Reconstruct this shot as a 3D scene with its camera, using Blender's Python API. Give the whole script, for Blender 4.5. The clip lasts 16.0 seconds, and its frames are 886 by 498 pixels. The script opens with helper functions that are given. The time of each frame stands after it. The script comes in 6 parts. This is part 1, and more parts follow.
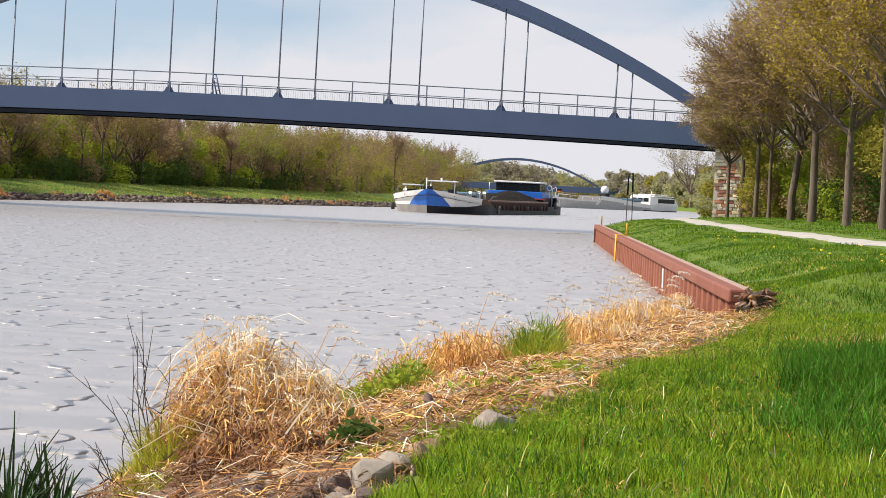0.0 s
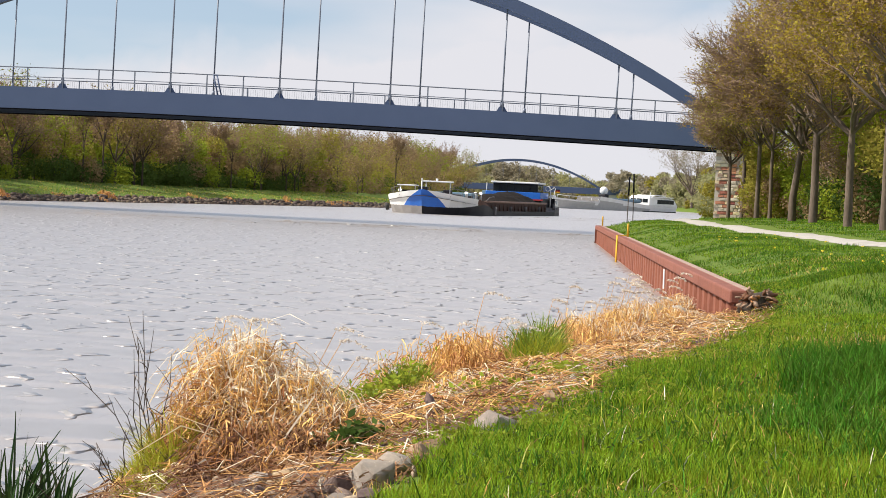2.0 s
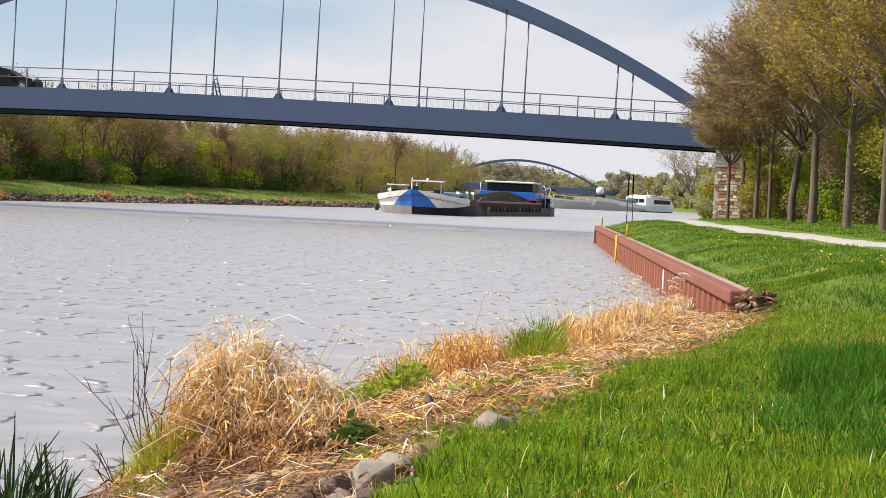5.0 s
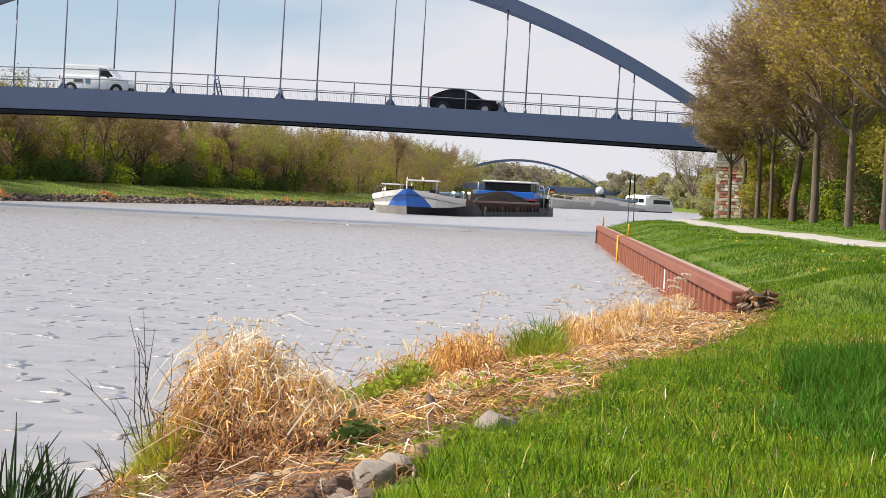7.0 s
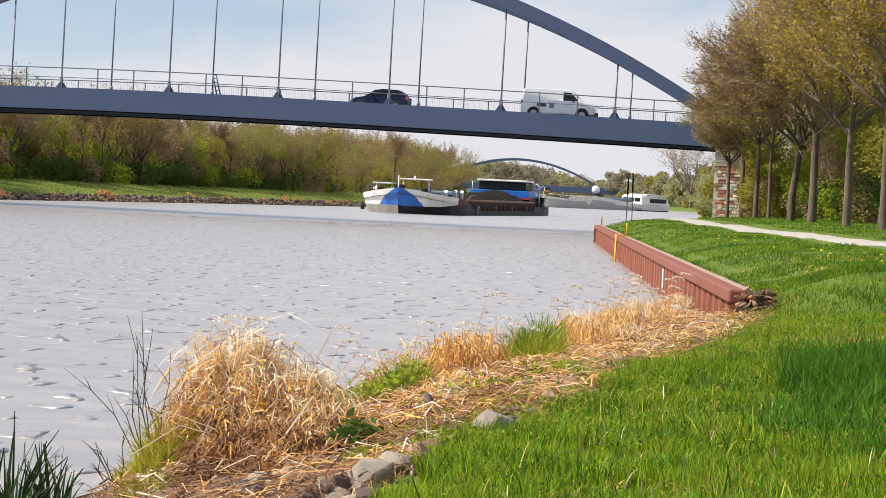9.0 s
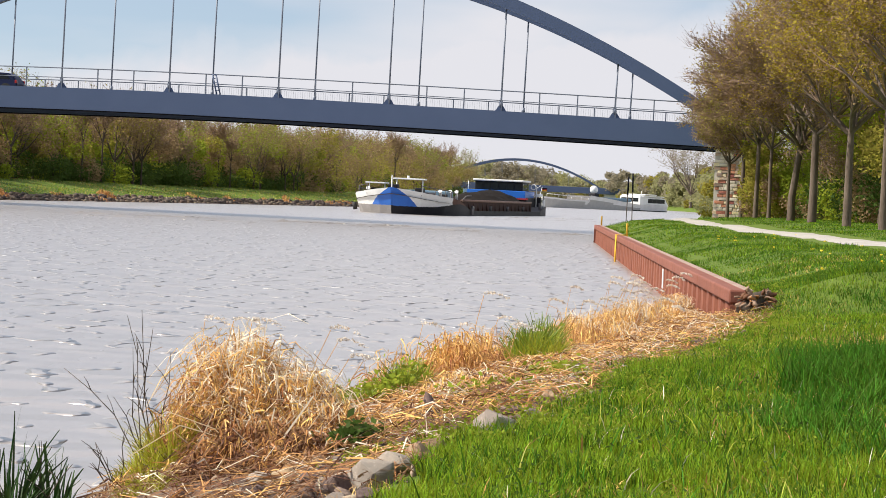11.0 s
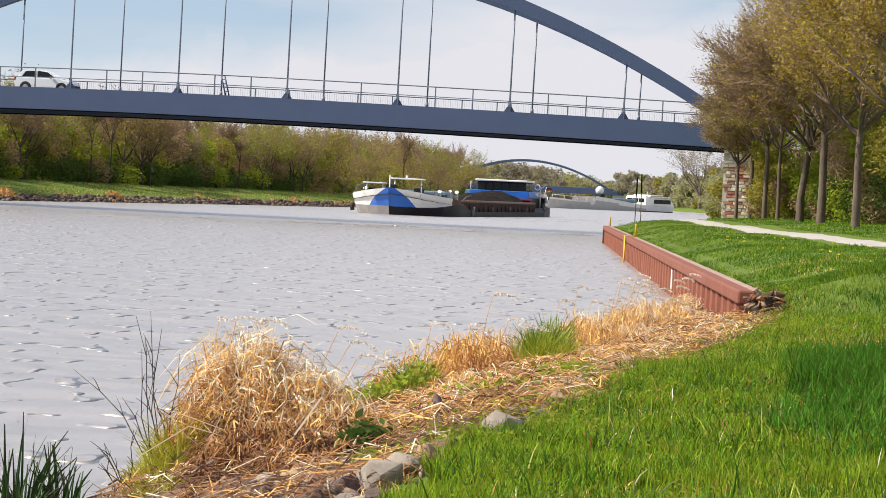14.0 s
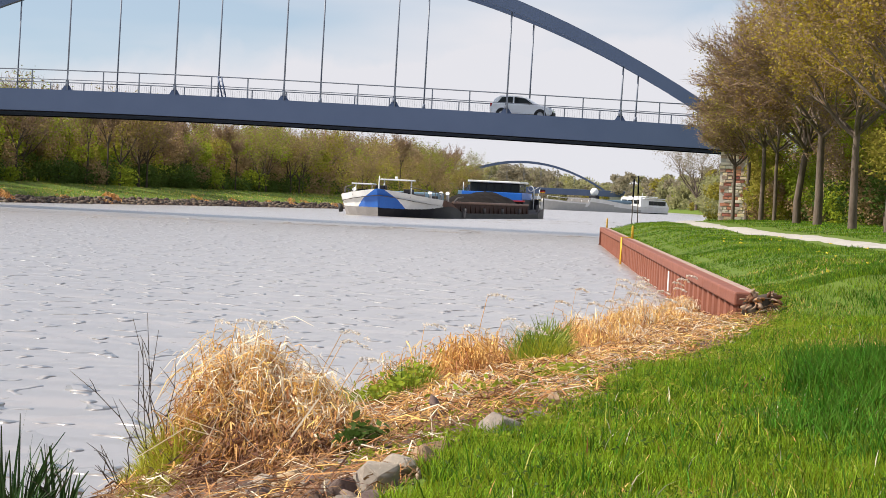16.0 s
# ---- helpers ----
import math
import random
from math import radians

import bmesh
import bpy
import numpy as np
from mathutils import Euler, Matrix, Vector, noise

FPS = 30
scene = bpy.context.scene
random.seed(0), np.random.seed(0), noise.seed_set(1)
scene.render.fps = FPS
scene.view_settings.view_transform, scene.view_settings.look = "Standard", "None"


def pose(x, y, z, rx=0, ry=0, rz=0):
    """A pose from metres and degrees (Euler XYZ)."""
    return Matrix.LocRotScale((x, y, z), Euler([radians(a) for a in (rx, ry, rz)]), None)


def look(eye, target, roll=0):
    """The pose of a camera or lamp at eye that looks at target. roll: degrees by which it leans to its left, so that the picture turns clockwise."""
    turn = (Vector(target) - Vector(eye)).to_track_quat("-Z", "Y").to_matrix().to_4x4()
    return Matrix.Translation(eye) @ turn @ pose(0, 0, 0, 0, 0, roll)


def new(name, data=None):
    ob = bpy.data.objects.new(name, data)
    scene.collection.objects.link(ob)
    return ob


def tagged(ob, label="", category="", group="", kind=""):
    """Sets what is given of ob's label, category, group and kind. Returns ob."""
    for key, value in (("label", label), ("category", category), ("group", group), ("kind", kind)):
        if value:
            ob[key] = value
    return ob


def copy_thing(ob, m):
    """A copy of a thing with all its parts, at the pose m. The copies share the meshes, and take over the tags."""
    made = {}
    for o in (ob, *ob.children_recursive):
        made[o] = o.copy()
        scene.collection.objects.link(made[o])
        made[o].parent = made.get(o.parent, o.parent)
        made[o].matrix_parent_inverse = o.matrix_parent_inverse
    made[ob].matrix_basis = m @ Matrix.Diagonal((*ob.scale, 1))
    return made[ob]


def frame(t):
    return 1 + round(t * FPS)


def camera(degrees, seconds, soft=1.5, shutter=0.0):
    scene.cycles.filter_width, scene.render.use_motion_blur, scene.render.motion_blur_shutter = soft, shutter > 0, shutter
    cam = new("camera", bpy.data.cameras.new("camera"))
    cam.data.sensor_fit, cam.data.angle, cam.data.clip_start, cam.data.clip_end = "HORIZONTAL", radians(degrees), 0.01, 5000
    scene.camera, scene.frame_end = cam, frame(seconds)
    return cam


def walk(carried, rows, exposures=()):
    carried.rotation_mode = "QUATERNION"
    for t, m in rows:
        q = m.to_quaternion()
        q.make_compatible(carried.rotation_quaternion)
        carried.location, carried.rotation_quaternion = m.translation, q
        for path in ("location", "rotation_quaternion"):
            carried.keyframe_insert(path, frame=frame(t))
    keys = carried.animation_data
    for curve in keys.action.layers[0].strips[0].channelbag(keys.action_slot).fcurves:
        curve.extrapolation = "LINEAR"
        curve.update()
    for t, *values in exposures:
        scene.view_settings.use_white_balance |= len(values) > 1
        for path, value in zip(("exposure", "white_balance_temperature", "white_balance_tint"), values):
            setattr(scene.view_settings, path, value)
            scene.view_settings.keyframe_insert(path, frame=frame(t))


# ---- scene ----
F_LENS = 2 * math.degrees(math.atan(784 / 4370))
cam = camera(F_LENS, 16.0, soft=0.68)
EYE = (0.0, 0.0, 2.1)
BASE = pose(*EYE, 88.70, 0, 0) @ pose(0, 0, 0, 0, 0, 2.7)


def aim(right, down):
    """The camera's pose when the hand lets the view slip by so many units of 1/4370 rad."""
    k = math.degrees(1 / 4370)
    return BASE @ pose(0, 0, 0, down * k, right * k, 0)


# seconds, slip to the right, slip down: a hand-held, standing camera
SWAY = [(0, 0, 0), (0.5, .3, 1.6), (1, 1.5, 3.7), (1.5, 1.5, 3.2), (2, 1.8, 1.4), (2.5, 1.6, 1.8), (3, 1.8, 2.2), (3.5, 3.1, 3.3),
        (4, 1.6, 3.3), (5.2, .6, 1.5), (6.5, 0, .2), (7, 3.1, 1.9), (7.5, -3.8, 1.8), (8, -2.8, .5), (8.5, -1.5, .5), (9, 0, .3),
        (10.2, 0, .5), (11.5, .2, .8), (12, 4.8, 1.8), (12.5, 3.3, 2.1), (13, 6.4, 2), (13.5, 7.2, 1.8), (14, 15.4, 2), (14.5, 16.4, .5),
        (15, 16.2, -1), (15.5, 14.5, 1.8), (16, 9.7, 4.9)]
walk(cam, [(t, aim(a, b)) for t, a, b in SWAY])

# ---- light: a high spring sun from the left, under a bright sky with thin cloud ----
SUN_AZ, SUN_EL = radians(265), radians(44)      # azimuth clockwise from +Y
world = bpy.data.worlds.new("sky")
scene.world = world
world.use_nodes = True


def build_sky():
    nt = world.node_tree
    nt.nodes.clear()
    n = nt.nodes.new
    sky = n("ShaderNodeTexSky")
    sky.sky_type, sky.sun_disc = "NISHITA", False
    sky.sun_elevation, sky.sun_rotation = SUN_EL, SUN_AZ
    sky.air_density, sky.dust_density, sky.ozone_density = 1.0, 0.4, 2.0
    tint = n("ShaderNodeMix")
    tint.data_type = "RGBA"
    tc = n("ShaderNodeTexCoord")
    mp = n("ShaderNodeMapping")
    mp.inputs["Scale"].default_value = (-3.2, 3.2, 13.0)
    mp.inputs["Location"].default_value = (4.66, 1.4, 0.7)
    nz = n("ShaderNodeTexNoise")
    nz.inputs["Scale"].default_value, nz.inputs["Detail"].default_value, nz.inputs["Roughness"].default_value = 1.0, 5, .45
    rp = n("ShaderNodeValToRGB")
    rp.color_ramp.elements[0].position, rp.color_ramp.elements[1].position = 0.53, 0.68
    rp.color_ramp.elements[0].color = (.24, .24, .24, 1)      # thin high haze
    cloud = n("ShaderNodeRGB")
    cloud.outputs[0].default_value = (6.1, 6.08, 6.45, 1)
    high, gain = n("ShaderNodeMapRange"), n("ShaderNodeVectorMath")      # sunlit cloud is whiter overhead than in the haze
    high.inputs["From Min"].default_value, high.inputs["From Max"].default_value = .09, .40
    high.inputs["To Min"].default_value, high.inputs["To Max"].default_value = 1.0, 1.62
    gain.operation = "SCALE"
    bg = n("ShaderNodeBackground")
    bg.inputs["Strength"].default_value = 0.088
    out = n("ShaderNodeOutputWorld")
    ln = nt.links.new
    lift = n("ShaderNodeVectorMath")          # clear sky is looked up higher, above the haze
    lift.operation = "MULTIPLY_ADD"
    lift.inputs[1].default_value, lift.inputs[2].default_value = (1, 1, 1.0), (0, 0, .07)
    ln(tc.outputs["Generated"], lift.inputs[0]), ln(lift.outputs[0], sky.inputs["Vector"])
    sep, low, both = n("ShaderNodeSeparateXYZ"), n("ShaderNodeMapRange"), n("ShaderNodeMath")
    low.inputs["From Min"].default_value, low.inputs["From Max"].default_value = .040, .062
    slant, billow, lump = n("ShaderNodeVectorMath"), n("ShaderNodeTexNoise"), n("ShaderNodeMath")      # the cloud bank's upper edge climbs to the right, in billows
    slant.operation, slant.inputs[1].default_value = "DOT_PRODUCT", (-.13, 0, 1)
    billow.inputs["Scale"].default_value, billow.inputs["Detail"].default_value, billow.inputs["Roughness"].default_value = 26.0, 5, .55
    lump.operation, lump.inputs[1].default_value = "MULTIPLY_ADD", -.030
    ln(tc.outputs["Generated"], slant.inputs[0]), ln(tc.outputs["Generated"], billow.inputs["Vector"]), ln(billow.outputs["Fac"], lump.inputs[0]), ln(slant.outputs["Value"], lump.inputs[2])
    low.inputs["To Min"].default_value, low.inputs["To Max"].default_value = 1, 0
    both.operation = "MAXIMUM"
    ln(tc.outputs["Generated"], sep.inputs[0]), ln(lump.outputs[0], low.inputs["Value"]), ln(low.outputs[0], both.inputs[0]), ln(rp.outputs[0], both.inputs[1])
    ln(tc.outputs["Generated"], mp.inputs["Vector"]), ln(mp.outputs[0], nz.inputs["Vector"]), ln(nz.outputs["Fac"], rp.inputs[0])
    ln(both.outputs[0], tint.inputs["Factor"]), ln(sky.outputs[0], tint.inputs["A"]), ln(cloud.outputs[0], gain.inputs[0]), ln(sep.outputs["Z"], high.inputs["Value"]), ln(high.outputs[0], gain.inputs["Scale"]), ln(gain.outputs[0], tint.inputs["B"])
    ln(tint.outputs["Result"], bg.inputs["Color"]), ln(bg.outputs[0], out.inputs["Surface"])


build_sky()
sun = new("sun", bpy.data.lights.new("sun", "SUN"))
sun.data.energy, sun.data.angle, sun.data.color = 5.0, radians(0.6), (1.0, .935, .82)
to_sun = Vector((math.sin(SUN_AZ) * math.cos(SUN_EL), math.cos(SUN_AZ) * math.cos(SUN_EL), math.sin(SUN_EL)))
sun.matrix_world = look(to_sun * 50, (0, 0, 0))
scene.view_settings.exposure = 0.55

# ---- materials ----
def mat(name, a, b=None, rough=.7, scale=3.0, fine=40.0, bump=.2, metal=0.0, third=None, spread=(.35, .65), rand=0.0, island=0.0, stretch=(1, 1, 1), trans=0.0, coat=0.0, spec=.5):
    """Two tones mixed by a coarse and a fine noise at real-world size, with fine relief; rand/island vary pieces."""
    m = bpy.data.materials.new(name)
    m.use_nodes = True
    nt = m.node_tree
    n, ln = nt.nodes.new, nt.links.new
    p = nt.nodes["Principled BSDF"]
    b = b or tuple(c * .7 for c in a)
    tc, mp = n("ShaderNodeTexCoord"), n("ShaderNodeMapping")
    mp.inputs["Scale"].default_value = stretch
    ln(tc.outputs["Object"], mp.inputs["Vector"])
    n1, n2 = n("ShaderNodeTexNoise"), n("ShaderNodeTexNoise")
    for nz, s in ((n1, scale), (n2, fine)):
        nz.inputs["Scale"].default_value, nz.inputs["Detail"].default_value = s, 4
        ln(mp.outputs[0], nz.inputs["Vector"])
    mix = n("ShaderNodeMath")
    mix.operation = "MULTIPLY_ADD"
    mix.inputs[1].default_value = .35
    ln(n2.outputs["Fac"], mix.inputs[0])
    sub = n("ShaderNodeMath")
    sub.operation = "MULTIPLY_ADD"
    sub.inputs[1].default_value, sub.inputs[2].default_value = .65, 0
    ln(n1.outputs["Fac"], sub.inputs[0]), ln(sub.outputs[0], mix.inputs[2])
    rp = n("ShaderNodeValToRGB")
    e = rp.color_ramp.elements
    e[0].position, e[1].position = spread
    e[0].color, e[1].color = (*a, 1), (*b, 1)
    if third:
        x = e.new(sum(spread) / 2 + .12)
        x.color = (*third, 1)
    ln(mix.outputs[0], rp.inputs[0])
    col = rp.outputs[0]
    if rand or island:
        hs = n("ShaderNodeHueSaturation")
        src = n("ShaderNodeObjectInfo").outputs["Random"] if rand else n("ShaderNodeNewGeometry").outputs["Random Per Island"]
        mr = n("ShaderNodeMapRange")
        k = rand or island
        mr.inputs["To Min"].default_value, mr.inputs["To Max"].default_value = 1 - k, 1 + k
        ln(src, mr.inputs["Value"]), ln(mr.outputs[0], hs.inputs["Value"]), ln(col, hs.inputs["Color"])
        mh = n("ShaderNodeMapRange")
        mh.inputs["To Min"].default_value, mh.inputs["To Max"].default_value = .5 - .05 * k, .5 + .05 * k
        ln(src, mh.inputs["Value"]), ln(mh.outputs[0], hs.inputs["Hue"])
        col = hs.outputs[0]
    ln(col, p.inputs["Base Color"])
    p.inputs["Roughness"].default_value, p.inputs["Metallic"].default_value = rough, metal
    p.inputs["Specular IOR Level"].default_value = spec
    p.inputs["Coat Weight"].default_value = coat
    if bump:
        bp = n("ShaderNodeBump")
        bp.inputs["Strength"].default_value, bp.inputs["Distance"].default_value = bump, .02
        ln(n2.outputs["Fac"], bp.inputs["Height"]), ln(bp.outputs[0], p.inputs["Normal"])
    if trans:
        tr, ad, out = n("ShaderNodeBsdfTranslucent"), n("ShaderNodeMixShader"), nt.nodes["Material Output"]
        ad.inputs[0].default_value = trans
        ln(col, tr.inputs["Color"]), ln(p.outputs[0], ad.inputs[1]), ln(tr.outputs[0], ad.inputs[2]), ln(ad.outputs[0], out.inputs["Surface"])
    return m


def water_material():
    m = bpy.data.materials.new("canal_water")
    m.use_nodes = True
    nt = m.node_tree
    n, ln = nt.nodes.new, nt.links.new
    p = nt.nodes["Principled BSDF"]
    p.inputs["Base Color"].default_value = (.298, .256, .222, 1)
    p.inputs["Roughness"].default_value, p.inputs["IOR"].default_value = .33, 1.7
    tc = n("ShaderNodeTexCoord")
    last = None
    for scale, stretch, dist, lo, hi in ((3.2, (.72, .34, 1), .145, .595, .69), (1.3, (.7, .5, 1), .06, .45, .72), (.32, (.4, 1.6, 1), .09, .35, .75)):
        mp, nz, bp, rp = n("ShaderNodeMapping"), n("ShaderNodeTexNoise"), n("ShaderNodeBump"), n("ShaderNodeMapRange")
        mp.inputs["Scale"].default_value = stretch
        mp.inputs["Rotation"].default_value = (0, 0, radians(4 * scale))
        nz.inputs["Scale"].default_value, nz.inputs["Detail"].default_value, nz.inputs["Distortion"].default_value = scale, 1.2, .12
        rp.inputs["From Min"].default_value, rp.inputs["From Max"].default_value = lo, hi
        bp.inputs["Strength"].default_value, bp.inputs["Distance"].default_value = 1.0, dist
        ln(tc.outputs["Object"], mp.inputs["Vector"]), ln(mp.outputs[0], nz.inputs["Vector"]), ln(nz.outputs["Fac"], rp.inputs["Value"]), ln(rp.outputs[0], bp.inputs["Height"])
        if last:
            ln(last.outputs[0], bp.inputs["Normal"])
        last = bp
    p.inputs["Coat Weight"].default_value, p.inputs["Coat Roughness"].default_value, p.inputs["Coat IOR"].default_value = 1.0, .37, 1.75
    ln(last.outputs[0], p.inputs["Normal"]), ln(last.outputs[0], p.inputs["Coat Normal"])
    return m


def glass_material():
    m = bpy.data.materials.new("window_glass")
    m.use_nodes = True
    p = m.node_tree.nodes["Principled BSDF"]
    p.inputs["Base Color"].default_value = (.015, .018, .02, 1)
    p.inputs["Roughness"].default_value, p.inputs["IOR"].default_value = .08, 1.28
    return m


M = dict(
    grass=mat("meadow_grass", (.085, .13, .015), (.135, .175, .025), .9, .35, 9, .5, third=(.105, .15, .02), spec=.2),
    soil=mat("bank_soil", (.06, .036, .026), (.15, .095, .065), .95, 1.3, 25, .8),
    silt=mat("canal_bed", (.05, .045, .035), (.08, .07, .05), .95, .5, 8),
    gravel=mat("path_gravel", (.32, .29, .26), (.43, .40, .36), .95, 2.0, 60, .6),
    rust=mat("rusty_steel", (.17, .047, .023), (.25, .08, .042), .75, 1.6, 26, .3, stretch=(1, 1, .35)),
    rust_cap=mat("weathered_red_steel", (.165, .048, .026), (.235, .078, .046), .7, 2.2, 30, .25),
    cap_worn=mat("worn_cap_top", (.29, .18, .14), (.36, .26, .21), .85, 2.5, 30, .3),
    bridge=mat("blue_grey_bridge_paint", (.047, .073, .142), (.056, .083, .156), .5, .5, 12, .05),
    # Near-black: the shade below the deck is put into this colour.
    under=mat("deck_shade_tar_black", (.007, .008, .013), (.011, .012, .018), .85, .6, 9, .1, spec=.08),
    rail=mat("galvanised_rail", (.11, .125, .16), (.16, .18, .22), .5, 4, 40, .05, metal=.3),
    asphalt=mat("asphalt", (.05, .05, .052), (.07, .07, .07), .9, 1, 60),
    rod=mat("hanger_paint", (.14, .16, .21), (.19, .21, .26), .45, 2, 20, .05),
    stone=mat("sandstone_block", (.52, .34, .18), (.34, .15, .10), .9, 2.2, 30, .8, third=(.58, .50, .40), rand=.5),
    stone_red=mat("red_sandstone_block", (.40, .16, .10), (.30, .11, .07), .9, 4, 30, .8, rand=.4),
    stone_pale=mat("pale_sandstone_block", (.62, .55, .46), (.50, .40, .30), .9, 4, 30, .8, rand=.25),
    mortar=mat("pale_mortar", (.42, .38, .33), (.5, .46, .4), .95, 3, 30),
    concrete=mat("concrete", (.42, .41, .39), (.5, .49, .46), .9, 1.5, 30),
    yellow=mat("yellow_paint", (.72, .42, .03), (.62, .36, .03), .5, 5, 30, .1),
    white=mat("white_paint", (.78, .78, .78), (.70, .70, .69), .45, 2, 25, .05),
    # Lighter copy of the bark below, with the sunlit side's brightness in its colour.
    trunk=mat("sun_brightened_trunk_bark", (.085, .060, .044), (.16, .12, .092), .95, 3, 25, .9, stretch=(1, 1, .25)),
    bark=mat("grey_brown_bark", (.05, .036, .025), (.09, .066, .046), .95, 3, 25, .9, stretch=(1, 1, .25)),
    twig=mat("twig_bark", (.20, .125, .085), (.28, .185, .125), .9, 3, 25, .3),
    leaf_olive=mat("young_olive_leaf", (.31, .225, .028), (.39, .295, .042), .6, 1.2, 9, 0, island=.3, trans=.5, spec=.1),
    leaf_bronze=mat("bronze_bud_leaf", (.27, .18, .09), (.34, .235, .12), .6, 1.2, 9, 0, island=.2, trans=.4, spec=.1),
    leaf_green=mat("fresh_green_leaf", (.23, .275, .024), (.32, .36, .04), .7, 1.0, 9, 0, island=.3, trans=.55, spec=.1),
    leaf_moss=mat("moss_olive_leaf", (.27, .235, .04), (.35, .30, .06), .7, 1.2, 9, 0, island=.25, trans=.55, spec=.1),
    leaf_dark=mat("dark_green_leaf", (.06, .10, .018), (.10, .145, .03), .6, 1.0, 9, 0, island=.3, trans=.4, spec=.1),
    blade_deep=mat("deep_green_grass_blade", (.05, .12, .006), (.085, .165, .010), .7, .5, 7, 0, island=.5, trans=.3, spec=.2),
    sedge=mat("fresh_sedge_blade", (.15, .22, .02), (.25, .31, .03), .55, .8, 7, 0, island=.35, trans=.35),
    # Distance haze is mixed into these two colours: paler, greyer, nearly even.
    leaf_haze=mat("haze_painted_olive_leaf", (.31, .30, .145), (.36, .345, .175), .7, .3, 3, 0, island=.08, trans=.5, spec=.1),
    leaf_grey=mat("haze_painted_brown_twig", (.28, .245, .165), (.32, .28, .195), .7, .3, 3, 0, island=.08, trans=.5, spec=.1),
    blade=mat("grass_blade", (.175, .275, .010), (.265, .335, .018), .7, .5, 7, 0, island=.5, trans=.4, spec=.2),
    blade_tall=mat("tall_grass_blade", (.042, .125, .007), (.09, .195, .014), .7, .8, 7, 0, island=.5, trans=.3, spec=.15),
    reed_dark=mat("dark_reed_leaf", (.018, .042, .008), (.045, .085, .014), .6, .8, 7, 0, island=.5, trans=.25, spec=.3),
    blade_lime=mat("lime_sedge_blade", (.33, .33, .02), (.43, .41, .04), .6, .8, 7, 0, island=.3, trans=.3),
    straw=mat("dry_reed_straw", (.64, .345, .095), (.76, .48, .18), .7, 2, 12, 0, island=.35, trans=.2),
    straw_pale=mat("bleached_reed_straw", (.72, .60, .42), (.80, .70, .54), .7, 2, 12, 0, island=.2, trans=.25),
    # Brown straw, darkened further to carry the reed clump's inner shade.
    straw_dark=mat("brown_straw_clump_shade", (.12, .05, .02), (.25, .115, .045), .8, 2, 12, 0, island=.35, trans=.15),
    stump_wood=mat("weathered_root_wood", (.20, .125, .08), (.36, .25, .17), .9, 6, 40, .8),
    straw_rust=mat("russet_dead_straw", (.48, .21, .062), (.62, .33, .115), .75, 2, 12, 0, island=.35, trans=.2),
    dandelion=mat("dandelion_yellow", (.80, .62, .03), (.75, .55, .02), .7, 5, 30, 0),
    plume=mat("reed_plume", (.80, .74, .66), (.70, .62, .52), .9, 4, 30, 0, island=.15, trans=.4),
    rock=mat("riprap_stone", (.27, .23, .195), (.44, .39, .34), .9, 6, 60, .6, third=(.34, .27, .22), rand=.25),
    rock_dark=mat("dark_reddish_stone", (.12, .075, .062), (.19, .13, .11), .9, 6, 60, .6, rand=.25),
    rock_tan=mat("tan_sandstone", (.36, .23, .12), (.44, .30, .19), .9, 6, 60, .6, rand=.2),
    rock_far=mat("dark_basalt_riprap", (.05, .044, .04), (.14, .122, .108), .9, 2, 12, .6, third=(.14, .09, .06), island=.7),
    water=water_material(),
    glass=glass_material(),
)

# ---- mesh helpers ----
def part(name, bm, material, parent=None, label="", smooth=False):
    me = bpy.data.meshes.new(name)
    if smooth:
        for f in bm.faces:
            f.smooth = True
    bm.to_mesh(me), bm.free()
    for m in (material if isinstance(material, (list, tuple)) else [material]):
        me.materials.append(m)
    ob = new(name, me)
    ob.parent = parent
    if label:
        tagged(ob, label)
    return ob


def sheet(name, verts, faces, material, parent=None, index=None, smooth=False):
    """A mesh from numpy arrays; faces all of one size."""
    verts, faces = np.asarray(verts, np.float32), np.asarray(faces, np.int32)
    me = bpy.data.meshes.new(name)
    k = faces.shape[1]
    me.vertices.add(len(verts)), me.loops.add(faces.size), me.polygons.add(len(faces))
    me.vertices.foreach_set("co", verts.ravel())
    me.loops.foreach_set("vertex_index", faces.ravel())
    me.polygons.foreach_set("loop_start", np.arange(0, faces.size, k, dtype=np.int32))
    for m in (material if isinstance(material, (list, tuple)) else [material]):
        me.materials.append(m)
    if index is not None:
        me.polygons.foreach_set("material_index", np.asarray(index, np.int32))
    if smooth:
        me.polygons.foreach_set("use_smooth", np.ones(len(faces), bool))
    me.update(calc_edges=True)
    me.validate()
    ob = new(name, me)
    ob.parent = parent
    return ob


def thing(name, x, y, z, rz, label, category, group=""):
    ob = new(name)
    ob.matrix_basis = pose(x, y, z, 0, 0, rz)
    return tagged(ob, label, category, group)


def box(bm, x0, x1, y0, y1, z0, z1, bevel=0.0, m=0):
    vs = [bm.verts.new((x, y, z)) for z in (z0, z1) for x, y in ((x0, y0), (x1, y0), (x1, y1), (x0, y1))]
    fs = [bm.faces.new([vs[i] for i in q]) for q in ((3, 2, 1, 0), (4, 5, 6, 7), (0, 1, 5, 4), (1, 2, 6, 5), (2, 3, 7, 6), (3, 0, 4, 7))]
    for f in fs:
        f.material_index = m
    if bevel:
        es = {e for f in fs for e in f.edges}
        bmesh.ops.bevel(bm, geom=list(es), offset=bevel, segments=2, affect="EDGES", profile=.5, clamp_overlap=True)
    return bm


def boxed(*a, **k):
    return box(bmesh.new(), *a, **k)


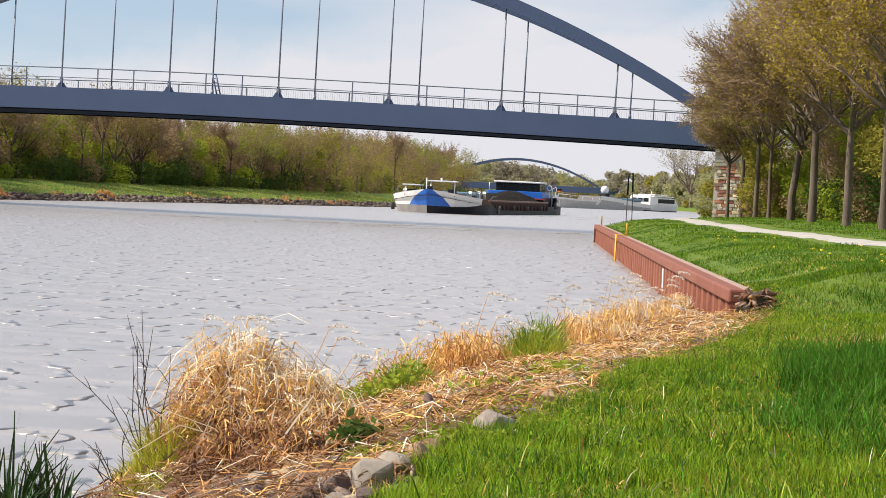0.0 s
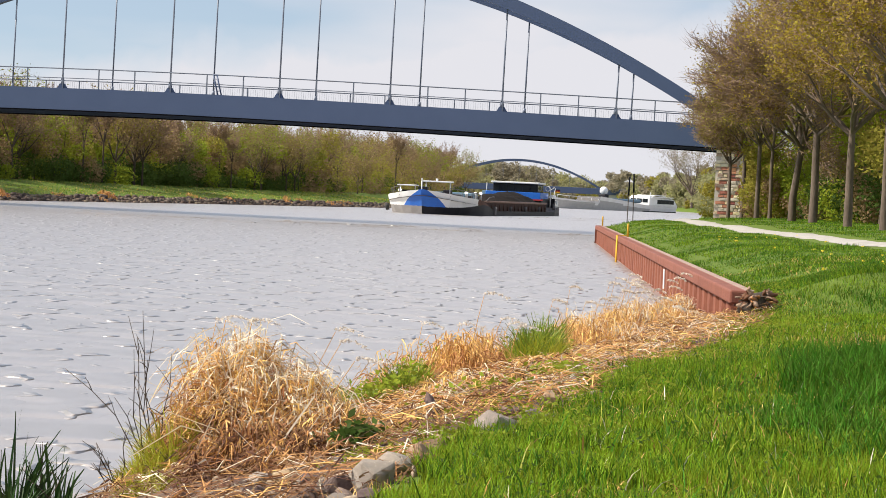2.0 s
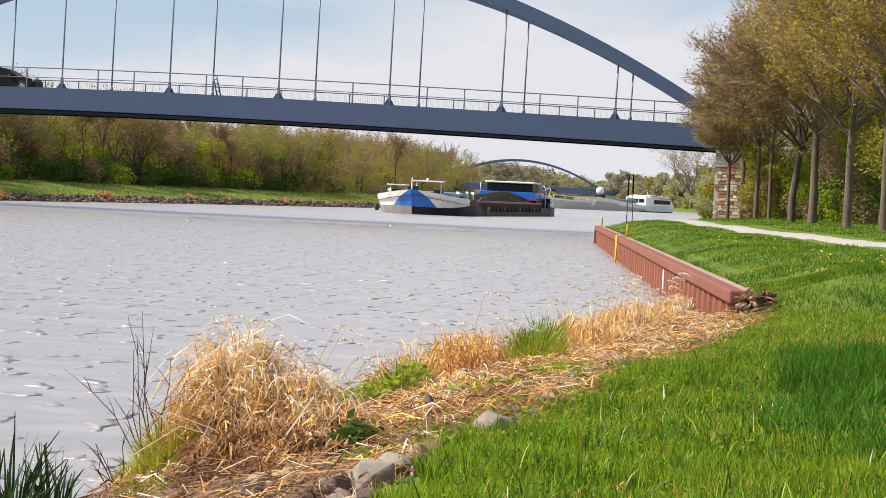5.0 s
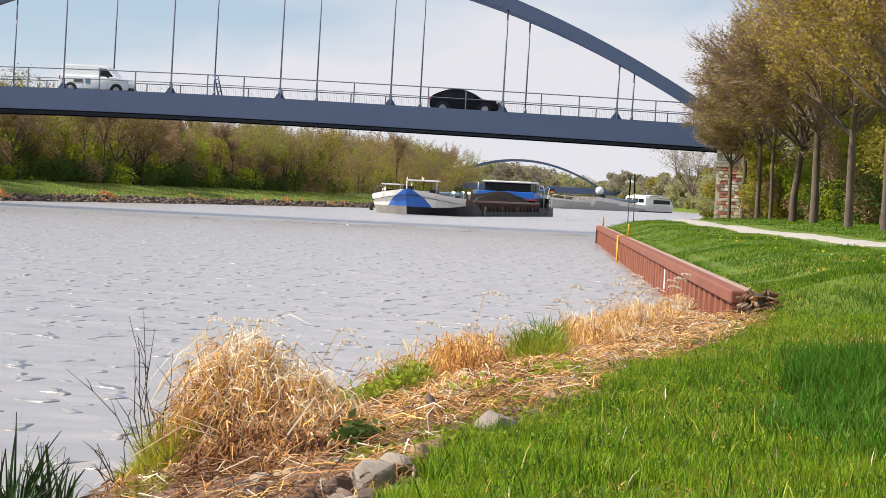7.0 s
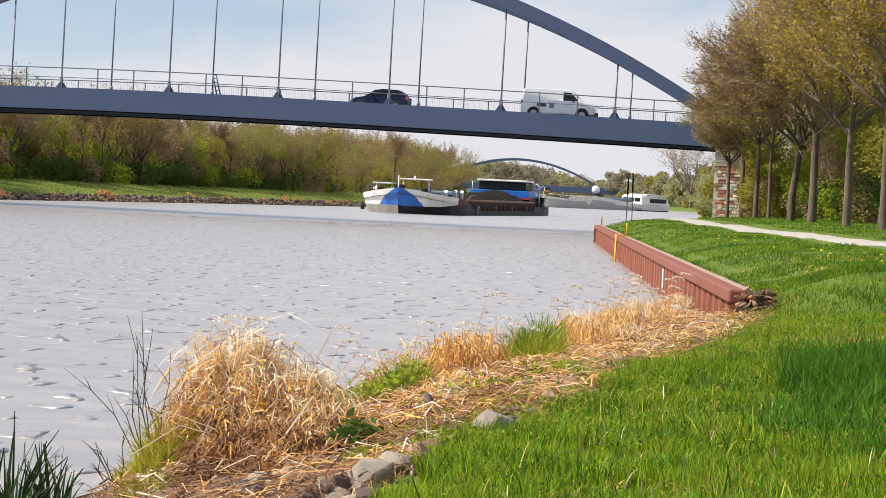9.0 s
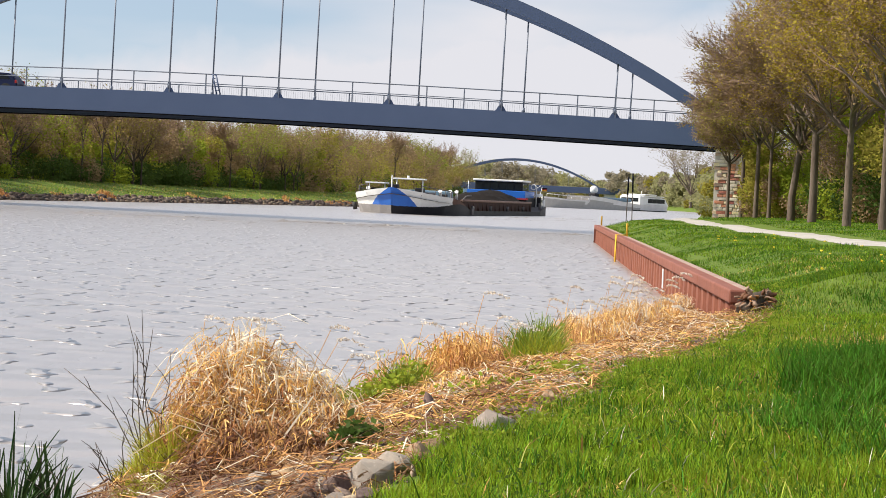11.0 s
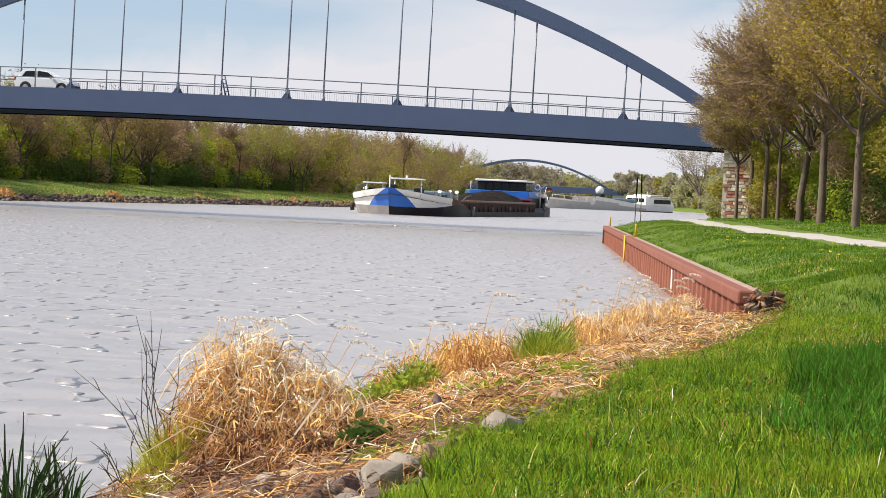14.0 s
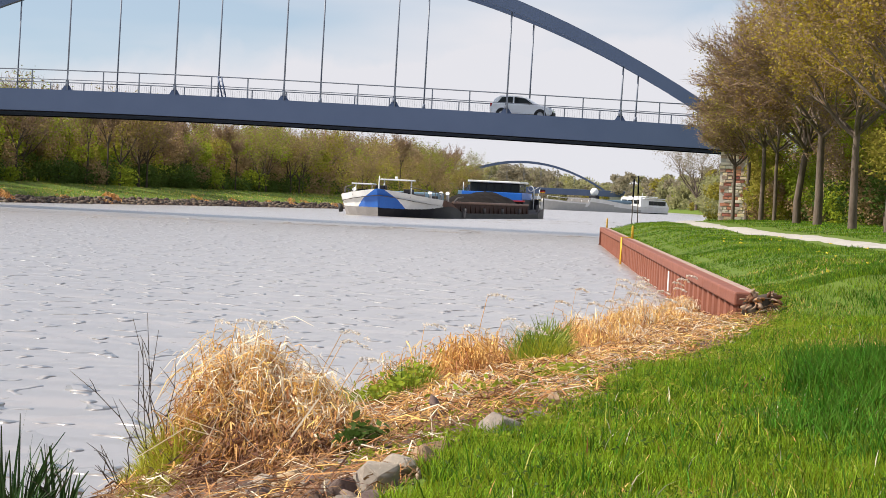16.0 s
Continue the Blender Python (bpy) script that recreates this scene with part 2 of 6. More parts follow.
def tube(bm, pts, radii, sides=8, caps=True, m=0):
    """A tube through points, with a radius at each (or one for all)."""
    pts = [Vector(p) for p in pts]
    if not hasattr(radii, "__len__"):
        radii = [radii] * len(pts)
    rings = []
    ref = Vector((0, 0, 1))
    for i, p in enumerate(pts):
        d = (pts[min(i + 1, len(pts) - 1)] - pts[max(i - 1, 0)]).normalized()
        u = d.cross(ref if abs(d.dot(ref)) < .95 else Vector((1, 0, 0))).normalized()
        w = d.cross(u)
        rings.append([bm.verts.new(p + (u * math.cos(a) + w * math.sin(a)) * radii[i]) for a in (2 * math.pi * j / sides for j in range(sides))])
    for r0, r1 in zip(rings, rings[1:]):
        for j in range(sides):
            f = bm.faces.new((r0[j], r0[(j + 1) % sides], r1[(j + 1) % sides], r1[j]))
            f.smooth, f.material_index = True, m
    if caps:
        for r in (rings[0][::-1], rings[-1]):
            bm.faces.new(r).material_index = m
    return bm


def tubed(*a, **k):
    return tube(bmesh.new(), *a, **k)


def loft(bm, rings, closed=True, caps=True, m=0, smooth=False):
    """Skin between rings of equal point count."""
    vs = [[bm.verts.new(p) for p in r] for r in rings]
    n = len(vs[0])
    for a, b in zip(vs, vs[1:]):
        for j in range(n if closed else n - 1):
            f = bm.faces.new((a[j], a[(j + 1) % n], b[(j + 1) % n], b[j]))
            f.material_index, f.smooth = m, smooth
    if caps and closed:
        bm.faces.new(vs[0][::-1]).material_index = m
        bm.faces.new(vs[-1]).material_index = m
    bmesh.ops.recalc_face_normals(bm, faces=bm.faces[:])
    return bm


def lofted(*a, **k):
    return loft(bmesh.new(), *a, **k)


rng = np.random.default_rng(7)

# ---- the lie of the land: water at z = 0 ----
def curve_of(points):
    ys, xs = [p[0] for p in points], [p[1] for p in points]
    return lambda y: np.interp(y, ys, xs)


# waterline of the near bank and of the far bank: x by y
near_water = curve_of([(-80, -16), (0, -3.4), (10, -2.5), (16, -2.3), (20, -1.9), (25, -.75), (28, .05), (35, 1.5), (41, 2.6), (50, 4.4), (54, 4.98), (122.8, 7.55),
                       (180, 16), (300, 30), (500, 52), (700, 74), (970, 60), (1600, 90), (4500, 300)])
far_water = curve_of([(-80, -84), (0, -68), (188, -34), (222, -27.6), (255, -20.2), (282, -13.4), (303, -8.5), (330, -4.5), (400, 3), (600, 15), (800, 22), (900, 14), (970, 4), (1600, 30), (4500, 200)])
WALL0, WALL1 = 36.1, 122.8


def wall_x(y):
    y = np.asarray(y, float)
    return np.where(y < WALL1, 4.3 + (y - WALL0) * .0375, near_water(y))


def lerp(x, xs, zs):
    return np.interp(x, xs, zs)


def smooth_noise(x, y, s, seed):
    """Cheap rolling noise for arrays."""
    r = np.random.default_rng(seed)
    z = 0
    for k in range(5):
        a, ph = r.uniform(0, 6.28), r.uniform(0, 6.28)
        f = s * (1 + .6 * k)
        z = z + np.sin((x * np.cos(a) + y * np.sin(a)) * f + ph) / (1 + .5 * k)
    return z / 2.5


def edge_u(y):
    """How far from the waterline the meadow begins."""
    return np.interp(y, [8, 11.9, 13.4, 15.2, 17.8, 22.8, 27.7, 36], [2.0, 2.2, 2.5, 3.0, 3.5, 3.45, 3.4, 2.9])


def ground_z(x, y):
    x, y = np.broadcast_arrays(np.asarray(x, float), np.asarray(y, float))
    nw, fw, wx = near_water(y), far_water(y), wall_x(y)
    u, v, w = x - nw, x - wx - np.where((y >= WALL0) & (y <= WALL1), .225, 0), fw - x
    bank = lerp(u, [-6, -2, 0, 1, 2.6, 6, 12, 17, 60, 300], [-2.2, -.75, 0, .30, .68, .98, 1.5, 1.66, 1.8, 3])
    bank = bank * (1 - (1 - np.interp(y, [18, 26, 36], [1, .82, .72])) * np.clip((9 - u) / 4, 0, 1))
    wall = lerp(v, [0, .5, 1.6, 3.5, 7, 12, 60, 300], [.80, .88, 1.2, 1.32, 1.6, 1.7, 1.8, 3])
    foot = lerp(u, [-6, -2, 0, 1, 3, 6], [-2.2, -.75, 0, .18, .28, .34])
    t = np.clip((y - 34) / 2, 0, 1) * np.clip(v + .2, 0, 1)
    t2 = np.clip((y - 122.8) / 12, 0, 1)
    far_near = lerp(u, [-6, -2, 0, 1.8, 4, 7, 12, 60, 300], [-2.2, -.75, 0, .85, 1.25, 1.4, 1.6, 1.8, 3])
    behind = np.where(y < WALL0, bank * (1 - t) + wall * t, wall * (1 - t2) + far_near * t2)
    front = np.where(y < WALL0, bank, foot - 1.2 * np.clip((y - 52) / 6, 0, 1))
    front = np.where(y > WALL1, far_near, front)
    z = np.where(v >= 0, behind, front)
    far = lerp(w, [-6, -2, 0, 2.2, 4.0, 12, 40, 300], [-2.2, -.75, 0, .66, .85, 1.55, 1.8, 3])
    z = np.where(x < (nw + fw) / 2, far, z)
    lump = smooth_noise(x, y, 1.1, 3) * .03 + smooth_noise(x, y, .35, 5) * .05
    return z + np.where(z > .1, lump * np.clip((z - .1) * 2, 0, 1), 0) * np.where((y > 35) & (np.abs(v) < .6), .2, 1)


def build_ground():
    ys = np.concatenate([np.arange(-80, -20, 4.), np.arange(-20, 8, 1.), np.arange(8, WALL0 - .1, .3), [WALL0], np.arange(36.5, 60, .5), np.arange(60, WALL1, 1.5), [WALL1],
                         np.arange(124, 190, 3), np.arange(190, 420, 4), np.arange(420, 1000, 25), [1100, 1300, 1600, 2200, 3000, 4500]])
    right = np.array([.23, .3, .5, 1, 1.6, 2.2, 3, 3.8, 4.6, 5.4, 6.2, 7, 8, 9.5, 11, 13, 16, 20, 26, 35, 50, 90, 200, 600, 2500])
    front = np.array([.22, -.3, -.6, -.9, -1.2, -1.5, -1.8, -2.1, -2.4, -2.7, -3, -3.3, -3.6, -3.9, -4.2, -4.6, -5, -5.5, -6, -6.6, -7.2, -8, -9, -10, -12])
    left = np.array([0, .8, 1.6, 2.4, 3.2, 4, 5.5, 7, 9, 12, 16, 22, 30, 45, 80, 200, 600, 2500])
    cols = []
    wx, fw = wall_x(ys), far_water(ys)
    for o in left[::-1]:
        cols.append(fw - o)
    for o in (1, 2, 4, 6):
        cols.append(fw + o)
    for o in front[::-1]:
        cols.append(wx + o)
    for o in right:
        cols.append(wx + o)
    X = np.stack(cols, 1)
    Y = np.repeat(ys[:, None], X.shape[1], 1)
    Z = ground_z(X, Y)
    rows, n = X.shape
    a = (np.arange(rows - 1)[:, None] * n + np.arange(n - 1)[None]).ravel()
    faces = np.stack([a, a + 1, a + n + 1, a + n], 1)
    V = np.stack([X, Y, Z], 2).reshape(-1, 3)
    c = V[faces].mean(1)
    u = c[:, 0] - near_water(c[:, 1])
    w = far_water(c[:, 1]) - c[:, 0]
    idx = np.zeros(len(faces), int)
    edge = edge_u(c[:, 1]) + .15 * smooth_noise(c[:, 0], c[:, 1], .9, 9)
    soil = ((u > -1) & (u < edge) & (c[:, 1] < WALL0)) | ((u > -1) & (c[:, 0] < wall_x(c[:, 1])) & (c[:, 1] >= WALL0) & (c[:, 1] < 60)) | ((w > -.6) & (w < 1.6))
    idx[soil] = 1
    idx[c[:, 2] < -.25] = 2
    g = sheet("ground", V, faces, [M["grass"], M["soil"], M["silt"]], index=idx, smooth=True)
    tagged(g, "grassy canal banks with a bare stony waterside strip", "ground", kind="structure")
    return g


def build_water():
    """One sheet, tucked under both banks so that it may drift."""
    ys = np.concatenate([[-80], np.arange(-20, 30, 5.), np.arange(30, 70, 2.), np.arange(70, 400, 15.), [420, 500, 700, 800, 900, 970, 1200, 1600, 4500]])
    V, F = [], []
    for y in ys:
        V += [(far_water(y) - 5, y, 0), (near_water(y) + 1.2 if y < 34 else wall_x(y) + 1.5, y, 0)]
    F = [(2 * i, 2 * i + 1, 2 * i + 3, 2 * i + 2) for i in range(len(ys) - 1)]
    w = sheet("water", V, F, M["water"])
    return tagged(w, "rippled grey canal water reflecting a pale sky", "water", kind="structure")


def build_path():
    ys = np.concatenate([np.arange(20, 150, 2.), np.arange(150, 420, 10)])
    V, F = [], []
    for y in ys:
        c = wall_x(y) + 4.75 - .010 * (y - 60) * (y < 130) + .25 * math.sin(y * .05) + (y > 130) * -.7
        hw = .5 + .08 * math.sin(y * .9) * math.sin(y * .37)
        for o in (-hw, -hw / 3, hw / 3, hw):
            V.append((c + o, y, float(ground_z(c + o, y)) + .035 - (.03 if abs(o) == hw else 0)))
    n = 4
    F = [(i * n + j, i * n + j + 1, i * n + n + j + 1, i * n + n + j) for i in range(len(ys) - 1) for j in range(3)]
    return tagged(sheet("path", V, F, M["gravel"], smooth=True), "pale gravel towpath along the grassy bank", "path", kind="structure")


ground, water, path = build_ground(), build_water(), build_path()


# ---- sheet-pile wall ----
def build_wall():
    d = Vector((.0375, 1, 0)).normalized()
    ang = math.degrees(math.atan(.0375))
    L = (WALL1 - WALL0) / d.y
    root = thing("sheet_pile_wall", 4.3, WALL0, 0, -ang, "rust-red corrugated steel sheet-pile wall along the water", "retaining wall")
    tagged(root, kind="structure")
    prof = [(0, 0), (.26, 0), (.40, .20), (.96, .20), (1.10, 0), (1.36, 0)]   # along y, depth to the land
    zs = (-1.6, .69)
    n = int(L / 1.36)
    bm = bmesh.new()
    pr = [(i * 1.36 + a, b) for i in range(5) for a, b in prof[:-1]] + [(5 * 1.36, 0)]
    lo = [bm.verts.new((b - .02, a, zs[0])) for a, b in pr]
    hi = [bm.verts.new((b - .02, a, zs[1])) for a, b in pr]
    for i in range(len(pr) - 1):
        bm.faces.new((lo[i], hi[i], hi[i + 1], lo[i + 1]))
    first = part("sheet_pile", bm, M["rust"], root)
    first.location = (0, 0, 0)
    for k in range(1, n // 5 + 1):
        o = new("sheet_pile", first.data)
        o.parent, o.location = root, (0, k * 6.8, 0)
    # capping channel in welded lengths
    k = 0
    y = 0.0
    while y < L:
        ln = min(7.2, L - y)
        b = boxed(-.09, .26, y + .004, y + ln - .004, .685, .89, bevel=.03)
        part("cap_beam", b, M["rust_cap"], root)
        part("cap_plate", boxed(.13, .265, y + .006, y + ln - .006, .886, .897, bevel=.003), M["cap_worn"], root, "worn pale top of the capping")
        y += ln
    # end plate
    part("end_plate", boxed(-.07, .22, -.02, .0, -.6, .66, bevel=.004), M["rust"], root)
    part("end_plate", boxed(-.09, 6, L + .0, L + .03, -1.6, .86, bevel=.004), M["rust"], root)
    # white depth mark
    part("white_mark", boxed(-.045, -.025, 19.7, 20.05, .18, .62, bevel=.004), M["white"], root, "white painted mark")
    return root


build_wall()


def ladder_post(y, ladder):
    x = float(wall_x(y))
    r = thing("mooring_ladder" if ladder else "marker_post", x, y, .89, -2.15,
              "yellow painted steel ladder rail over the wall" if ladder else "short yellow marker post on the wall cap", "ladder" if ladder else "post")
    part("post", tubed([(.2, 0, -.02), (.2, 0, .42), (.2, 0, .47)], [.04, .04, .03], 10), M["yellow"], r)
    if ladder:
        part("rail", tubed([(.2, 0, .05), (-.16, 0, .05), (-.17, 0, -1.1)], .03, 8), M["yellow"], r)
        part("rail", tubed([(.2, .45, .05), (-.16, .45, .05), (-.17, .45, -1.1)], .03, 8), M["yellow"], r)
        for k in range(4):
            part("rung", tubed([(-.16, 0, -.1 - .28 * k), (-.16, .45, -.1 - .28 * k)], .018, 6), M["yellow"], r)


ladder_post(86.0, True)
ladder_post(120.5, False)

# ---- tied-arch road bridge ----
BR_A = 9.0                       # the bridge's right end comes nearer by this angle
BR_X, BR_Y, HANG, WIDE = -10.93, 157.0, 7.15, 10.9
SKEW = .03                       # the far arch stands a little further along


def deck_z(q):
    """Height of the girder's top at q metres from mid-span, over the water."""
    return 7.66 - .00066 * (q + 3.0) ** 2 - .011 * q + .0005 * max(q, 0) ** 2


def arch_z(q):
    return 17.18 - .00066 * (q + 3.0) ** 2 - .011 * q - .48 * (q / HANG + .5) ** 2


def build_bridge():
    root = thing("arch_bridge", BR_X, BR_Y, 0, -BR_A, "blue-grey steel tied-arch road bridge over the canal", "bridge")
    Q0, Q1 = -37.35, 30.2
    qs = np.linspace(Q0, Q1, 37)
    for side, y in (("near", 0.0), ("far", WIDE)):
        bm = bmesh.new()
        loft(bm, [[(q, y - .35, deck_z(q) - 1.39), (q, y + .35, deck_z(q) - 1.39), (q, y + .35, deck_z(q)), (q, y - .35, deck_z(q))] for q in qs])
        part("edge_girder", bm, M["bridge"], root)
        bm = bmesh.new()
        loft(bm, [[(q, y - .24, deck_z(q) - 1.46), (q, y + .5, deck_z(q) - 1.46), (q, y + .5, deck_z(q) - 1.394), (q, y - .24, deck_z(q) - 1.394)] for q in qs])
        part("lower_flange", bm, M["under"], root, "bottom flange with its shade painted near-black")
        k = SKEW if y else 0.0
        a = np.linspace(-4.86 * HANG, 3.86 * HANG, 45)
        bm = bmesh.new()
        rings = []
        for q in a:
            s = -2 * .48 * (q / HANG + .5) / HANG
            nx, nz = -s / math.hypot(1, s), 1 / math.hypot(1, s)
            z = arch_z(q)
            t = .78
            rings.append([(q + k, y - .32, z), (q + k, y + .32, z), (q + k + nx * t, y + .32, z + nz * t), (q + k + nx * t, y - .32, z + nz * t)])
        loft(bm, rings)
        part("arch_rib", bm, M["bridge"], root)
        for i in range(-4, 4):
            q = i * HANG + k
            part("hanger", tubed([(q, y, deck_z(q) - .1), (q + .07, y, arch_z(q - k) + .05)], .055, 8), M["rod"], root)
            bm = bmesh.new()
            w0, w1, h = .40, .16, .30
            loft(bm, [[(q - w0, y + o, deck_z(q) - .03), (q + w0, y + o, deck_z(q) - .03), (q + w0 - .1, y + o, deck_z(q) + .06), (q + w1, y + o, deck_z(q) + h),
                       (q - w1, y + o, deck_z(q) + h), (q - w0 + .1, y + o, deck_z(q) + .06)] for o in (-.06, .06)])
            part("gusset_plate", bm, M["bridge"], root)
            part("clevis", tubed([(q, y, deck_z(q) + h - .02), (q, y, deck_z(q) + h + .35)], [.13, .10], 8), M["rod"], root)
    # deck slab, kerbs and cross beams
    bm = bmesh.new()
    loft(bm, [[(q, .4, deck_z(q) - .50), (q, WIDE - .4, deck_z(q) - .50), (q, WIDE - .4, deck_z(q) - .25), (q, .4, deck_z(q) - .25)] for q in qs])
    part("deck_slab", bm, M["asphalt"], root)
    # Cross beams get the same near-black, painted as underside shade.
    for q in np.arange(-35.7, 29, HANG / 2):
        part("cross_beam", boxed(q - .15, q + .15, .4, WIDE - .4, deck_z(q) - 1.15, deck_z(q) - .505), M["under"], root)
    # hand rails on both edges; the far one is lower, with a fine picket infill
    step = HANG / 3
    q2 = np.linspace(Q0, Q1, 19)
    for y, hs in ((-.1, (1.27, .66)), (WIDE + .1, (.95,))):
        for z in hs:
            part("top_rail" if z == hs[0] else "mid_rail", tubed([(q, y, deck_z(q) + z) for q in q2], .04 if z == hs[0] else .028, 6), M["rail"], root)
        for i in range(-15, 13):
            q = i * step + (SKEW if y > 1 else .05)
            part("rail_post", boxed(q - .035, q + .035, y - .03, y + .03, deck_z(q) - .02, deck_z(q) + hs[0]), M["rail"], root)
    bm = bmesh.new()
    for q in np.arange(Q0 + .2, Q1, .16):
        box(bm, q - .004, q + .004, WIDE + .09, WIDE + .11, deck_z(q) + .05, deck_z(q) + .86)
    tagged(part("picket_infill", bm, M["rail"], root), kind="stuff")
    # leaning sign frame seen edge-on beside the rail
    fr = [(-3.95, 0), (-4.28, 1.25), (-4.05, 1.25), (-3.72, 0)]
    for a, b in ((0, 1), (1, 2), (2, 3)):
        part("signal_frame_bar", tubed([(fr[k][0], -.2, deck_z(-4) + fr[k][1]) for k in (a, b)], .05, 6), M["bridge"], root, "blue leaning signal frame")
    for k in range(1, 5):
        x = -3.95 - .33 * k / 5
        part("signal_frame_bar", tubed([(x, -.2, deck_z(-4) + 1.25 * k / 5), (x + .23, -.2, deck_z(-4) + 1.25 * k / 5)], .022, 5), M["bridge"], root)
    return root


bridge = build_bridge()

# ---- bridge ends, approach roads ----
def on_bridge(q, y, z=0.0, turn=0.0):
    """World pose from metres along and across the bridge."""
    a = radians(BR_A)
    return pose(BR_X + q * math.cos(a) + y * math.sin(a), BR_Y - q * math.sin(a) + y * math.cos(a), z, 0, 0, -BR_A + turn)


def build_abutment(side):
    s = side
    r = new("abutment")
    r.matrix_basis = on_bridge(30.9 if s > 0 else -38.05, WIDE / 2, 0)
    tagged(r, "bridge abutment faced with red and yellow sandstone blocks" if s > 0 else "concrete bridge abutment at the canal bank", "abutment", kind="structure")
    x0, x1 = (-3.1, 2.4) if s > 0 else (-2.4, 2.45)
    top = deck_z(29 if s > 0 else -36.2) - 1.48
    part("core", boxed(x0, x1, -5.4, 5.4, .4, top), M["mortar"], r)
    part("back_wall", boxed(min(s * .1, s * 2.3), max(s * .1, s * 2.3), -5.3, 5.3, top + .004, deck_z(30 if s > 0 else -37) - .29), M["concrete"], r)
    part("bearing", boxed(-s * 1.6 - .3, -s * 1.6 + .3, -4.95, -4.3, top, top + .02), M["under"], r)
    if s > 0:
        rr = random.Random(4)
        z = 1.2
        shapes = []
        for w, m in [(a, b) for a in (.26, .36, .48, .6) for b in ("stone", "stone_red", "stone_pale")]:
            bm = boxed(-w / 2 + .012, w / 2 - .012, -.05, .1, .012, .195, bevel=.018)
            for v in bm.verts:
                if v.co.y < 0:
                    v.co.y += rr.uniform(-.025, .015)
            o = part("stone_block", bm, M[m], r)
            shapes.append((w, o))
        used = set()
        while z < top - .1:
            x = x0 - rr.uniform(0, .3)
            while x < x1:
                w, o = rr.choice(shapes)
                c = x + w / 2
                if c - w / 2 >= x0 - .06 and c + w / 2 <= x1 + .06:
                    if o.name in used:
                        k = new("stone_block", o.data)
                        k.parent = r
                    else:
                        k = o
                        used.add(o.name)
                    k.location = (c, -5.42, z)
                x += w
            z += .21
    return r


build_abutment(1)
build_abutment(-1)


def build_approach(side):
    """Earth bank that carries the road away from the bridge."""
    s = side
    r = new("road_embankment")
    r.matrix_basis = on_bridge(33.4 if s > 0 else -40.55, WIDE / 2, 0)
    tagged(r, "grassed road embankment leading up to the bridge", "embankment", kind="structure")
    L = 290
    z = deck_z(30 if s > 0 else -37) - .29
    n = 30
    rings = []
    for i in range(n + 1):
        x = s * L * i / n
        k = 0 if i == 0 else 1
        rings.append([(x, -5 - 13 * k, -.3), (x, 5 + 13 * k, -.3), (x, 5.3, z - .1), (x, -5.3, z - .1)])
    part("bank", lofted(rings), M["grass"], r)
    part("carriageway", boxed(min(0, s * L), max(0, s * L), -4.3, 4.3, z - .08, z + .02), M["asphalt"], r)
    return r


build_approach(1)
build_approach(-1)


# ---- second arch bridge, far up the canal ----
def build_far_bridge():
    r = thing("distant_arch_bridge", 28.2, 970, 0, -4, "slender dark arch bridge far up the canal", "bridge")
    half, top, low = 31.5, 7.0, 4.6
    part("deck_girder", boxed(-60, 60, -5, 5, low, top, bevel=.1), M["bridge"], r)
    for y in (-4.5, 4.5):
        rings = []
        for q in np.linspace(-half, half, 33):
            z = top - .4 + 9.7 * (1 - (q / half) ** 2)
            s = -2 * 9.7 * q / half ** 2
            nx, nz = -s / math.hypot(1, s), 1 / math.hypot(1, s)
            rings.append([(q, y - .4, z), (q, y + .4, z), (q + nx * .8, y + .4, z + nz * .8), (q + nx * .8, y - .4, z + nz * .8)])
        part("arch_rib", lofted(rings), M["bridge"], r)
        for i in range(-4, 5):
            q = i * 6.6
            part("hanger", tubed([(q, y, top - .1), (q, y, top - .3 + 9.7 * (1 - (q / half) ** 2))], .03, 5), M["rod"], r)
    for x in (-46, 46):
        part("pier", boxed(x - 12, x + 12, -4.5, 4.5, -1, low), M["concrete"], r)
    return r


build_far_bridge()

# ---- ships ----
M.update(
    hull_white=mat("hull_white_paint", (.82, .82, .81), (.72, .71, .69), .4, .6, 9, .05),
    hull_blue=mat("hull_blue_paint", (.014, .12, .50), (.022, .15, .56), .35, .8, 9, .05),
    hull_navy=mat("hull_black_paint", (.012, .012, .017), (.026, .025, .028), .6, .7, 9, .1, spec=.2),
    hull_grey=mat("hull_worn_grey", (.12, .108, .104), (.075, .066, .062), .7, .8, 12, .2),
    hull_rust=mat("hull_red_brown", (.10, .05, .036), (.15, .08, .058), .8, .9, 10, .2, spec=.2),
    hull_pale=mat("hull_lit_side_grey", (.30, .285, .28), (.22, .205, .20), .7, .8, 12, .2),
    hull_brown=mat("coaming_brown_rust", (.032, .017, .013), (.065, .031, .022), .85, .9, 10, .2, spec=.2),
    coaming_edge=mat("worn_brown_edge", (.20, .125, .095), (.28, .18, .14), .8, 1.2, 14, .2),
    coal=mat("dark_bulk_cargo", (.010, .008, .007), (.022, .018, .016), .95, 1.5, 6, 1.0, spec=.1),
    hatch=mat("blue_grey_hatch", (.12, .20, .27), (.16, .25, .32), .5, 1, 9, .05),
    red=mat("red_paint", (.40, .03, .03), (.33, .03, .03), .5, 2, 9, .05),
    gold=mat("gold_cloth", (.75, .48, .04), (.68, .42, .03), .8, 3, 20, 0),
    black=mat("black_rubber", (.02, .02, .02), (.035, .035, .035), .8, 4, 30, .2),
)


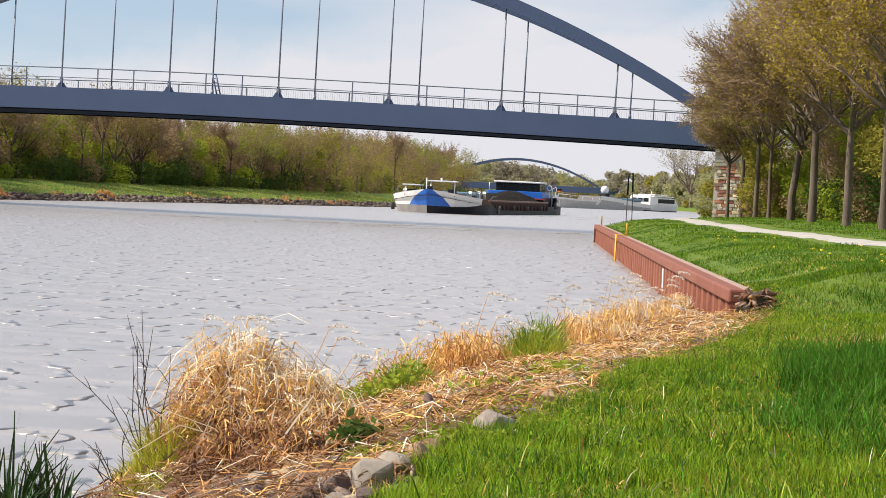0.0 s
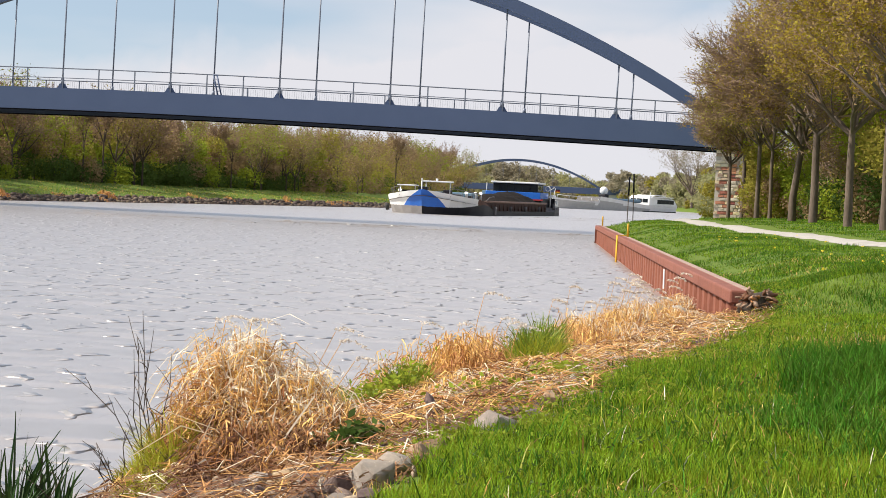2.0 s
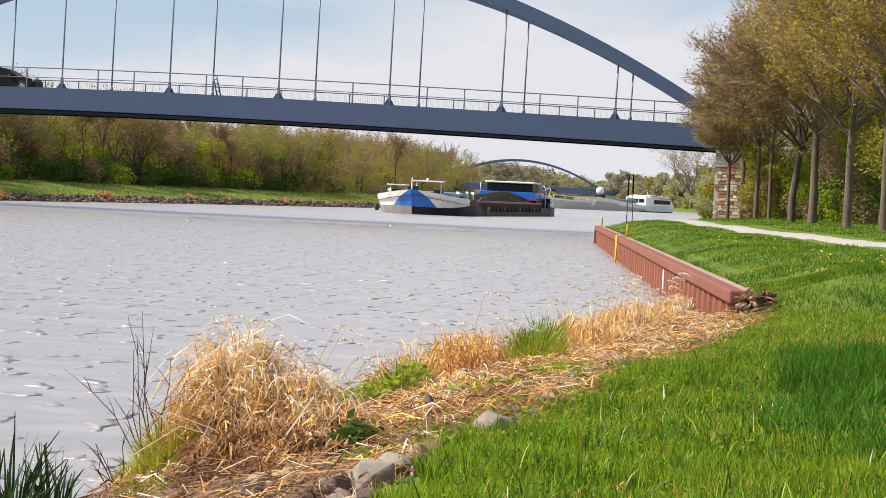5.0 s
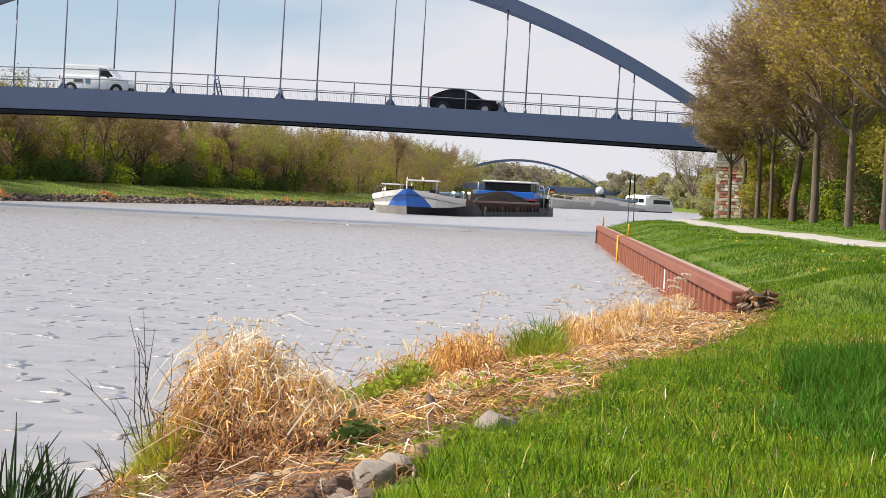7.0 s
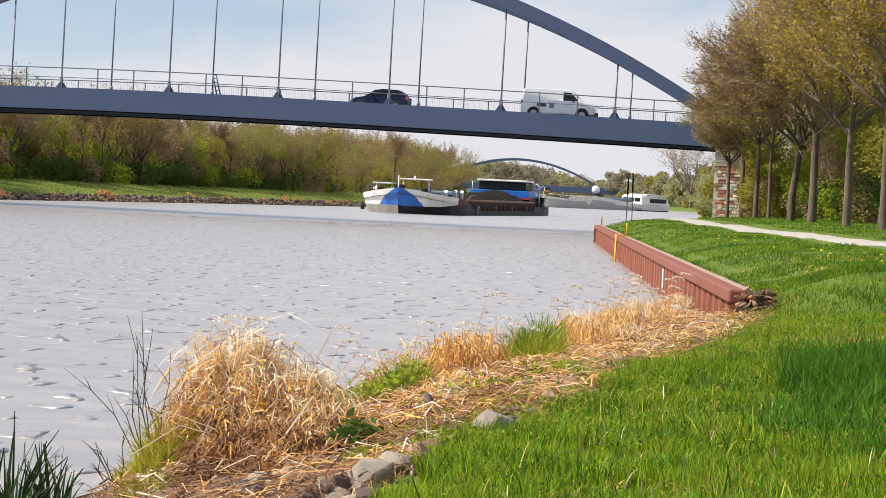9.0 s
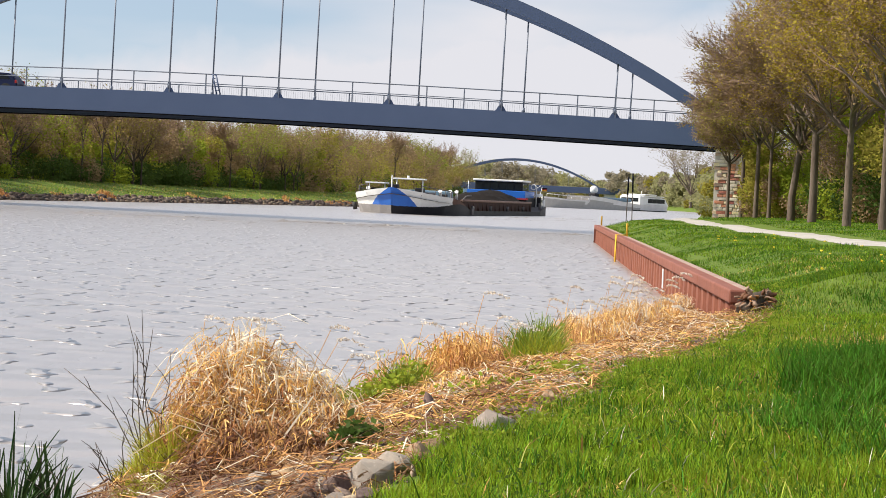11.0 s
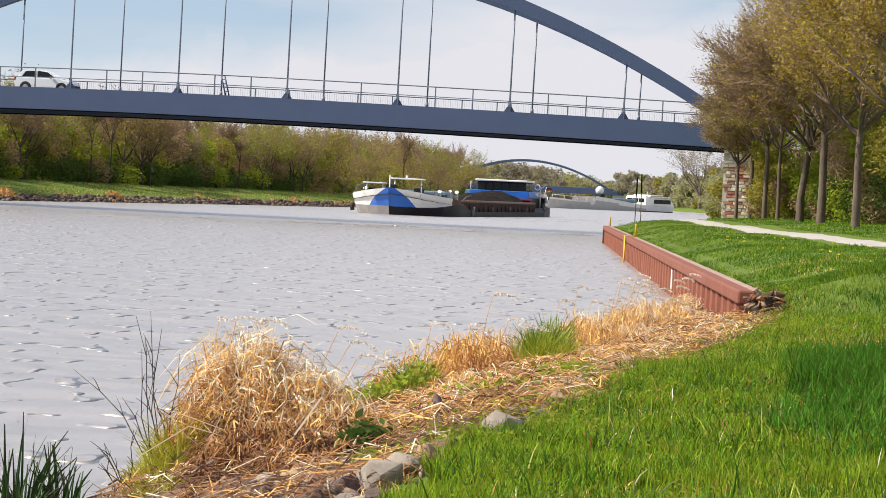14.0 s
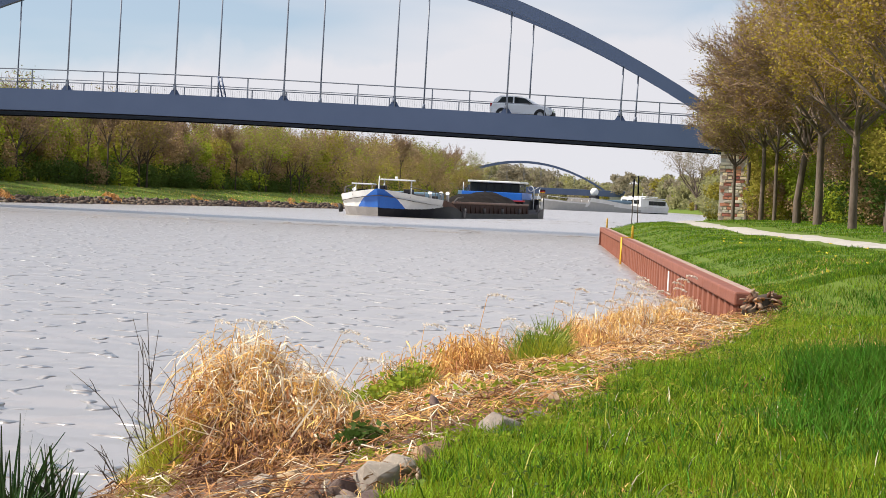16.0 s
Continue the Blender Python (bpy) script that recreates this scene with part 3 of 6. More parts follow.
def half_beam(u):
    return float(np.interp(u, [0, .5, 1.2, 2.5, 4.5, 7, 10, 59, 63, 66, 67], [.12, 1.6, 2.8, 3.9, 4.5, 4.7, 4.75, 4.75, 4.5, 3.7, 2.8]))


def sheer(u):
    return float(np.interp(u, [0, .6, 1.5, 3, 6.5, 9, 14, 15.5, 57, 59.5, 67], [2.42, 2.2, 1.98, 1.8, 1.64, 1.45, .62, .5, .5, .95, 1.15]))


def build_barge():
    """Local +y runs aft from the stem, +x to the ship's port side."""
    r = thing("cargo_barge", -1.85, 250, 0, -11, "loaded inland cargo barge with white and blue bow", "barge")
    us = np.concatenate([np.linspace(0, 1.5, 61), np.linspace(1.58, 4, 31), np.linspace(4.2, 16, 50), np.linspace(17, 57, 21), np.linspace(57.5, 67, 12)])
    lv = np.linspace(0, 1, 81)
    for side in (-1, 1):
        V, Fc, idx = [], [], []
        for u in us:
            b, zt = half_beam(u), sheer(u)
            for t in lv:
                z = -.9 + (zt + .9) * t
                flare = 1 - .38 * (1 - t) * max(0, 1 - u / 9)
                V.append((side * b * flare, u + .9 * (1 - t) * max(0, 1 - u / 4), z))
        n = len(lv)
        for i in range(len(us) - 1):
            for j in range(n - 1):
                q = [i * n + j, (i + 1) * n + j, (i + 1) * n + j + 1, i * n + j + 1]
                Fc.append(q if side > 0 else q[::-1])
                c = np.mean([V[k] for k in q], 0)
                u, z, zt = c[1], c[2], sheer(c[1])
                drop = (zt - z)
                # Starboard's low band is paler: its sunlit look is put into the colour.
                if (z + .9) / (zt + .9) < (.505 + .04 * u if side > 0 else (.78 + .9) / (zt + .9)):
                    m = 3 if side > 0 else 6
                elif u < .10 + drop * (.95 if side < 0 else 1.0):
                    m = 1
                elif u < 6.0 + drop * .5:
                    m = 0
                else:
                    m = 2 if u < 15 else 3
                if u > 57.5:
                    m = 4 if z < .85 else 5
                idx.append(m)
        o = sheet("hull_side", V, Fc, [M["hull_white"], M["hull_blue"], M["hull_rust"], M["hull_navy"], M["hull_grey"], M["hull_grey"], M["hull_pale"]], r, idx, smooth=False)
        tagged(o, "white bow flank with blue wedge over black hull")
    part("stem_plate", lofted([[(-.16, .02, 2.44), (.16, .02, 2.44), (.13, .2, 2.44), (-.13, .2, 2.44)], [(-.12, .5, .78), (.12, .5, .78), (.1, .75, .78), (-.1, .75, .78)]]), M["hull_blue"], r)
    part("stem_plate", lofted([[(-.12, .5, .776), (.12, .5, .776), (.1, .75, .776), (-.1, .75, .776)], [(-.09, .9, -.5), (.09, .9, -.5), (.07, 1.2, -.5), (-.07, 1.2, -.5)]]), M["hull_navy"], r)
    # decks and transom
    bm = bmesh.new()
    pts = [(half_beam(u), u, sheer(u) - (.55 if u < 9 else .02)) for u in us]
    L = [bm.verts.new((-x * .985, y, z)) for x, y, z in pts]
    R = [bm.verts.new((x * .985, y, z)) for x, y, z in pts]
    for i in range(len(pts) - 1):
        bm.faces.new((L[i], R[i], R[i + 1], L[i + 1]))
    part("deck", bm, M["hull_grey"], r)
    part("transom", boxed(-2.78, 2.78, 66.9, 67, -.5, 1.13, bevel=.02), M["hull_grey"], r)
    # hold coaming with frames
    for s in (-1, 1):
        part("coaming", boxed(s * 4.0 - .06, s * 4.0 + .06, 13.5, 55, .45, 1.45, bevel=.02), M["hull_brown"], r)
        part("coaming_rail", tubed([(s * 4.0, 13.5, 1.46), (s * 4.0, 55, 1.46)], .13, 6), M["coaming_edge"], r, "worn brown coaming edge")
        for k in range(17):
            y = 14.5 + k * 2.45
            part("frame_bracket", lofted([[(s * 4.05, y + o, .5), (s * 4.2, y + o, .5), (s * 4.05, y + o, 1.35)] for o in (-.05, .05)]), M["hull_brown"], r)
        for y in (17, 27, 37, 47, 58.5, 64):
            part("bollard", tubed([(s * 4.45 * half_beam(y) / 4.75, y, .45), (s * 4.45 * half_beam(y) / 4.75, y, 1.0 if y < 57 else 1.5)], [.14, .16], 8), M["hull_grey"], r)
    for y in (13.5, 55):
        part("coaming_end", boxed(-4.0, 4.0, y - .06, y + .06, .45, 1.45, bevel=.02), M["hull_brown"], r)
    # dark heap in the hold
    rr = np.random.default_rng(2)
    gx, gy = np.meshgrid(np.linspace(-3.92, 3.92, 20), np.linspace(13.7, 54.8, 90), indexing="ij")
    hz = 1.3 * np.clip(1 - (gx / 4.05) ** 2, 0, 1) * (.45 + .55 * np.sin(gy * .38 + .8) ** 2) * np.clip((gy - 13.6) / 5, 0, 1) * np.clip((55 - gy) / 3, 0, 1)
    hz = hz * np.interp(gy, [14, 36, 42, 50], [.25, .3, 1.1, 1.35])
    V = np.stack([gx, gy, .95 + hz + rr.normal(0, .04, gx.shape)], 2).reshape(-1, 3)
    a = (np.arange(19)[:, None] * 90 + np.arange(89)[None]).ravel()
    sheet("bulk_cargo", V, np.stack([a, a + 90, a + 91, a + 1], 1), M["coal"], r)
    # fore-ship fittings
    part("deck_house", boxed(-2.0, 2.2, 6.2, 9.6, .9, 2.1, bevel=.12), M["hull_grey"], r)
    part("hatch_cover", boxed(-1.2, 3.2, 10.4, 13.2, .6, 2.3, bevel=.1), M["hatch"], r, "blue-grey hatch cover")
    part("windlass_drum", tubed([(-1.4, 3.6, 1.9), (1.4, 3.6, 1.9)], .35, 10), M["hull_navy"], r)
    part("windlass_bed", boxed(-1.5, 1.5, 3.1, 4.1, 1.2, 1.6, bevel=.04), M["hull_grey"], r)
    for x in (-.7, 1.8):
        part("gantry_post", tubed([(x, 5.2, 1.2), (x, 5.2, 3.25)], .07, 6), M["hull_white"], r)
    part("gantry_roof", boxed(-1.0, 2.1, 4.8, 5.6, 3.22, 3.36, bevel=.03), M["hull_white"], r)
    part("canopy", boxed(-3.6, -1.7, 4.6, 6.4, 2.75, 2.88, bevel=.03), M["hull_white"], r)
    for x in (-3.4, -1.9):
        part("canopy_post", tubed([(x, 5.5, 1.2), (x, 5.5, 2.8)], .05, 6), M["hull_white"], r)
    part("fore_mast", tubed([(-1.0, 4.4, 1.3), (-1.0, 4.4, 3.6)], [.09, .05], 6), M["hull_white"], r)
    part("searchlight", tubed([(.4, 5.2, 3.36), (.4, 5.2, 3.6)], .12, 8), M["white"], r)
    for x, y in ((2.9, 8.5), (3.2, 11.8), (-3.0, 3.5), (3.3, 14.5)):
        part("vent_cowl", tubed([(x, y, .9), (x, y, 2.1), (x, y - .25, 2.3)], [.12, .12, .2], 8), M["hull_white"], r)
    # dark deck gear among the white fittings
    for x0, x1, y0, y1, z1 in ((-3.3, -2.4, 5.6, 6.6, 2.35), (-1.5, -.6, 5.0, 6.0, 2.75), (.9, 1.7, 6.0, 7.0, 2.5), (2.6, 3.3, 9.0, 10.0, 2.0), (-2.6, -1.9, 8.6, 9.4, 2.3)):
        part("deck_gear", boxed(x0, x1, y0, y1, 1.0, z1, bevel=.08), M["hull_navy"], r)
    for s in (-1, 1):
        part("bow_rail", tubed([(s * half_beam(u) * .93, u, sheer(u) + .62) for u in (1.2, 2.5, 4.5, 6.5, 8.5)], .04, 5), M["hull_grey"], r)
        for u in (1.2, 2.5, 4.5, 6.5, 8.5):
            part("rail_post", tubed([(s * half_beam(u) * .93, u, sheer(u) - .3), (s * half_beam(u) * .93, u, sheer(u) + .62)], .035, 5), M["hull_grey"], r)
    part("anchor_davit", tubed([(3.4, 13.2, .6), (4.3, 14.2, 1.9), (4.7, 14.8, 2.0)], .08, 6), M["hull_grey"], r)
    part("bow_fender", tubed([(-4.55, 5.0, .2), (-4.68, 5.0, .9)], .2, 8), M["black"], r)
    part("anchor", lofted([[(4.66 + o, 14.6, .1), (4.66 + o, 15.4, .1), (4.66 + o, 15.9, .9), (4.66 + o, 15.6, .95), (4.66 + o, 15.0, .4), (4.66 + o, 14.4, .8)] for o in (.1, .22)]), M["hull_grey"], r)
    # stern: accommodation, wheelhouse
    part("deckhouse", boxed(-3.3, 3.3, 56, 63, .6, 2.05, bevel=.1), M["hull_navy"], r)
    part("blue_band", boxed(-3.6, 3.2, 55.6, 62, 1.8, 2.75, bevel=.06), M["hull_blue"], r, "blue painted wheelhouse base")
    part("red_stripe", boxed(.4, 3.52, 55.57, 55.8, 1.78, 1.95), M["red"], r)
    wh = part("wheelhouse", boxed(-2.75, 2.75, 56.0, 60.5, 2.70, 3.75, bevel=.05), M["hull_navy"], r, "dark wheelhouse with wide windows")
    for k in range(6):
        x = -2.65 + k * .9
        part("window_pane", boxed(x + .04, x + .82, 55.95, 55.985, 2.85, 3.6, bevel=.01), M["glass"], wh)
    for k in range(4):
        part("window_pane", boxed(2.765, 2.79, 56.2 + k * 1.05, 57.1 + k * 1.05, 2.85, 3.6, bevel=.01), M["glass"], wh)
    part("wheelhouse_roof", boxed(-2.95, 2.95, 55.6, 60.9, 3.76, 3.98, bevel=.06), M["hull_white"], r, "white overhanging roof")
    part("bridge_wing", boxed(-4.1, -3.46, 56, 58.5, 2.2, 2.75, bevel=.05), M["hatch"], r)
    part("wing_mast", tubed([(-3.7, 57, 2.7), (-3.7, 57, 3.7)], .05, 6), M["hull_white"], r)
    part("dinghy", lofted([[(3.3 + .25 * k, 61.2 + a, 2.2 + .35 * k) for a in (0, 2.4)] + [(4.0 - .1 * k, 63.6, 2.2 + .35 * k), (4.0 - .1 * k, 61.2, 2.2 + .35 * k)] for k in (0, 1)]), M["hull_white"], r)
    part("davit", tubed([(3.6, 61.0, 1.0), (3.6, 61.0, 3.2), (4.0, 61.4, 3.5)], .07, 6), M["hull_white"], r)
    part("life_ring", tubed([(3.3 + .3 * math.cos(a), 60.6, 3.3 + .3 * math.sin(a)) for a in np.linspace(0, 6.2, 13)], .07, 6, caps=False), M["white"], r)
    part("stern_rail", tubed([(-2.6, 66.6, 1.9), (2.6, 66.6, 1.9), (3.9, 64, 1.9), (4.3, 61.5, 1.9)], .04, 6), M["hull_white"], r)
    for x, y in ((-2.6, 66.6), (0, 66.6), (2.6, 66.6), (3.9, 64)):
        part("rail_post", tubed([(x, y, 1.1), (x, y, 1.92)], .035, 6), M["hull_white"], r)
    for x, y, w, z1, m in ((3.7, 62.5, .5, 2.1, "hull_navy"), (4.0, 63.6, .35, 1.9, "hull_white"), (2.9, 64.6, .6, 2.5, "hull_grey"), (1.2, 65.2, .5, 2.2, "hull_white"), (3.5, 65.4, .3, 1.7, "hull_brown")):
        part("stern_gear", boxed(x - w / 2, x + w / 2, y - .4, y + .4, 1.0, z1, bevel=.06), M[m], r)
    fl = part("flagstaff", tubed([(3.0, 66.2, 1.2), (3.3, 66.9, 3.4)], .035, 6), M["hull_white"], r)
    for k, m in enumerate(("hull_navy", "red", "gold")):
        bm = bmesh.new()
        rings = [[(3.3 + s * .6, 66.95 + .08 * math.sin(s * 7) + o, 3.3 - .14 * (k + e)) for s in np.linspace(0, 1, 7)] for e in (0, 1) for o in (0,)]
        vs = [[bm.verts.new(p) for p in q] for q in rings]
        for j in range(6):
            bm.faces.new((vs[0][j], vs[0][j + 1], vs[1][j + 1], vs[1][j]))
        bmesh.ops.solidify(bm, geom=bm.faces[:], thickness=.012)
        part("flag_stripe", bm, M[m], fl)
    return r


def build_white_ship():
    """A long low white vessel far up the canal; local +y runs aft."""
    r = thing("white_motor_ship", 25.4, 575, 0, -37, "long low white motor ship under way in the distance", "ship")
    hb = lambda u: float(np.interp(u, [0, 1, 3, 7, 46, 50, 51], [.2, 1.2, 2.3, 3.2, 3.2, 2.7, 2.2]))
    sh = lambda u: float(np.interp(u, [0, 6, 14, 15, 22, 34, 36, 51], [2.5, 2.1, 2.0, 3.2, 2.7, 1.7, 1.6, 1.6]))
    us = np.concatenate([np.linspace(0, 15, 16), np.linspace(16, 51, 24)])
    for s in (-1, 1):
        V, Fc, idx = [], [], []
        lv = np.linspace(0, 1, 9)
        for u in us:
            for t in lv:
                V.append((s * hb(u) * (.8 + .2 * t), u, -.6 + (sh(u) + .6) * t))
        for i in range(len(us) - 1):
            for j in range(8):
                q = [i * 9 + j, (i + 1) * 9 + j, (i + 1) * 9 + j + 1, i * 9 + j + 1]
                Fc.append(q if s > 0 else q[::-1])
                u, z = us[i], -.6 + (sh(us[i]) + .6) * (j + .5) / 8
                idx.append(2 if z < .35 and u > 34 else 1 if u < 36 and z < sh(u) - (.95 if u > 12 else .45) else 0)
        sheet("hull_side", V, Fc, [M["hull_white"], M["concrete"], M["hull_navy"]], r, idx)
    bm = bmesh.new()
    L = [bm.verts.new((-hb(u), u, sh(u) - .1)) for u in us]
    R = [bm.verts.new((hb(u), u, sh(u) - .1)) for u in us]
    for i in range(len(us) - 1):
        bm.faces.new((L[i], R[i], R[i + 1], L[i + 1]))
    part("deck", bm, M["hull_grey"], r)
    part("bow_rail", tubed([(hb(u), u, sh(u) + .7) for u in (.5, 3, 7, 11, 14)], .06, 5), M["white"], r)
    for u in (.5, 3, 7, 11, 14):
        part("rail_post", tubed([(hb(u), u, sh(u) - .1), (hb(u), u, sh(u) + .7)], .05, 5), M["white"], r)
    part("hold_cover", boxed(-2.5, 2.5, 19, 34, 2.0, 2.9, bevel=.3), M["hatch"], r, "blue-grey hold cover")
    part("dome_base", boxed(-1.0, 1.0, 20.2, 21.8, 2.3, 3.8, bevel=.15), M["hull_navy"], r)
    bm = bmesh.new()
    bmesh.ops.create_uvsphere(bm, u_segments=16, v_segments=10, radius=1.0, matrix=Matrix.Translation((0, 21.0, 4.6)))
    part("radar_dome", bm, M["white"], r, "white spherical radome", smooth=True)
    bm = bmesh.new()
    loft(bm, [[(-2.9, 37, 1.5), (2.9, 37, 1.5), (2.9, 50, 1.5), (-2.9, 50, 1.5)], [(-2.9, 37, 3.5), (2.9, 37, 3.5), (2.9, 48.4, 3.1), (-2.9, 48.4, 3.1)], [(-2.5, 37.4, 3.9), (2.5, 37.4, 3.9), (2.5, 46, 3.6), (-2.5, 46, 3.6)]])
    cab = part("cabin", bm, M["hull_white"], r)
    # A flat black panel stands in for the recess's shade; nothing is cut in.
    part("side_recess", boxed(2.905, 2.95, 40.6, 48.2, 2.05, 3.05, bevel=.01), M["hull_navy"], cab, "black panel painted as the shaded side deck")
    for k in range(4):
        part("window_pane", boxed(2.96, 2.99, 41.0 + k * 1.8, 42.4 + k * 1.8, 2.25, 2.9, bevel=.01), M["glass"], cab)
    part("roof_slab", boxed(-3.1, 3.2, 38.2, 47.6, 3.55, 3.75, bevel=.05), M["hull_white"], cab)
    part("sun_roof", boxed(-2.4, 2.6, 39.6, 45.0, 3.95, 4.15, bevel=.05), M["hull_white"], cab)
    for x, y in ((2.4, 39.9), (2.4, 44.7), (-2.2, 39.9), (-2.2, 44.7)):
        part("roof_post", tubed([(x, y, 3.7), (x, y, 4.0)], .06, 6), M["hull_white"], cab)
    for k in range(3):
        part("window_pane", boxed(-2.5 + k * 1.7, -1.0 + k * 1.7, 36.95, 36.98, 2.3, 3.2, bevel=.01), M["glass"], cab)
    part("cabin_mast", tubed([(0, 42, 3.7), (0, 42, 4.9)], .06, 6), M["white"], r)
    return r


barge, white_ship = build_barge(), build_white_ship()

# ---- road vehicles ----
M.update(
    car_white=mat("white_car_paint", (.84, .84, .84), (.80, .80, .81), .25, .5, 5, 0, coat=.6),
    car_black=mat("black_car_paint", (.018, .018, .022), (.018, .017, .021), .5, .5, 5, 0, spec=.12),
    car_dark=mat("dark_blue_car_paint", (.012, .018, .06), (.016, .022, .06), .45, .5, 5, 0, spec=.2),
    tyre=mat("tyre_rubber", (.02, .02, .02), (.03, .03, .03), .85, 6, 40, .2),
    alloy=mat("alloy_wheel", (.35, .35, .36), (.45, .45, .46), .35, 6, 30, 0, metal=.8),
    lamp_red=mat("red_lamp_glass", (.45, .01, .01), (.35, .01, .01), .2, 6, 30, 0),
    lamp_clear=mat("clear_lamp_glass", (.7, .7, .72), (.6, .6, .62), .15, 6, 30, 0),
)


def build_car(name, label, paint, lower, upper, wheels, width, radius, panes, lamp_z, cladding=None, size=1.0):
    """Side outline (forward +x): lower body and glasshouse as (x, z) rings, lofted over the width with tumblehome."""
    lower, upper = [(x * size, z) for x, z in lower], [(x * size, z) for x, z in upper]
    panes, wheels = [[(x * size, z) for x, z in q] for q in panes], [x * size for x in wheels]
    r = new(name)
    tagged(r, label, "van" if "van" in name else "car")
    half = width / 2

    def skin(profile, ys):
        bm = bmesh.new()
        loft(bm, [[(x * k, y, z) for x, z in profile] for y, k in ys])
        bmesh.ops.bevel(bm, geom=[e for e in bm.edges if len(e.link_faces) == 2 and e.calc_face_angle(0) > .5], offset=.05, segments=2, affect="EDGES", clamp_overlap=True)
        return bm
    part("body", skin(lower, [(-half, .985), (-half * .9, 1), (half * .9, 1), (half, .985)]), M[paint], r, smooth=False)
    part("cabin", skin(upper, [(-half * .84, .97), (-half * .7, 1), (half * .7, 1), (half * .84, .97)]), M[paint], r)
    for s in (-1, 1):
        for quad in panes:
            bm = bmesh.new()
            loft(bm, [[(x, s * (half * .845 + o), z) for x, z in quad] for o in (0, .012)])
            part("side_window", bm, M["glass"], r)
        for x in wheels:
            w = part("wheel", tubed([(x, s * (half - .2), radius), (x, s * (half + .012), radius)], [radius, radius], 18), M["tyre"], r)
            part("rim", tubed([(x, s * (half + .012), radius), (x, s * (half + .025), radius)], [radius * .66, radius * .6], 12), M["alloy"], w)
            arch = bmesh.new()
            loft(arch, [[(x + (radius + .09) * math.cos(a), s * (half * .99 + o), radius + (radius + .09) * math.sin(a)) for a in np.linspace(0, math.pi, 11)] for o in (0, .012)])
            part("wheel_arch", arch, M["black"], r)
        front, nose = max(p[0] for p in lower), max(p[0] for p in upper)
        back = min(p[0] for p in lower)
        part("headlight", boxed(front - .38, front - .08, s * half * .84 - .12, s * half * .84 + .12, lamp_z, lamp_z + .16, bevel=.04), M["lamp_clear"], r)
        part("tail_light", boxed(back + .01, back + .16, s * half * .9 - .08, s * half * .9 + .1, lamp_z + .1, lamp_z + .32, bevel=.03), M["lamp_red"], r)
        part("door_mirror", boxed(nose - .62, nose - .47, s * (half + .12) - .09, s * (half + .12) + .09, lamp_z + .28, lamp_z + .45, bevel=.04), M["black"], r)
        part("sill", boxed(wheels[1] + radius + .1, wheels[0] - radius - .1, s * (half - .03) - .02, s * (half - .03) + .045, .2, .34, bevel=.01), M[cladding or "black"], r)
    part("front_bumper", boxed(front - .25, front + .03, -half * .9, half * .9, .22, .55, bevel=.06), M[cladding or "black"], r)
    return r


van = build_car("delivery_van", "white panel van driving over the bridge", "car_white",
                [(-2.5, .35), (2.45, .35), (2.5, .75), (2.3, 1.05), (1.55, 1.2), (-2.45, 1.2), (-2.52, .8)],
                [(-2.42, 1.15), (1.62, 1.15), (.95, 1.82), (.4, 1.93), (-2.2, 1.95), (-2.4, 1.85)], (1.62, -1.62), 1.92, .34,
                [[(.32, 1.2), (1.35, 1.2), (.85, 1.72), (.32, 1.74)]], .85, size=.95)
part("cargo_sticker", boxed(-1.35, -.75, -.985, -.962, .78, 1.0), M["hull_grey"], van)
part("cargo_sticker", boxed(-.55, -.25, -.985, -.962, .72, 1.05), M["hatch"], van)
suv = build_car("black_suv", "black sport utility car driving over the bridge", "car_black",
                [(-2.2, .35), (2.2, .35), (2.25, .7), (2.1, .92), (1.0, 1.05), (-2.1, 1.08), (-2.25, .8)],
                [(-2.18, 1.02), (1.1, 1.02), (.42, 1.42), (-.05, 1.58), (-.55, 1.63), (-1.1, 1.57), (-1.75, 1.34), (-2.15, 1.14)], (1.38, -1.35), 1.86, .36,
                [[(-1.75, 1.1), (-.62, 1.08), (-.62, 1.53), (-1.1, 1.47)], [(-.54, 1.08), (.75, 1.08), (.25, 1.42), (-.1, 1.51), (-.54, 1.53)]], .72)
hatch = build_car("white_hatchback", "white compact hatchback driving over the bridge", "car_white",
                  [(-1.95, .32), (1.95, .32), (2.02, .62), (1.85, .82), (.95, .98), (-1.9, 1.0), (-2.0, .7)],
                  [(-1.88, .95), (1.1, .95), (.3, 1.42), (-.3, 1.52), (-1.35, 1.48), (-1.7, 1.3)], (1.25, -1.2), 1.74, .31,
                  [[(-1.55, 1.0), (-.55, 1.0), (-.55, 1.42), (-1.25, 1.38)], [(-.45, 1.0), (.75, 1.0), (.25, 1.34), (-.45, 1.43)]], .66)
estate = build_car("dark_blue_car", "dark blue estate car driving over the bridge", "car_dark",
                   [(-2.1, .32), (2.1, .32), (2.15, .6), (1.95, .8), (1.0, .95), (-2.05, .98), (-2.15, .7)],
                   [(-2.0, .93), (1.15, .93), (.35, 1.38), (-.3, 1.46), (-1.4, 1.42), (-1.85, 1.2)], (1.32, -1.28), 1.78, .32,
                   [[(-1.6, .98), (-.55, .98), (-.55, 1.36), (-1.3, 1.32)], [(-.45, .98), (.8, .98), (.25, 1.3), (-.45, 1.37)]], .64, size=.9)

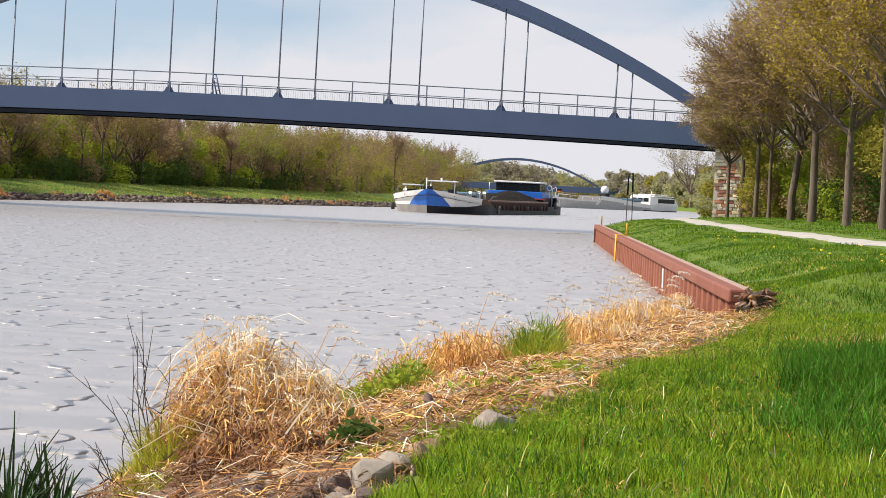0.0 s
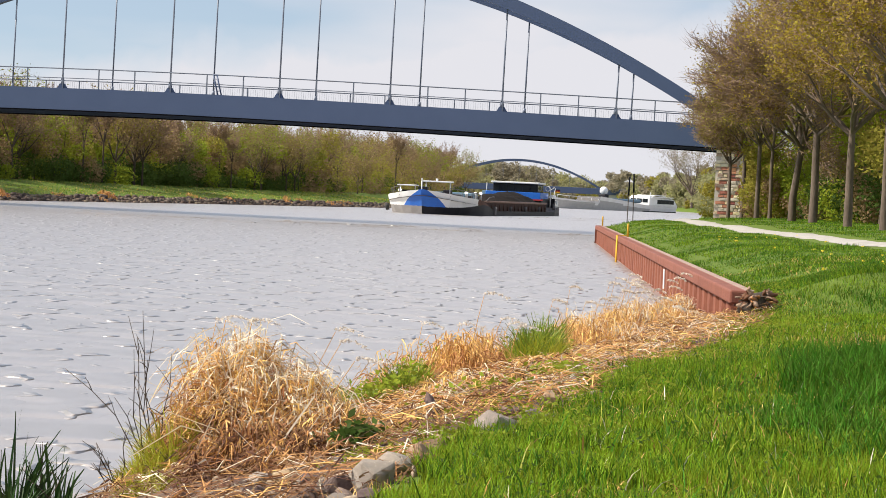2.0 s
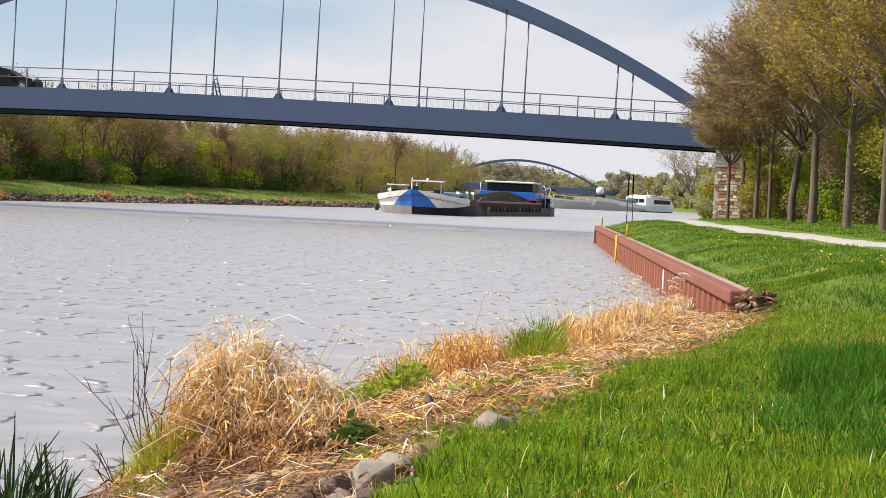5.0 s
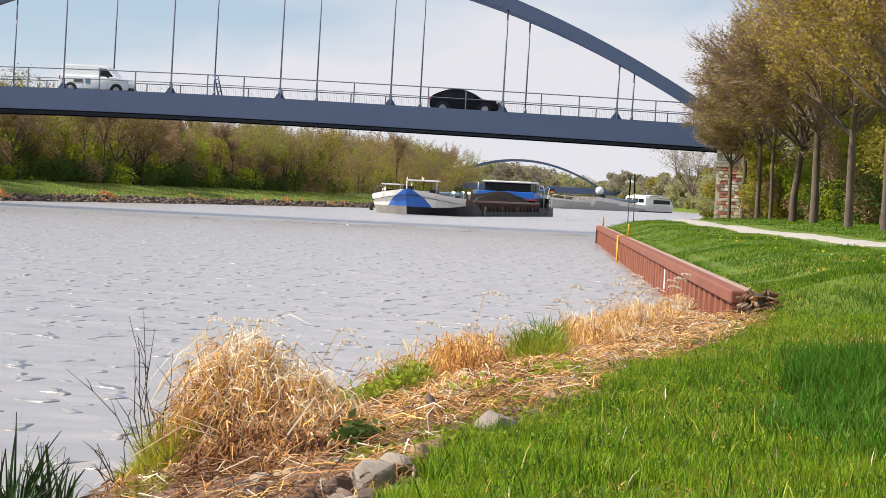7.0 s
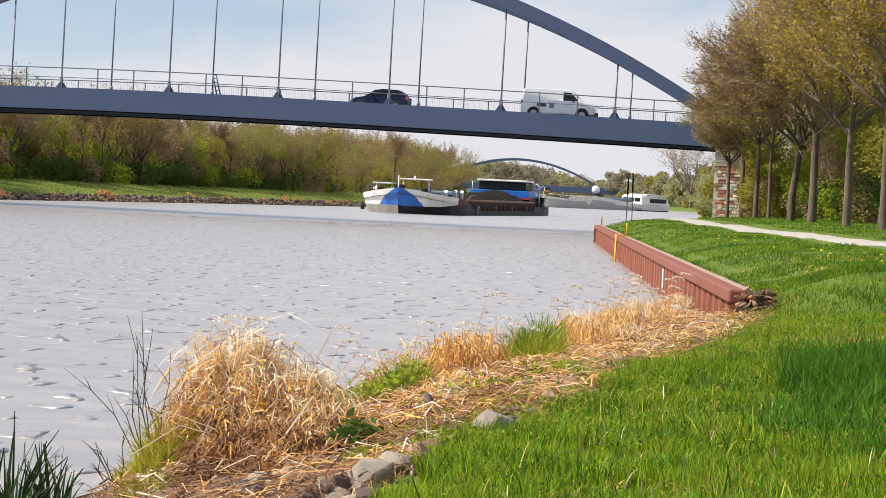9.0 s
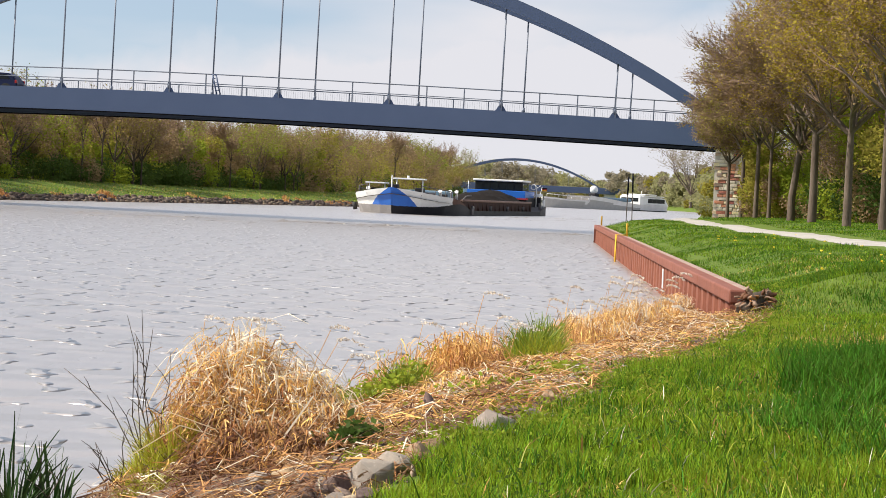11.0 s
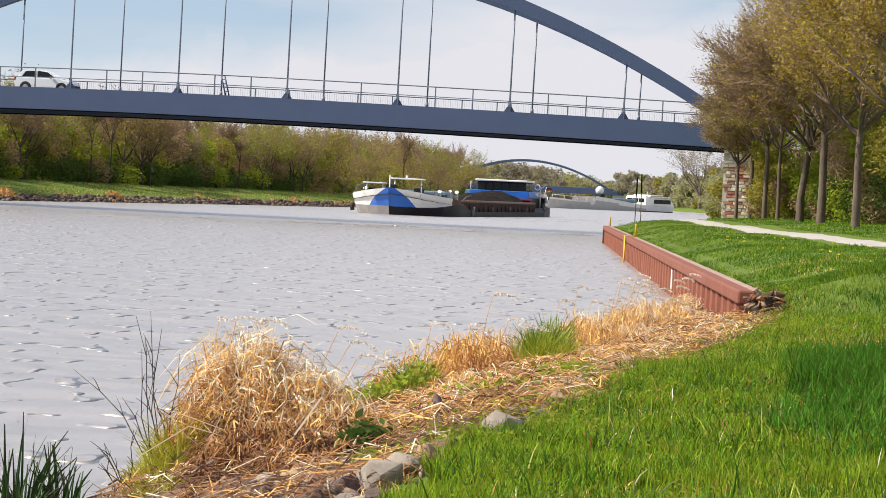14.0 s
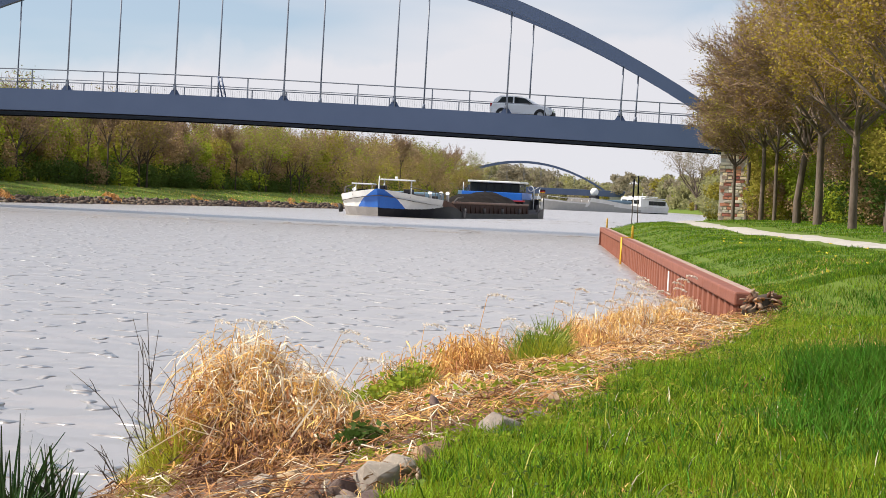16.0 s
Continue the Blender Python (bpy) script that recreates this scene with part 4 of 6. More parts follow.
# ---- leaves, twigs and trees ----
def leaf_quads(centres, size, r, flat=.5, slim=.55, tri=False):
    """Small leaves: one quad (or, far off, one triangle) each, turned at random."""
    n = len(centres)
    d = r.normal(size=(n, 3))
    d[:, 2] *= flat
    d /= np.linalg.norm(d, axis=1)[:, None] + 1e-9
    e = np.cross(d, r.normal(size=(n, 3)))
    e /= np.linalg.norm(e, axis=1)[:, None] + 1e-9
    s = (size * r.uniform(.6, 1.4, n))[:, None]
    a, b = d * s, e * s * slim
    if tri:
        V = np.stack([centres - a, centres + a * .9 + b, centres + a * .9 - b], 1).reshape(-1, 3)
        return V, np.arange(3 * n).reshape(n, 3)
    V = np.stack([centres - a, centres + b * 1.0, centres + a, centres - b], 1).reshape(-1, 3)
    return V, np.arange(4 * n).reshape(n, 4)


def joined(*pairs):
    V, F, o = [], [], 0
    for v, f in pairs:
        V.append(v), F.append(f + o)
        o += len(v)
    return np.concatenate(V), np.concatenate(F)


def grow(seed, height, trunk_h, r0, spread, levels=4, kids=(5, 4, 4, 3), up=.35, lean=(0, 0), first_len=None):
    """A branching skeleton: list of (points, radii) limbs and the outer twig points."""
    rr = random.Random(seed)
    limbs, tips = [], []
    top = Vector((lean[0], lean[1], trunk_h))
    trunk = [Vector((0, 0, -.15)), Vector((lean[0] * .1 + rr.uniform(-.03, .03), 0, trunk_h * .3)), Vector((lean[0] * .5, lean[1] * .5 + rr.uniform(-.04, .04), trunk_h * .65)), top]
    limbs.append((trunk, [r0 * 1.2, r0, r0 * .9, r0 * .8]))

    def branch(p, d, length, rad, lev):
        pts, q = [p.copy()], p.copy()
        dd = d.copy()
        n = 4 if lev < 3 else 3
        for k in range(n):
            dd = (dd + Vector((rr.uniform(-.22, .22), rr.uniform(-.22, .22), rr.uniform(-.1, .16) + up * .12))).normalized()
            q = q + dd * length / n
            pts.append(q.copy())
        rs = [rad * (1 - .62 * k / n) for k in range(n + 1)]
        limbs.append((pts, rs))
        if lev >= levels:
            tips.extend(pts[1:])
            return
        if lev >= levels - 1:
            tips.extend(pts[2:])
        m = kids[min(lev, len(kids) - 1)]
        for k in range(m):
            i = rr.uniform(.3, 1.0)
            j = min(int(i * n), n - 1)
            b = pts[j].lerp(pts[j + 1], i * n - j) if k else pts[-1]
            ax = Vector((rr.gauss(0, 1), rr.gauss(0, 1), rr.gauss(0, .6)))
            nd = (dd + ax.normalized() * rr.uniform(.55, 1.05)).normalized()
            branch(b, nd, length * rr.uniform(.5, .75), rad * (1 - .55 * i) * .6, lev + 1)

    L = first_len or (height - trunk_h) * .6
    m = kids[0]
    for k in range(m):
        a = 2 * math.pi * (k + rr.uniform(-.3, .3)) / m
        out = rr.uniform(.55, 1.0) * spread
        d = Vector((math.cos(a) * out, math.sin(a) * out, rr.uniform(.6, 1.0))).normalized()
        branch(top - Vector((0, 0, rr.uniform(0, .25))), d, L * rr.uniform(.8, 1.15), r0 * rr.uniform(.45, .65), 1)
    branch(top, Vector((.1, .05, 1)), (height - trunk_h) * .5, r0 * .65, 1)
    return limbs, tips


def limb_mesh(limbs, thick=.05, coarse=False):
    bms = (bmesh.new(), bmesh.new())
    for pts, rs in limbs:
        big = rs[0] > thick
        if coarse and not big:
            pts, rs = [pts[0], pts[-1]], [rs[0], rs[-1]]
        tube(bms[0] if big else bms[1], pts, [max(r, .009) for r in rs], 9 if rs[0] > .12 else (6 if big else 3), caps=False)
    return bms


def twig_strokes(tips, per_tip, length, width, centre, g):
    """Fine end twigs: slim tapering slips that spray outwards and upwards from the branch tips."""
    n = len(tips) * per_tip
    B = np.repeat(tips, per_tip, 0) + g.normal(0, .05, (n, 3))
    d = B - np.asarray(centre)
    d /= np.linalg.norm(d, axis=1)[:, None] + 1e-9
    d = d + g.normal(0, .45, (n, 3)) + [0, 0, .25]
    d /= np.linalg.norm(d, axis=1)[:, None] + 1e-9
    e = np.cross(d, g.normal(size=(n, 3)))
    e /= np.linalg.norm(e, axis=1)[:, None] + 1e-9
    L = (length * g.uniform(.5, 1.5, n))[:, None]
    w = width * .6
    V = np.stack([B - e * w, B + e * w, B + d * L], 1).reshape(-1, 3)
    return V, np.arange(3 * n).reshape(n, 3)


def build_tree(name, label, seed, height, trunk_h, r0, spread, leaf, per_tip, size, blur, group, levels=4, kids=(5, 4, 4, 3), lean=(0, 0), leaf2=None, share=.0, first_len=None, sprays=0, spray=(.4, .014), bark="trunk"):
    limbs, tips = grow(seed, height, trunk_h, r0, spread, levels, kids, lean=lean, first_len=first_len)
    r = new(name)
    tagged(r, label, "tree", group)
    big, small = limb_mesh(limbs, .035, levels < 4)
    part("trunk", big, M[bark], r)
    part("brushwood", small, M["twig"], r)
    g = np.random.default_rng(seed)
    T = np.array([tuple(t) for t in tips])
    if sprays:
        V, F = twig_strokes(T, sprays, *spray, (0, 0, trunk_h + .25 * (height - trunk_h)), g)
        tagged(sheet("twig_spray", V, F, M["twig"], r), kind="stuff")
    C = np.repeat(T, per_tip, 0) + g.normal(0, blur, (len(T) * per_tip, 3))
    pick = g.random(len(C)) < share
    V, F = leaf_quads(C[~pick], size * 1.12, g, slim=.6, tri=True)
    sheet("crown", V, F, M[leaf], r)
    if leaf2 and pick.any():
        V, F = leaf_quads(C[pick], size * 1.12, g, slim=.6, tri=True)
        sheet("crown", V, F, M[leaf2], r)
    return r


def place(ob, x, y, z, rz=0.0, s=1.0):
    ob.scale = (s, s, s)
    ob.matrix_basis = pose(x, y, z, 0, 0, rz) @ Matrix.Diagonal((s, s, s, 1))
    return ob


def put_copy(ob, x, y, z, rz=0.0, s=1.0):
    c = copy_thing(ob, pose(x, y, z, 0, 0, rz))
    c.scale = (s, s, s)
    return c


ROW = "roadside trees along the towpath"


def build_row():
    lab_o = "towpath tree with dark trunk and olive young leaves"
    lab_b = "towpath tree with bare bronze twigs just budding"
    olive = [build_tree("towpath_tree", lab_o, 21, 10.6, 3.3, .14, 1.3, "leaf_olive", 16, .048, .16, ROW, levels=4, kids=(7, 5, 4, 3), leaf2="leaf_bronze", share=.42, first_len=2.6, sprays=3, spray=(.3, .012)),
             build_tree("towpath_tree", lab_o, 33, 11.2, 3.7, .118, 1.35, "leaf_olive", 16, .048, .17, ROW, levels=4, kids=(7, 5, 4, 3), leaf2="leaf_bronze", share=.3, first_len=2.8, sprays=3, spray=(.3, .012))]
    bronze = [build_tree("towpath_tree", lab_b, 45, 9.6, 3.0, .131, 1.35, "leaf_bronze", 6, .038, .15, ROW, levels=4, kids=(7, 6, 5, 4), leaf2="leaf_olive", share=.55, first_len=2.4, sprays=7, spray=(.42, .014)),
              build_tree("towpath_tree", lab_b, 52, 9.2, 2.5, .122, 1.35, "leaf_bronze", 6, .038, .15, ROW, levels=4, kids=(7, 6, 5, 4), lean=(-.2, .1), leaf2="leaf_olive", share=.5, first_len=2.4, sprays=7, spray=(.42, .014)),
              build_tree("towpath_tree", lab_b, 58, 9.4, 3.0, .085, 1.25, "leaf_moss", 8, .040, .16, ROW, levels=4, kids=(6, 6, 5, 4), leaf2="leaf_bronze", share=.4, first_len=2.3, sprays=4, spray=(.36, .014)),
              build_tree("towpath_tree", lab_b, 63, 8.2, 3.4, .105, 1.3, "leaf_moss", 8, .042, .16, ROW, levels=4, kids=(7, 6, 5, 4), leaf2="leaf_bronze", share=.6, first_len=1.65, sprays=6, spray=(.36, .014))]
    # y, variant, turn, size
    rows = [(64.5, olive[0], 200, 1.06), (75.5, olive[1], 10, 1.05), (84.6, olive[0], 75, 1.0), (95.8, bronze[0], 150, 1.22), (104, bronze[1], 180, 1.3), (114.4, bronze[2], 300, 1.12),
            (121.7, bronze[3], 60, 1.12), (130.8, bronze[3], 110, 1.1), (140.7, bronze[3], 200, 1.0)]
    used = set()
    for y, o, rz, s in rows:
        x = 10.3 + .041 * y + (.15 if y < 70 else 0)
        z = float(ground_z(x, y))
        if o.name in used:
            put_copy(o, x, y, z, rz, s)
        else:
            used.add(o.name)
            place(o, x, y, z, rz, s)


build_row()


# ---- woods: a front of single trees and a mass of undergrowth ----
def undergrowth(name, label, boxes, material, size, seed, parent=None):
    """Leaf masses: each box is x, y, z, rx, ry, rz, count; an uneven lumpy cloud of small leaves."""
    g = np.random.default_rng(seed)
    C = []
    for x, y, z, rx, ry, rz, n in boxes:
        d = g.normal(size=(n, 3))
        d /= np.linalg.norm(d, axis=1)[:, None]
        rad = g.uniform(.35, 1.0, n)[:, None] ** .5 * g.uniform(.7, 1.1, n)[:, None]
        c = d * rad * np.array([rx, ry, rz]) + np.array([x, y, z])
        C.append(c)
    C = np.concatenate(C)
    C = C[C[:, 2] > ground_z(C[:, 0], C[:, 1])]
    V, F = leaf_quads(C, size * 1.12, g, .8, .6, True)
    return tagged(sheet(name, V, F, M[material], parent), label, "undergrowth", kind="stuff")


def build_right_woods():
    g = random.Random(8)
    sets = {"leaf_green": [], "leaf_dark": [], "leaf_bronze": [], "leaf_moss": []}
    for k in range(330):
        y = g.uniform(92, 168)
        x = 10.3 + .041 * y + g.uniform(2.2, 12)
        if x / y < .1215 or (y > 146 and x < 26):
            continue
        h = g.uniform(.5, 1.9) if g.random() < .45 else g.uniform(1.8, 6.2)
        m = g.choices(("leaf_green", "leaf_dark", "leaf_bronze", "leaf_moss"), (4.4, .25, 1.3, 3.8))[0] if h > 1.6 else g.choices(("leaf_dark", "leaf_bronze", "leaf_green"), (1.6, 2.4, 2))[0]
        z = float(ground_z(x, y))
        s = g.uniform(.9, 1.8)
        sets[m].append((x, y, z + h, s, s, s * .85, int(850 * s)))
    for k in range(48):      # scrub that hides the abutment's landward half
        y = g.uniform(128, 145)
        x = y * g.uniform(.1212, .1335)
        s = g.uniform(.45, .8)
        sets[g.choice(("leaf_green", "leaf_moss", "leaf_moss", "leaf_bronze"))].append((x, y, float(ground_z(x, y)) + g.uniform(.2, 4.2), s, s, s * 1.2, int(620 * s)))
    names = {"leaf_green": "fresh green wood behind the towpath trees", "leaf_dark": "dark green shrubs behind the towpath trees",
             "leaf_bronze": "brown budding shrubs behind the towpath trees", "leaf_moss": "olive budding shrubs behind the towpath trees"}
    for i, (m, b) in enumerate(sets.items()):
        undergrowth("wood_thicket", names[m], b, m, .076, 60 + i)
    # saplings give the thicket stems
    proto = build_tree("sapling", "slender sapling in the wood behind the towpath", 71, 7.5, 2.4, .07, .8, "leaf_green", 5, .09, .3, "saplings in the wood", levels=3, kids=(4, 4, 3), leaf2="leaf_bronze", share=.3)
    first = True
    for k in range(20):
        y = g.uniform(92, 142)
        x = max(10.3 + .041 * y + g.uniform(2.5, 8), y * .126)
        if first:
            place(proto, x, y, float(ground_z(x, y)) - .03, 0, 1.0)
            first = False
        else:
            put_copy(proto, x, y, float(ground_z(x, y)) - .03, g.uniform(0, 360), g.uniform(.7, 1.15))


build_right_woods()


def build_far_woods():
    g = random.Random(12)
    grp = "bank trees of the far wood"
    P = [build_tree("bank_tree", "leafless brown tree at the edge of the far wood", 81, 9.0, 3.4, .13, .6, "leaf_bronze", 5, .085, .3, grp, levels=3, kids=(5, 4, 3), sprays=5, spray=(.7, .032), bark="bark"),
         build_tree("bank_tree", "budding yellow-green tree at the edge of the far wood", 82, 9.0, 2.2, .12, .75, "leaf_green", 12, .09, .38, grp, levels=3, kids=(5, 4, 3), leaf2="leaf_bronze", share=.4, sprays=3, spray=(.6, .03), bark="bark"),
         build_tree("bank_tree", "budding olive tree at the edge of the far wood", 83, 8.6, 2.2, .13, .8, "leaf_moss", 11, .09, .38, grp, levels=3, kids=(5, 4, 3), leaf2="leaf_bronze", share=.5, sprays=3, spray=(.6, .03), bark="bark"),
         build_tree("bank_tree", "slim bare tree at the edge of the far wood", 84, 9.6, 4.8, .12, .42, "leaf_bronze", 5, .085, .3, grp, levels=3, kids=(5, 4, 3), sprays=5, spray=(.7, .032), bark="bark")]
    used = set()
    sets = {"leaf_green": [], "leaf_dark": [], "leaf_bronze": [], "leaf_moss": []}
    y = 165.0
    n = 0
    while y < 640:
        step = 1.35 if y < 330 else 4.5
        y += g.uniform(.6, 1.4) * step
        depth = g.choice((0, 1, 2, 3))
        off = 12 + depth * 4.0 + g.uniform(-1.5, 1.5)
        yy = y + off * .2
        x = float(far_water(yy)) - off
        h = np.interp(yy, [165, 215, 245, 300, 400, 760], [1.0, 1.06, .86, .80, 1.0, 1.15]) * (1 + .02 * depth) * g.uniform(.72, 1.1)
        o = g.choices(P, (3, 3.5, 2.5, 2.5))[0]
        z = float(ground_z(x, yy)) - .05
        if o.name in used:
            put_copy(o, x, yy, z, g.uniform(0, 360), h)
        else:
            used.add(o.name)
            place(o, x, yy, z, g.uniform(0, 360), h)
        n += 1
    for x, yy, h in ((-33.6, 250, 1.1), (-32.2, 254, 1.13)):
        put_copy(P[2], x, yy, float(ground_z(x, yy)) - .05, g.uniform(0, 360), h)
    for k in range(800):
        y = g.uniform(165, 340) if k < 560 else g.uniform(330, 640)
        off = g.uniform(11.5, 24)
        x = float(far_water(y)) - off
        h = g.uniform(.3, 1.6) if g.random() < .6 else g.uniform(1.5, 5.0)
        m = g.choices(("leaf_green", "leaf_dark", "leaf_bronze"), (2, 5, 1))[0] if h < 1.8 else g.choices(("leaf_green", "leaf_moss", "leaf_bronze"), (2, 2, 4))[0]
        s = g.uniform(1.0, 2.0)
        sets[m].append((x, y, float(ground_z(x, y)) + h, s, s, s * .8, int(330 * s)))
    for k in range(330):
        y = g.uniform(315, 520)
        x = float(far_water(y)) - g.uniform(9, 34)
        s = g.uniform(1.6, 2.8)
        sets[g.choices(("leaf_moss", "leaf_bronze", "leaf_green"), (3, 5, .5))[0]].append((x, y, float(ground_z(x, y)) + g.uniform(.5, 7.2), s, s, s, int(190 * s)))
    for k in range(420):      # the depth of the wood closes the gaps
        y = g.uniform(190, 345)
        off = g.uniform(24, 36)
        x = float(far_water(y)) - off
        s = g.uniform(1.2, 2.2)
        m = g.choices(("leaf_moss", "leaf_bronze", "leaf_green"), (2, 4, 1))[0]
        sets[m].append((x, y, float(ground_z(x, y)) + g.uniform(.3, 6.2), s, s, s, int(150 * s)))
    for k in range(620):
        y = g.uniform(165, 345)
        off = g.uniform(13, 25)
        x = float(far_water(y)) - off
        h = g.uniform(1.2, 5.0)
        s = g.uniform(.5, 1.1)
        m = g.choices(("leaf_green", "leaf_moss", "leaf_bronze", "leaf_dark"), (3, 2.2, 4, 1.5 if h < 2.5 else .2))[0]
        sets[m].append((x, y, float(ground_z(x, y)) + h, s, s, s * 2.0, int(260 * s)))
    names = {"leaf_green": "fresh green understorey of the far wood", "leaf_dark": "dark green understorey of the far wood",
             "leaf_bronze": "brown twiggy understorey of the far wood", "leaf_moss": "olive budding understorey of the far wood"}
    for i, (m, b) in enumerate(sets.items()):
        undergrowth("far_understorey", names[m], b, m, .115, 90 + i)


build_far_woods()


def build_horizon_woods():
    """Wooded skyline far up the canal and behind the second bridge."""
    g = random.Random(15)
    sets = {"leaf_haze": [], "leaf_grey": [], "leaf_green": [], "leaf_moss": []}
    for k in range(1300):
        y = g.uniform(1050, 1350)
        x = y * g.uniform(-.015, .12)
        z = 2 + g.uniform(0, 13.5) * (.8 + .25 * math.sin(x * .06))
        s = g.uniform(2.2, 4)
        zone = math.sin(x * .045) + math.sin(x * .11 + 1) + (8 - z) * .12
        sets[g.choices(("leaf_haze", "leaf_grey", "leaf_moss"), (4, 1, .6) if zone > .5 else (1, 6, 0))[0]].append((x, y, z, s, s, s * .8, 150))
    for k in range(300):
        y = g.uniform(640, 1000)
        x = max(y * g.uniform(.05, .15), float(near_water(y)) + 4)
        s = g.uniform(1.6, 3.2)
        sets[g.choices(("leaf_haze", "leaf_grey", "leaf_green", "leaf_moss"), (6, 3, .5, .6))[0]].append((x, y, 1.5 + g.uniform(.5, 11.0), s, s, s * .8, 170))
    for k in range(120):
        y = g.uniform(700, 960)
        lo = float(near_water(y)) + 3
        s = g.uniform(2.0, 3.6)
        sets[g.choices(("leaf_haze", "leaf_green"), (5, 1))[0]].append((lo + (y * .112 - lo) * g.random(), y, 1.5 + g.uniform(.5, 6.0), s, s, s * .8, 150))
    for k in range(170):
        y = g.uniform(200, 420)
        x = max(y * g.uniform(.094, .13), float(near_water(y)) + 2.5)
        s = g.uniform(.7, 1.5)
        sets[g.choices(("leaf_green", "leaf_haze", "leaf_moss"), (2, 4.5, 1.5))[0]].append((x, y, 1.6 + g.uniform(.1, 3.0), s, s, s * .8, 420))
    names = {"leaf_green": "fresh green trees on the distant bank", "leaf_haze": "olive woods on the distant skyline with haze painted into their colour",
             "leaf_grey": "brown bare woods on the distant skyline with haze painted into their colour", "leaf_moss": "olive budding trees on the distant bank"}
    for i, (m, b) in enumerate(sets.items()):
        far = [q for q in b if q[1] > 600]
        near = [q for q in b if q[1] <= 600]
        if far:
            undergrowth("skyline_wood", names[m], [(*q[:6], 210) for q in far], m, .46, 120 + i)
        if near:
            undergrowth("bank_shrubs", "fresh green shrubs on the bank beyond the bridge", near, m, .12, 130 + i)
    t = build_tree("bare_tree", "large leafless grey tree beyond the bridge", 97, 15.5, 3.0, .3, 1.1, "leaf_grey", 3, .12, .3, "", levels=4, kids=(7, 5, 4, 3))
    place(t, 63.5, 640, 1.5, 0, 1.12)


build_horizon_woods()

# ---- waterside: grass, dry reeds, stones ----
def blades(base, height, width, lean, g, segs=3, droop=1.6, twist=1.0, heading=None, tip=.12):
    """Ribbons that rise, lean and droop. base (n,3); returns quads."""
    n = len(base)
    a = g.uniform(0, 2 * np.pi, n) if heading is None else heading + g.normal(0, twist, n)
    d = np.stack([np.cos(a), np.sin(a), np.zeros(n)], 1)
    b = g.uniform(0, 2 * np.pi, n)
    side = np.stack([np.cos(b), np.sin(b), np.zeros(n)], 1)
    s = np.linspace(0, 1, segs + 1)
    P = []
    for t in s:
        c = base + d * (lean * height * t ** droop)[:, None]
        c[:, 2] += height * (t - .35 * np.clip(lean, 0, 2) * t ** 2.6)
        w = width * (1 - (1 - tip) * t ** 1.5)
        P += [c - side * w[:, None] / 2, c + side * w[:, None] / 2]
    V = np.stack(P, 1).reshape(-1, 3)
    k = 2 * (segs + 1)
    o = (np.arange(n) * k)[:, None]
    F = np.concatenate([o + np.array([[2 * j, 2 * j + 1, 2 * j + 3, 2 * j + 2]]) for j in range(segs)], 0)
    return V, F


def scatter(n, y0, y1, u0, u1, g, power=1.0):
    """Points on the near bank: y with more near the eye, u metres from the waterline."""
    y = y0 + (y1 - y0) * g.random(n) ** power
    u = g.uniform(u0, u1, n)
    x = near_water(y) + u
    return x, y


